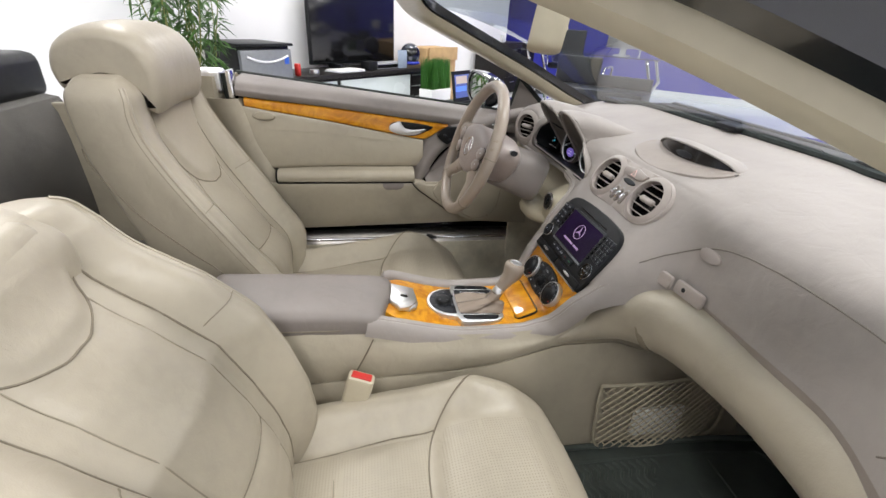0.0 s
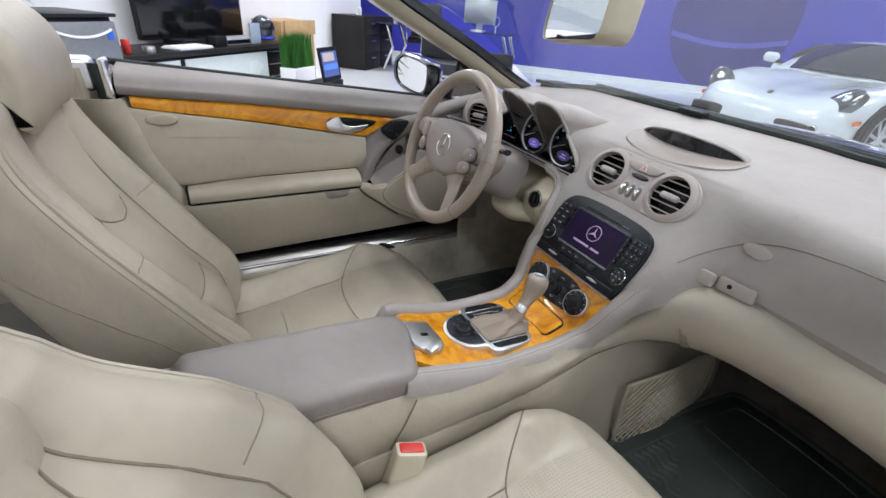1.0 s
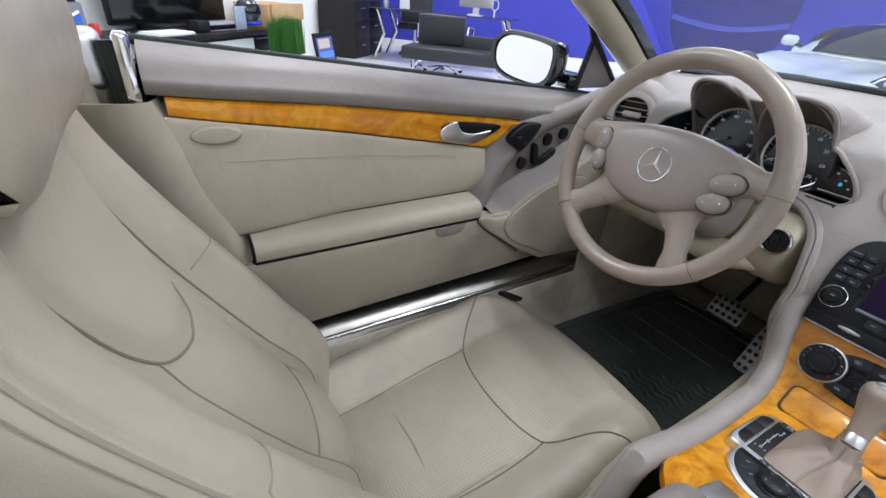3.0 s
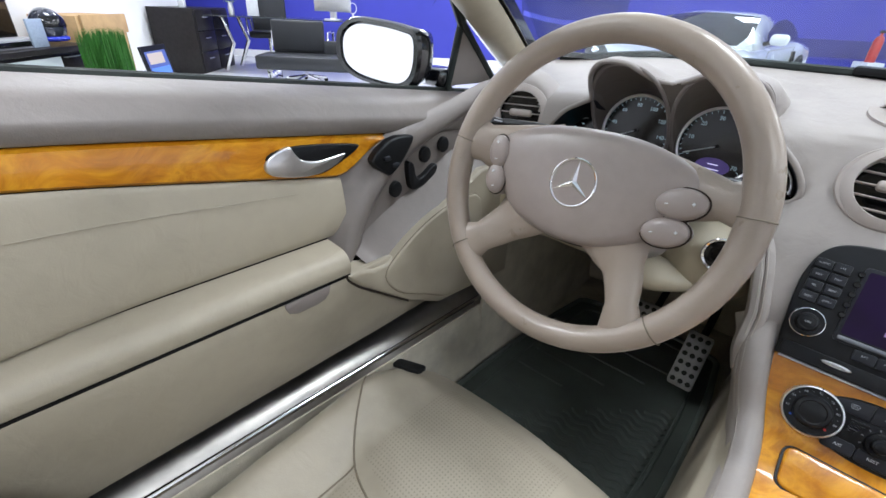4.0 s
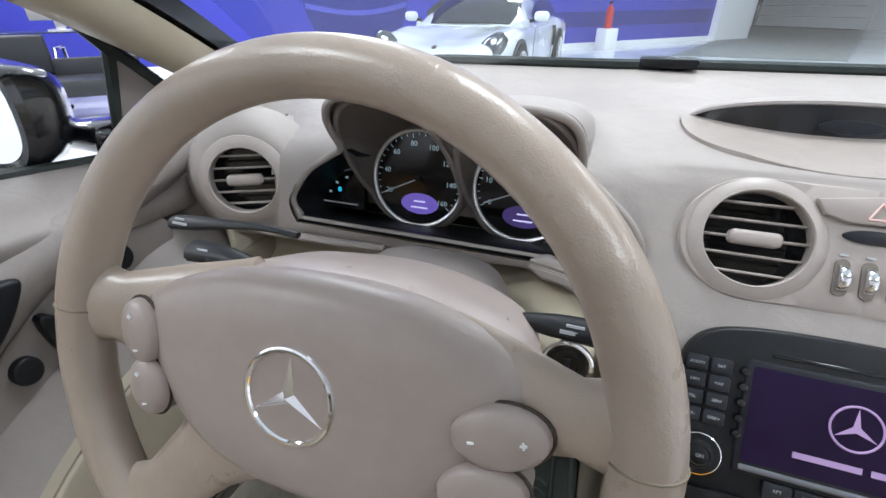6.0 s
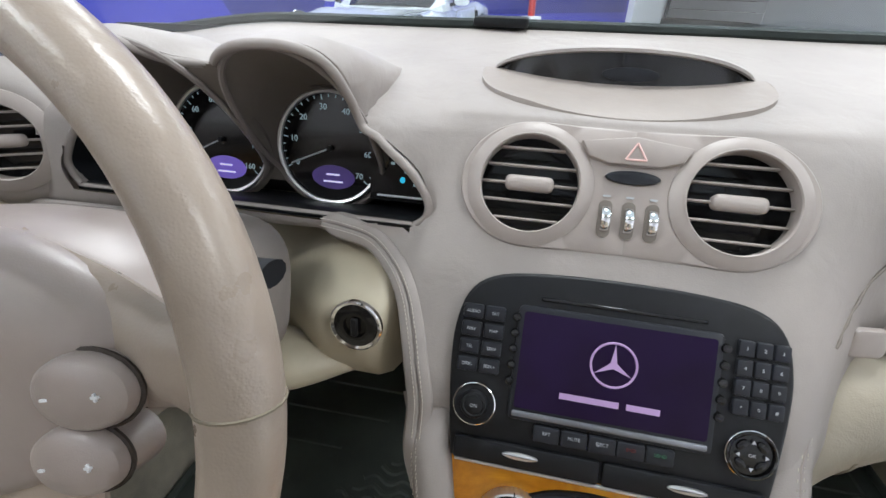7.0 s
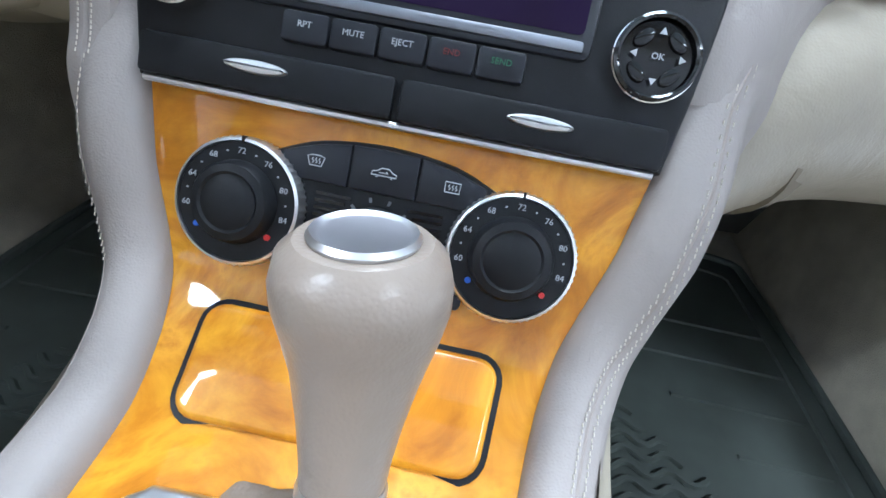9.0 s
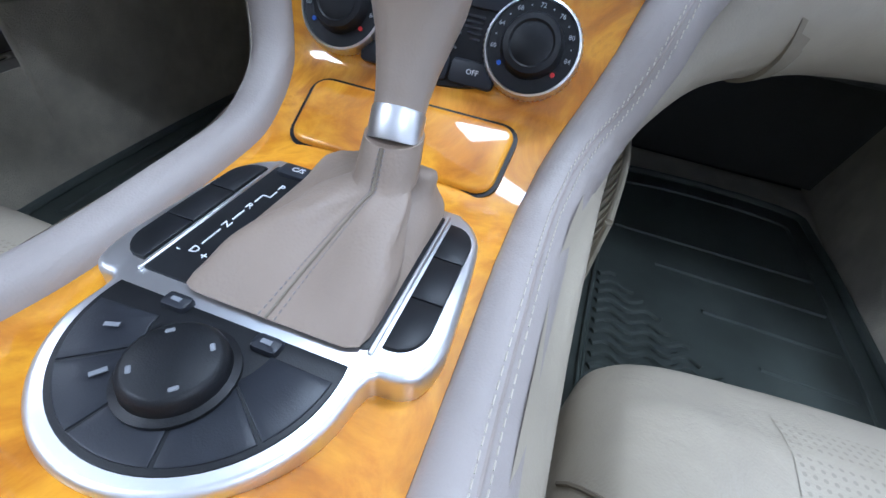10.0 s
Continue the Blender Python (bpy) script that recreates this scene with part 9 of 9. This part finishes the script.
def office_chair(u, v, turn, w, h, back, label):
    """A black leather chair on a chromed base."""
    c = thing("office_chair", room(u, v), label, "chair", "office chairs")
    at = Matrix.Translation(room(u, v)) @ ROOM_TURN.to_3x3().to_4x4() @ Matrix.Rotation(radians(turn), 4, "Z")
    bm = bmesh.new()
    rbox(bm, (0, 0, h), (w, 0.5, 0.10), 0.03, 3, at)
    part("seat", bm, BLACK_LEATHER, c)
    bm = bmesh.new()
    rbox(bm, (0, 0.24, h + back / 2), (w, 0.08, back), 0.025, 3, at)
    part("backrest", bm, BLACK_LEATHER, c)
    for s in (-1, 1):
        bm = bmesh.new()
        tube(bm, [at @ Vector((s * w * 0.52, 0.2, h + 0.05)), at @ Vector((s * w * 0.54, 0.15, h + 0.22)), at @ Vector((s * w * 0.54, -0.2, h + 0.22)), at @ Vector((s * w * 0.52, -0.22, h))], 0.016, 8)
        part("arm", bm, CHROME, c)
    bm = bmesh.new()
    tube(bm, [at @ Vector((0, 0, h - 0.05)), at @ Vector((0, 0, 0.08))], 0.028, 10)
    part("column", bm, CHROME, c)
    for k in range(5):
        bm = bmesh.new()
        a = 2 * math.pi * k / 5
        tube(bm, [at @ Vector((0, 0, 0.10)), at @ Vector((0.28 * math.cos(a), 0.28 * math.sin(a), 0.055))], 0.018, 8)
        leg = part("leg", bm, CHROME, c)
        bm = bmesh.new()
        lathe(bm, [(0.0, -0.012), (0.026, -0.012), (0.028, 0.0), (0.026, 0.012), (0.0, 0.012)], 14, at @ Matrix.Translation((0.28 * math.cos(a), 0.28 * math.sin(a), 0.029)) @ Matrix.Rotation(radians(90), 4, "X"))
        part("caster", bm, BLACK_PLASTIC, leg)
    return c


BLACK_LEATHER = leather("black_leather", (0.022, 0.024, 0.028), 0.4, 300.0, 0.3)
office_chair(-2.25, 6.2, 180, 0.66, 0.42, 0.36, "low black leather visitor chair on chrome")
office_chair(-3.25, 7.9, 10, 0.55, 0.48, 0.62, "black leather desk chair with chrome arms")
ott = thing("ottoman", room(-1.65, 5.85), "low black leather bench", "bench")
rb("cushion", ott, -1.9, 5.65, 0.33, 1.5, 0.5, 0.16, BLACK_LEATHER, 0.03, "black padded top")
rb("back", ott, -1.55, 5.95, 0.42, 0.75, 0.10, 0.28, BLACK_LEATHER, 0.02)
for a in (-2.5, -1.3):
    rb("foot", ott, a, 5.65, 0.125, 0.06, 0.40, 0.25, CHROME, 0.004)
# painted shapes on the blue wall: a broad bowl with a pale band across it
mural = thing("wall_mural", room(1.8, 9.1, 1.2), "large tone-on-tone blue mural painted on the wall", "mural")
MURAL_BLUE = surface("mural_mid_blue", (0.020, 0.025, 0.20), 0.5, 0, 2.5, 0.08)
MURAL_PALE = surface("mural_pale_blue", (0.085, 0.095, 0.50), 0.5, 0, 2.5, 0.08)
ON_WALL = ROOM_TURN @ Matrix.Translation((0, 9.098, 0)) @ Matrix.Rotation(radians(90), 4, "X")
bowl = [(2.15 + 1.02 * math.cos(2 * math.pi * k / 48), 1.28 + 1.22 * math.sin(2 * math.pi * k / 48)) for k in range(48)]
bm = bmesh.new()
prism(bm, bowl, 0.0, 0.006)
part("bowl", moved(bm, ON_WALL), MURAL_BLUE, mural, "mid-blue bowl shape")
bm = bmesh.new()
arc_low = [(1.19 + 1.92 * k / 24, 1.02 - 0.13 * math.sin(math.pi * k / 24)) for k in range(25)]
prism(bm, arc_low + [(x, z + 0.05 + 0.22 * math.sin(math.pi * (x - 1.19) / 1.92)) for x, z in reversed(arc_low)], 0.006, 0.010)
part("dark_lens", moved(bm, ON_WALL), WALL_BLUE_DEEP, mural, "deep blue lens shape")
bm = bmesh.new()
prism(bm, [(x, z - 0.085) for x, z in arc_low] + list(reversed(arc_low)), 0.006, 0.011)
part("pale_band", moved(bm, ON_WALL), MURAL_PALE, mural, "pale blue band")
for u0 in (-0.35, 0.25):
    bm = bmesh.new()
    line = [(u0 - 0.10 * (k / 10) ** 2 * 2.0, 1.62 - 0.62 * k / 10) for k in range(11)]
    prism(bm, [(x + 0.02 * math.sin(math.pi * k / 10), z) for k, (x, z) in enumerate(line)] + [(x - 0.02 * math.sin(math.pi * k / 10), z) for k, (x, z) in reversed(list(enumerate(line)))][1:-1], 0.0, 0.006)
    part("stroke", moved(bm, ON_WALL), WALL_BLUE_DEEP, mural)

# extinguisher on its stand
ex = thing("fire_extinguisher", room(7.85, 8.6), "red fire extinguisher on a white stand", "fire extinguisher")
rb("stand", ex, 7.85, 8.6, 0.22, 0.34, 0.34, 0.44, WALL_WHITE, 0.01, "white box stand")
bm = bmesh.new()
lathe(bm, [(0.0, 0.0), (0.075, 0.0), (0.08, 0.01), (0.08, 0.36), (0.06, 0.43), (0.025, 0.46), (0.025, 0.50), (0.0, 0.50)], 20, Matrix.Translation(room(7.85, 8.6, 0.44)))
part("cylinder", bm, RED_PLASTIC, ex, "red cylinder")
bm = bmesh.new()
rbox(bm, (7.85, 8.6, 0.965), (0.10, 0.04, 0.05), 0.008, 1, ROOM_TURN)
part("valve", bm, BLACK_PLASTIC, ex)

# ---- the white coupe parked ahead ----
CAR = Matrix.Translation((-2.05, 4.54, 0.0)) @ Matrix.Rotation(radians(-3.6), 4, "Z") @ Matrix.Scale(0.90, 4)
# own axes: x across (positive is toward the camera's right), y rearward from the nose, z up
coupe = thing("parked_coupe", CAR @ Vector((0, 2.0, 0)), "white two-door sports coupe parked nose-on", "car")
SEC = [  # y, half width, sill z, shoulder z, centre z
    (-0.36, 0.50, 0.30, 0.48, 0.53), (-0.29, 0.68, 0.22, 0.56, 0.60), (-0.08, 0.82, 0.20, 0.67, 0.67), (0.25, 0.885, 0.20, 0.79, 0.73), (0.6, 0.90, 0.20, 0.84, 0.78),
    (1.0, 0.89, 0.20, 0.83, 0.85), (1.6, 0.875, 0.20, 0.84, 0.90), (2.4, 0.88, 0.20, 0.87, 0.92), (3.0, 0.90, 0.20, 0.90, 0.93), (3.6, 0.88, 0.24, 0.86, 0.90), (3.95, 0.74, 0.34, 0.74, 0.78)]


def cr_look(k, y):
    return lerp([(s[0], s[k]) for s in SEC], y)


bm = bmesh.new()
rings = []
for j in range(57):
    y = -0.36 + 4.31 * j / 56
    w, s, sh, c = (cr_look(k, y) for k in (1, 2, 3, 4))
    half = [(0, s - 0.02), (w * 0.7, s - 0.01), (w * 0.94, s + 0.05), (w, (s + sh) / 2 - 0.02), (w * 0.985, sh - 0.10), (w * 0.92, sh - 0.02), (w * 0.80, sh + 0.012), (w * 0.55, (sh + c) / 2 + 0.012), (w * 0.25, c), (0, c)]
    half = [(q.x, q.y) for q in cr([(a, b, 0) for a, b in half], 3)]
    ring = [(a, b) for a, b in half] + [(-a, b) for a, b in reversed(half[1:-1])]
    rings.append([CAR @ Vector((a, y, b)) for a, b in ring])
loft(bm, rings)
bmesh.ops.recalc_face_normals(bm, faces=bm.faces[:])
part("body", bm, PAINT_WHITE, coupe, "glossy white body", sharp=60)
# cabin
bm = bmesh.new()
rings = []
for y, w, z in ((0.98, 0.60, 0.86), (1.2, 0.66, 0.98), (1.5, 0.60, 1.13), (1.75, 0.555, 1.215), (2.05, 0.545, 1.25), (2.4, 0.53, 1.235), (2.8, 0.50, 1.17), (3.3, 0.45, 1.02), (3.6, 0.36, 0.92)):
    wb = min(0.80, w + 0.18)
    half = [(wb, 0.80), (wb - 0.03, 0.90), (w + 0.4 * (wb - w) * max(0, 1 - (z - 0.86) / 0.2), 0.90 + (z - 0.90) * 0.72), (w * 0.92, z - 0.035), (w * 0.6, z - 0.006), (0, z)]
    ring = half + [(-a, b) for a, b in reversed(half[:-1])]
    rings.append([CAR @ Vector((a, y, b)) for a, b in ring])
loft(bm, rings)
bmesh.ops.recalc_face_normals(bm, faces=bm.faces[:])
part("roof", bm, PAINT_WHITE, coupe, "white roof", sharp=60)
CAR_GLASS = surface("dark_car_glass", (0.02, 0.025, 0.028), 0.05, 0, 6, 0.1, coat=0.5, rough_vary=0.02)
bm = bmesh.new()
rows = []
for y, w, z in ((1.0, 0.62, 0.885), (1.2, 0.645, 0.995), (1.5, 0.585, 1.145), (1.68, 0.54, 1.207)):
    rows.append([CAR @ Vector((w * u, y - 0.03 + 0.10 * u * u, z - 0.035 * u * u + 0.004)) for u in [-1 + 2 * k / 12 for k in range(13)]])
sheet(bm, rows)
bm.normal_update()
bmesh.ops.solidify(bm, geom=bm.faces[:], thickness=-0.008)
part("windscreen", bm, CAR_GLASS, coupe, "dark reflecting windscreen")
for sgn in (1, -1):
    bm = bmesh.new()
    rows = []
    for t in [k / 8 for k in range(9)]:
        y = 1.38 + 1.45 * t
        top = lerp([(1.38, 1.02), (1.7, 1.14), (2.1, 1.18), (2.5, 1.14), (2.83, 1.02)], y)
        rows.append([CAR @ Vector((sgn * (0.80 - 0.26 * (z - 0.92)), y, z)) for z in (0.925, (0.925 + top) / 2, top)])
    sheet(bm, rows)
    bm.normal_update()
    bmesh.ops.solidify(bm, geom=bm.faces[:], thickness=0.006)
    part("side_window", bm, CAR_GLASS, coupe, "dark side window")
    # head lamp
    hl = CAR @ Matrix.Translation((sgn * 0.665, -0.03, 0.672)) @ Matrix.Rotation(radians(-18 * sgn), 4, "Z") @ Matrix.Rotation(radians(52), 4, "X") @ Matrix.Rotation(radians(-32 * sgn), 4, "Z")
    bm = bmesh.new()
    lamp_pts = oval(0.135, 0.215, 28)
    rings = []
    for f, h in ((1.02, -0.06), (1.0, 0.014), (0.93, 0.024), (0.5, 0.034), (0.05, 0.036)):
        rings.append([hl @ Vector((x * f, y * f, h)) for x, y in lamp_pts])
    loft(bm, rings)
    bmesh.ops.recalc_face_normals(bm, faces=bm.faces[:])
    lamp = part("headlight", bm, surface("lamp_cover", (0.16, 0.17, 0.18), 0.08, 0.6, 14, 0.6, rough_vary=0.04), coupe, "oval headlight with projector lens")
    for dy in (-0.07, 0.07):
        bm = bmesh.new()
        lathe(bm, [(0.0, 0.050), (0.036, 0.044), (0.052, 0.032), (0.056, 0.02)], 20, hl @ Matrix.Translation((0, dy, 0)))
        part("projector", bm, CHROME, lamp, "bright projector lens")
    bm = bmesh.new()
    rbox(bm, (sgn * 0.56, -0.262, 0.41), (0.38, 0.07, 0.12), 0.03, 2, CAR @ Matrix.Rotation(radians(-12 * sgn), 4, "Z"))
    intake = part("air_intake", bm, BLACK_PLASTIC, coupe, "dark bumper intake")
    bm = bmesh.new()
    lathe(bm, [(0.0, 0.02), (0.045, 0.016), (0.056, 0.0)], 18, CAR @ Matrix.Translation((sgn * 0.66, -0.285, 0.41)) @ Matrix.Rotation(radians(95), 4, "X"))
    part("fog_lamp", bm, CHROME, intake)
    bm = bmesh.new()
    rbox(bm, (sgn * 0.872, 0.02, 0.52), (0.03, 0.13, 0.05), 0.012, 2, CAR)
    part("side_marker", bm, surface("amber_marker", (0.75, 0.16, 0.03), 0.25), coupe, "amber side marker")
    # door mirror
    bm = bmesh.new()
    rbox(bm, (sgn * 0.955, 1.22, 0.955), (0.20, 0.11, 0.125), 0.045, 3, CAR)
    part("mirror_housing", bm, PAINT_WHITE, coupe, "white mirror housing")
    bm = bmesh.new()
    tube(bm, [CAR @ Vector((sgn * 0.80, 1.24, 0.90)), CAR @ Vector((sgn * 0.90, 1.22, 0.925))], 0.02, 8)
    part("mirror_arm", bm, BLACK_PLASTIC, coupe)
    # wheels
    for y, r in ((0.50, 0.345), (2.95, 0.35)):
        at = CAR @ Matrix.Translation((sgn * 0.80, y, r)) @ Matrix.Rotation(radians(90 * sgn), 4, "Y")
        bm = bmesh.new()
        lathe(bm, [(r + 0.045, 0.06), (r + 0.045, 0.098), (0.0, 0.098)], 36, at)
        part("wheel_arch", bm, BLACK_PLASTIC, coupe)
        bm = bmesh.new()
        lathe(bm, [(r * 0.74, 0.10), (r * 0.78, 0.118), (r * 0.97, 0.112), (r, 0.085), (r, -0.08), (r * 0.7, -0.09)], 40, at)
        tyre = part("wheel", bm, BLACK_RUBBER, coupe, "black tyre with silver alloy rim")
        bm = bmesh.new()
        lathe(bm, [(r * 0.76, 0.122), (r * 0.73, 0.126), (r * 0.70, 0.11), (r * 0.68, 0.10)], 40, at)
        for k in range(10):
            rbox(bm, (r * 0.40, 0, 0.112), (r * 0.66, 0.032, 0.018), 0.005, 1, at @ Matrix.Rotation(2 * math.pi * k / 10, 4, "Z"))
        lathe(bm, [(0.0, 0.13), (0.045, 0.127), (0.055, 0.11)], 18, at)
        part("rim", bm, SATIN, tyre, "silver multi-spoke rim")
    bm = bmesh.new()
    tube(bm, [CAR @ Vector((sgn * (0.905 if z < 0.8 else 0.89), 2.42 + 0.08 * (z - 0.5), z)) for z in (0.52, 0.62, 0.72, 0.80)], 0.028, 8, squash=0.5)
    part("side_intake", bm, BLACK_PLASTIC, coupe, "dark slatted side intake")
    bm = bmesh.new()
    tube(bm, [CAR @ Vector((sgn * 0.893, y, z)) for y, z in ((1.18, 0.36), (1.14, 0.6), (1.2, 0.83))] + [CAR @ Vector((sgn * 0.898, 2.36, 0.86)), CAR @ Vector((sgn * 0.90, 2.28, 0.36))], 0.003, 5)
    part("door_gap", bm, SEAM, coupe)
bm = bmesh.new()
prism(bm, oval(0.03, 0.04, 18), 0, 0.006, 0.002)
moved(bm, CAR @ Matrix.Translation((0, -0.10, 0.672)) @ Matrix.Rotation(radians(22), 4, "X"))
part("badge", bm, surface("bronze_badge", (0.15, 0.12, 0.08), 0.3, 0.6), coupe, "small oval badge")
bm = bmesh.new()
rbox(bm, (0, -0.31, 0.32), (0.85, 0.05, 0.12), 0.03, 2, CAR)
part("lower_intake", bm, BLACK_PLASTIC, coupe)
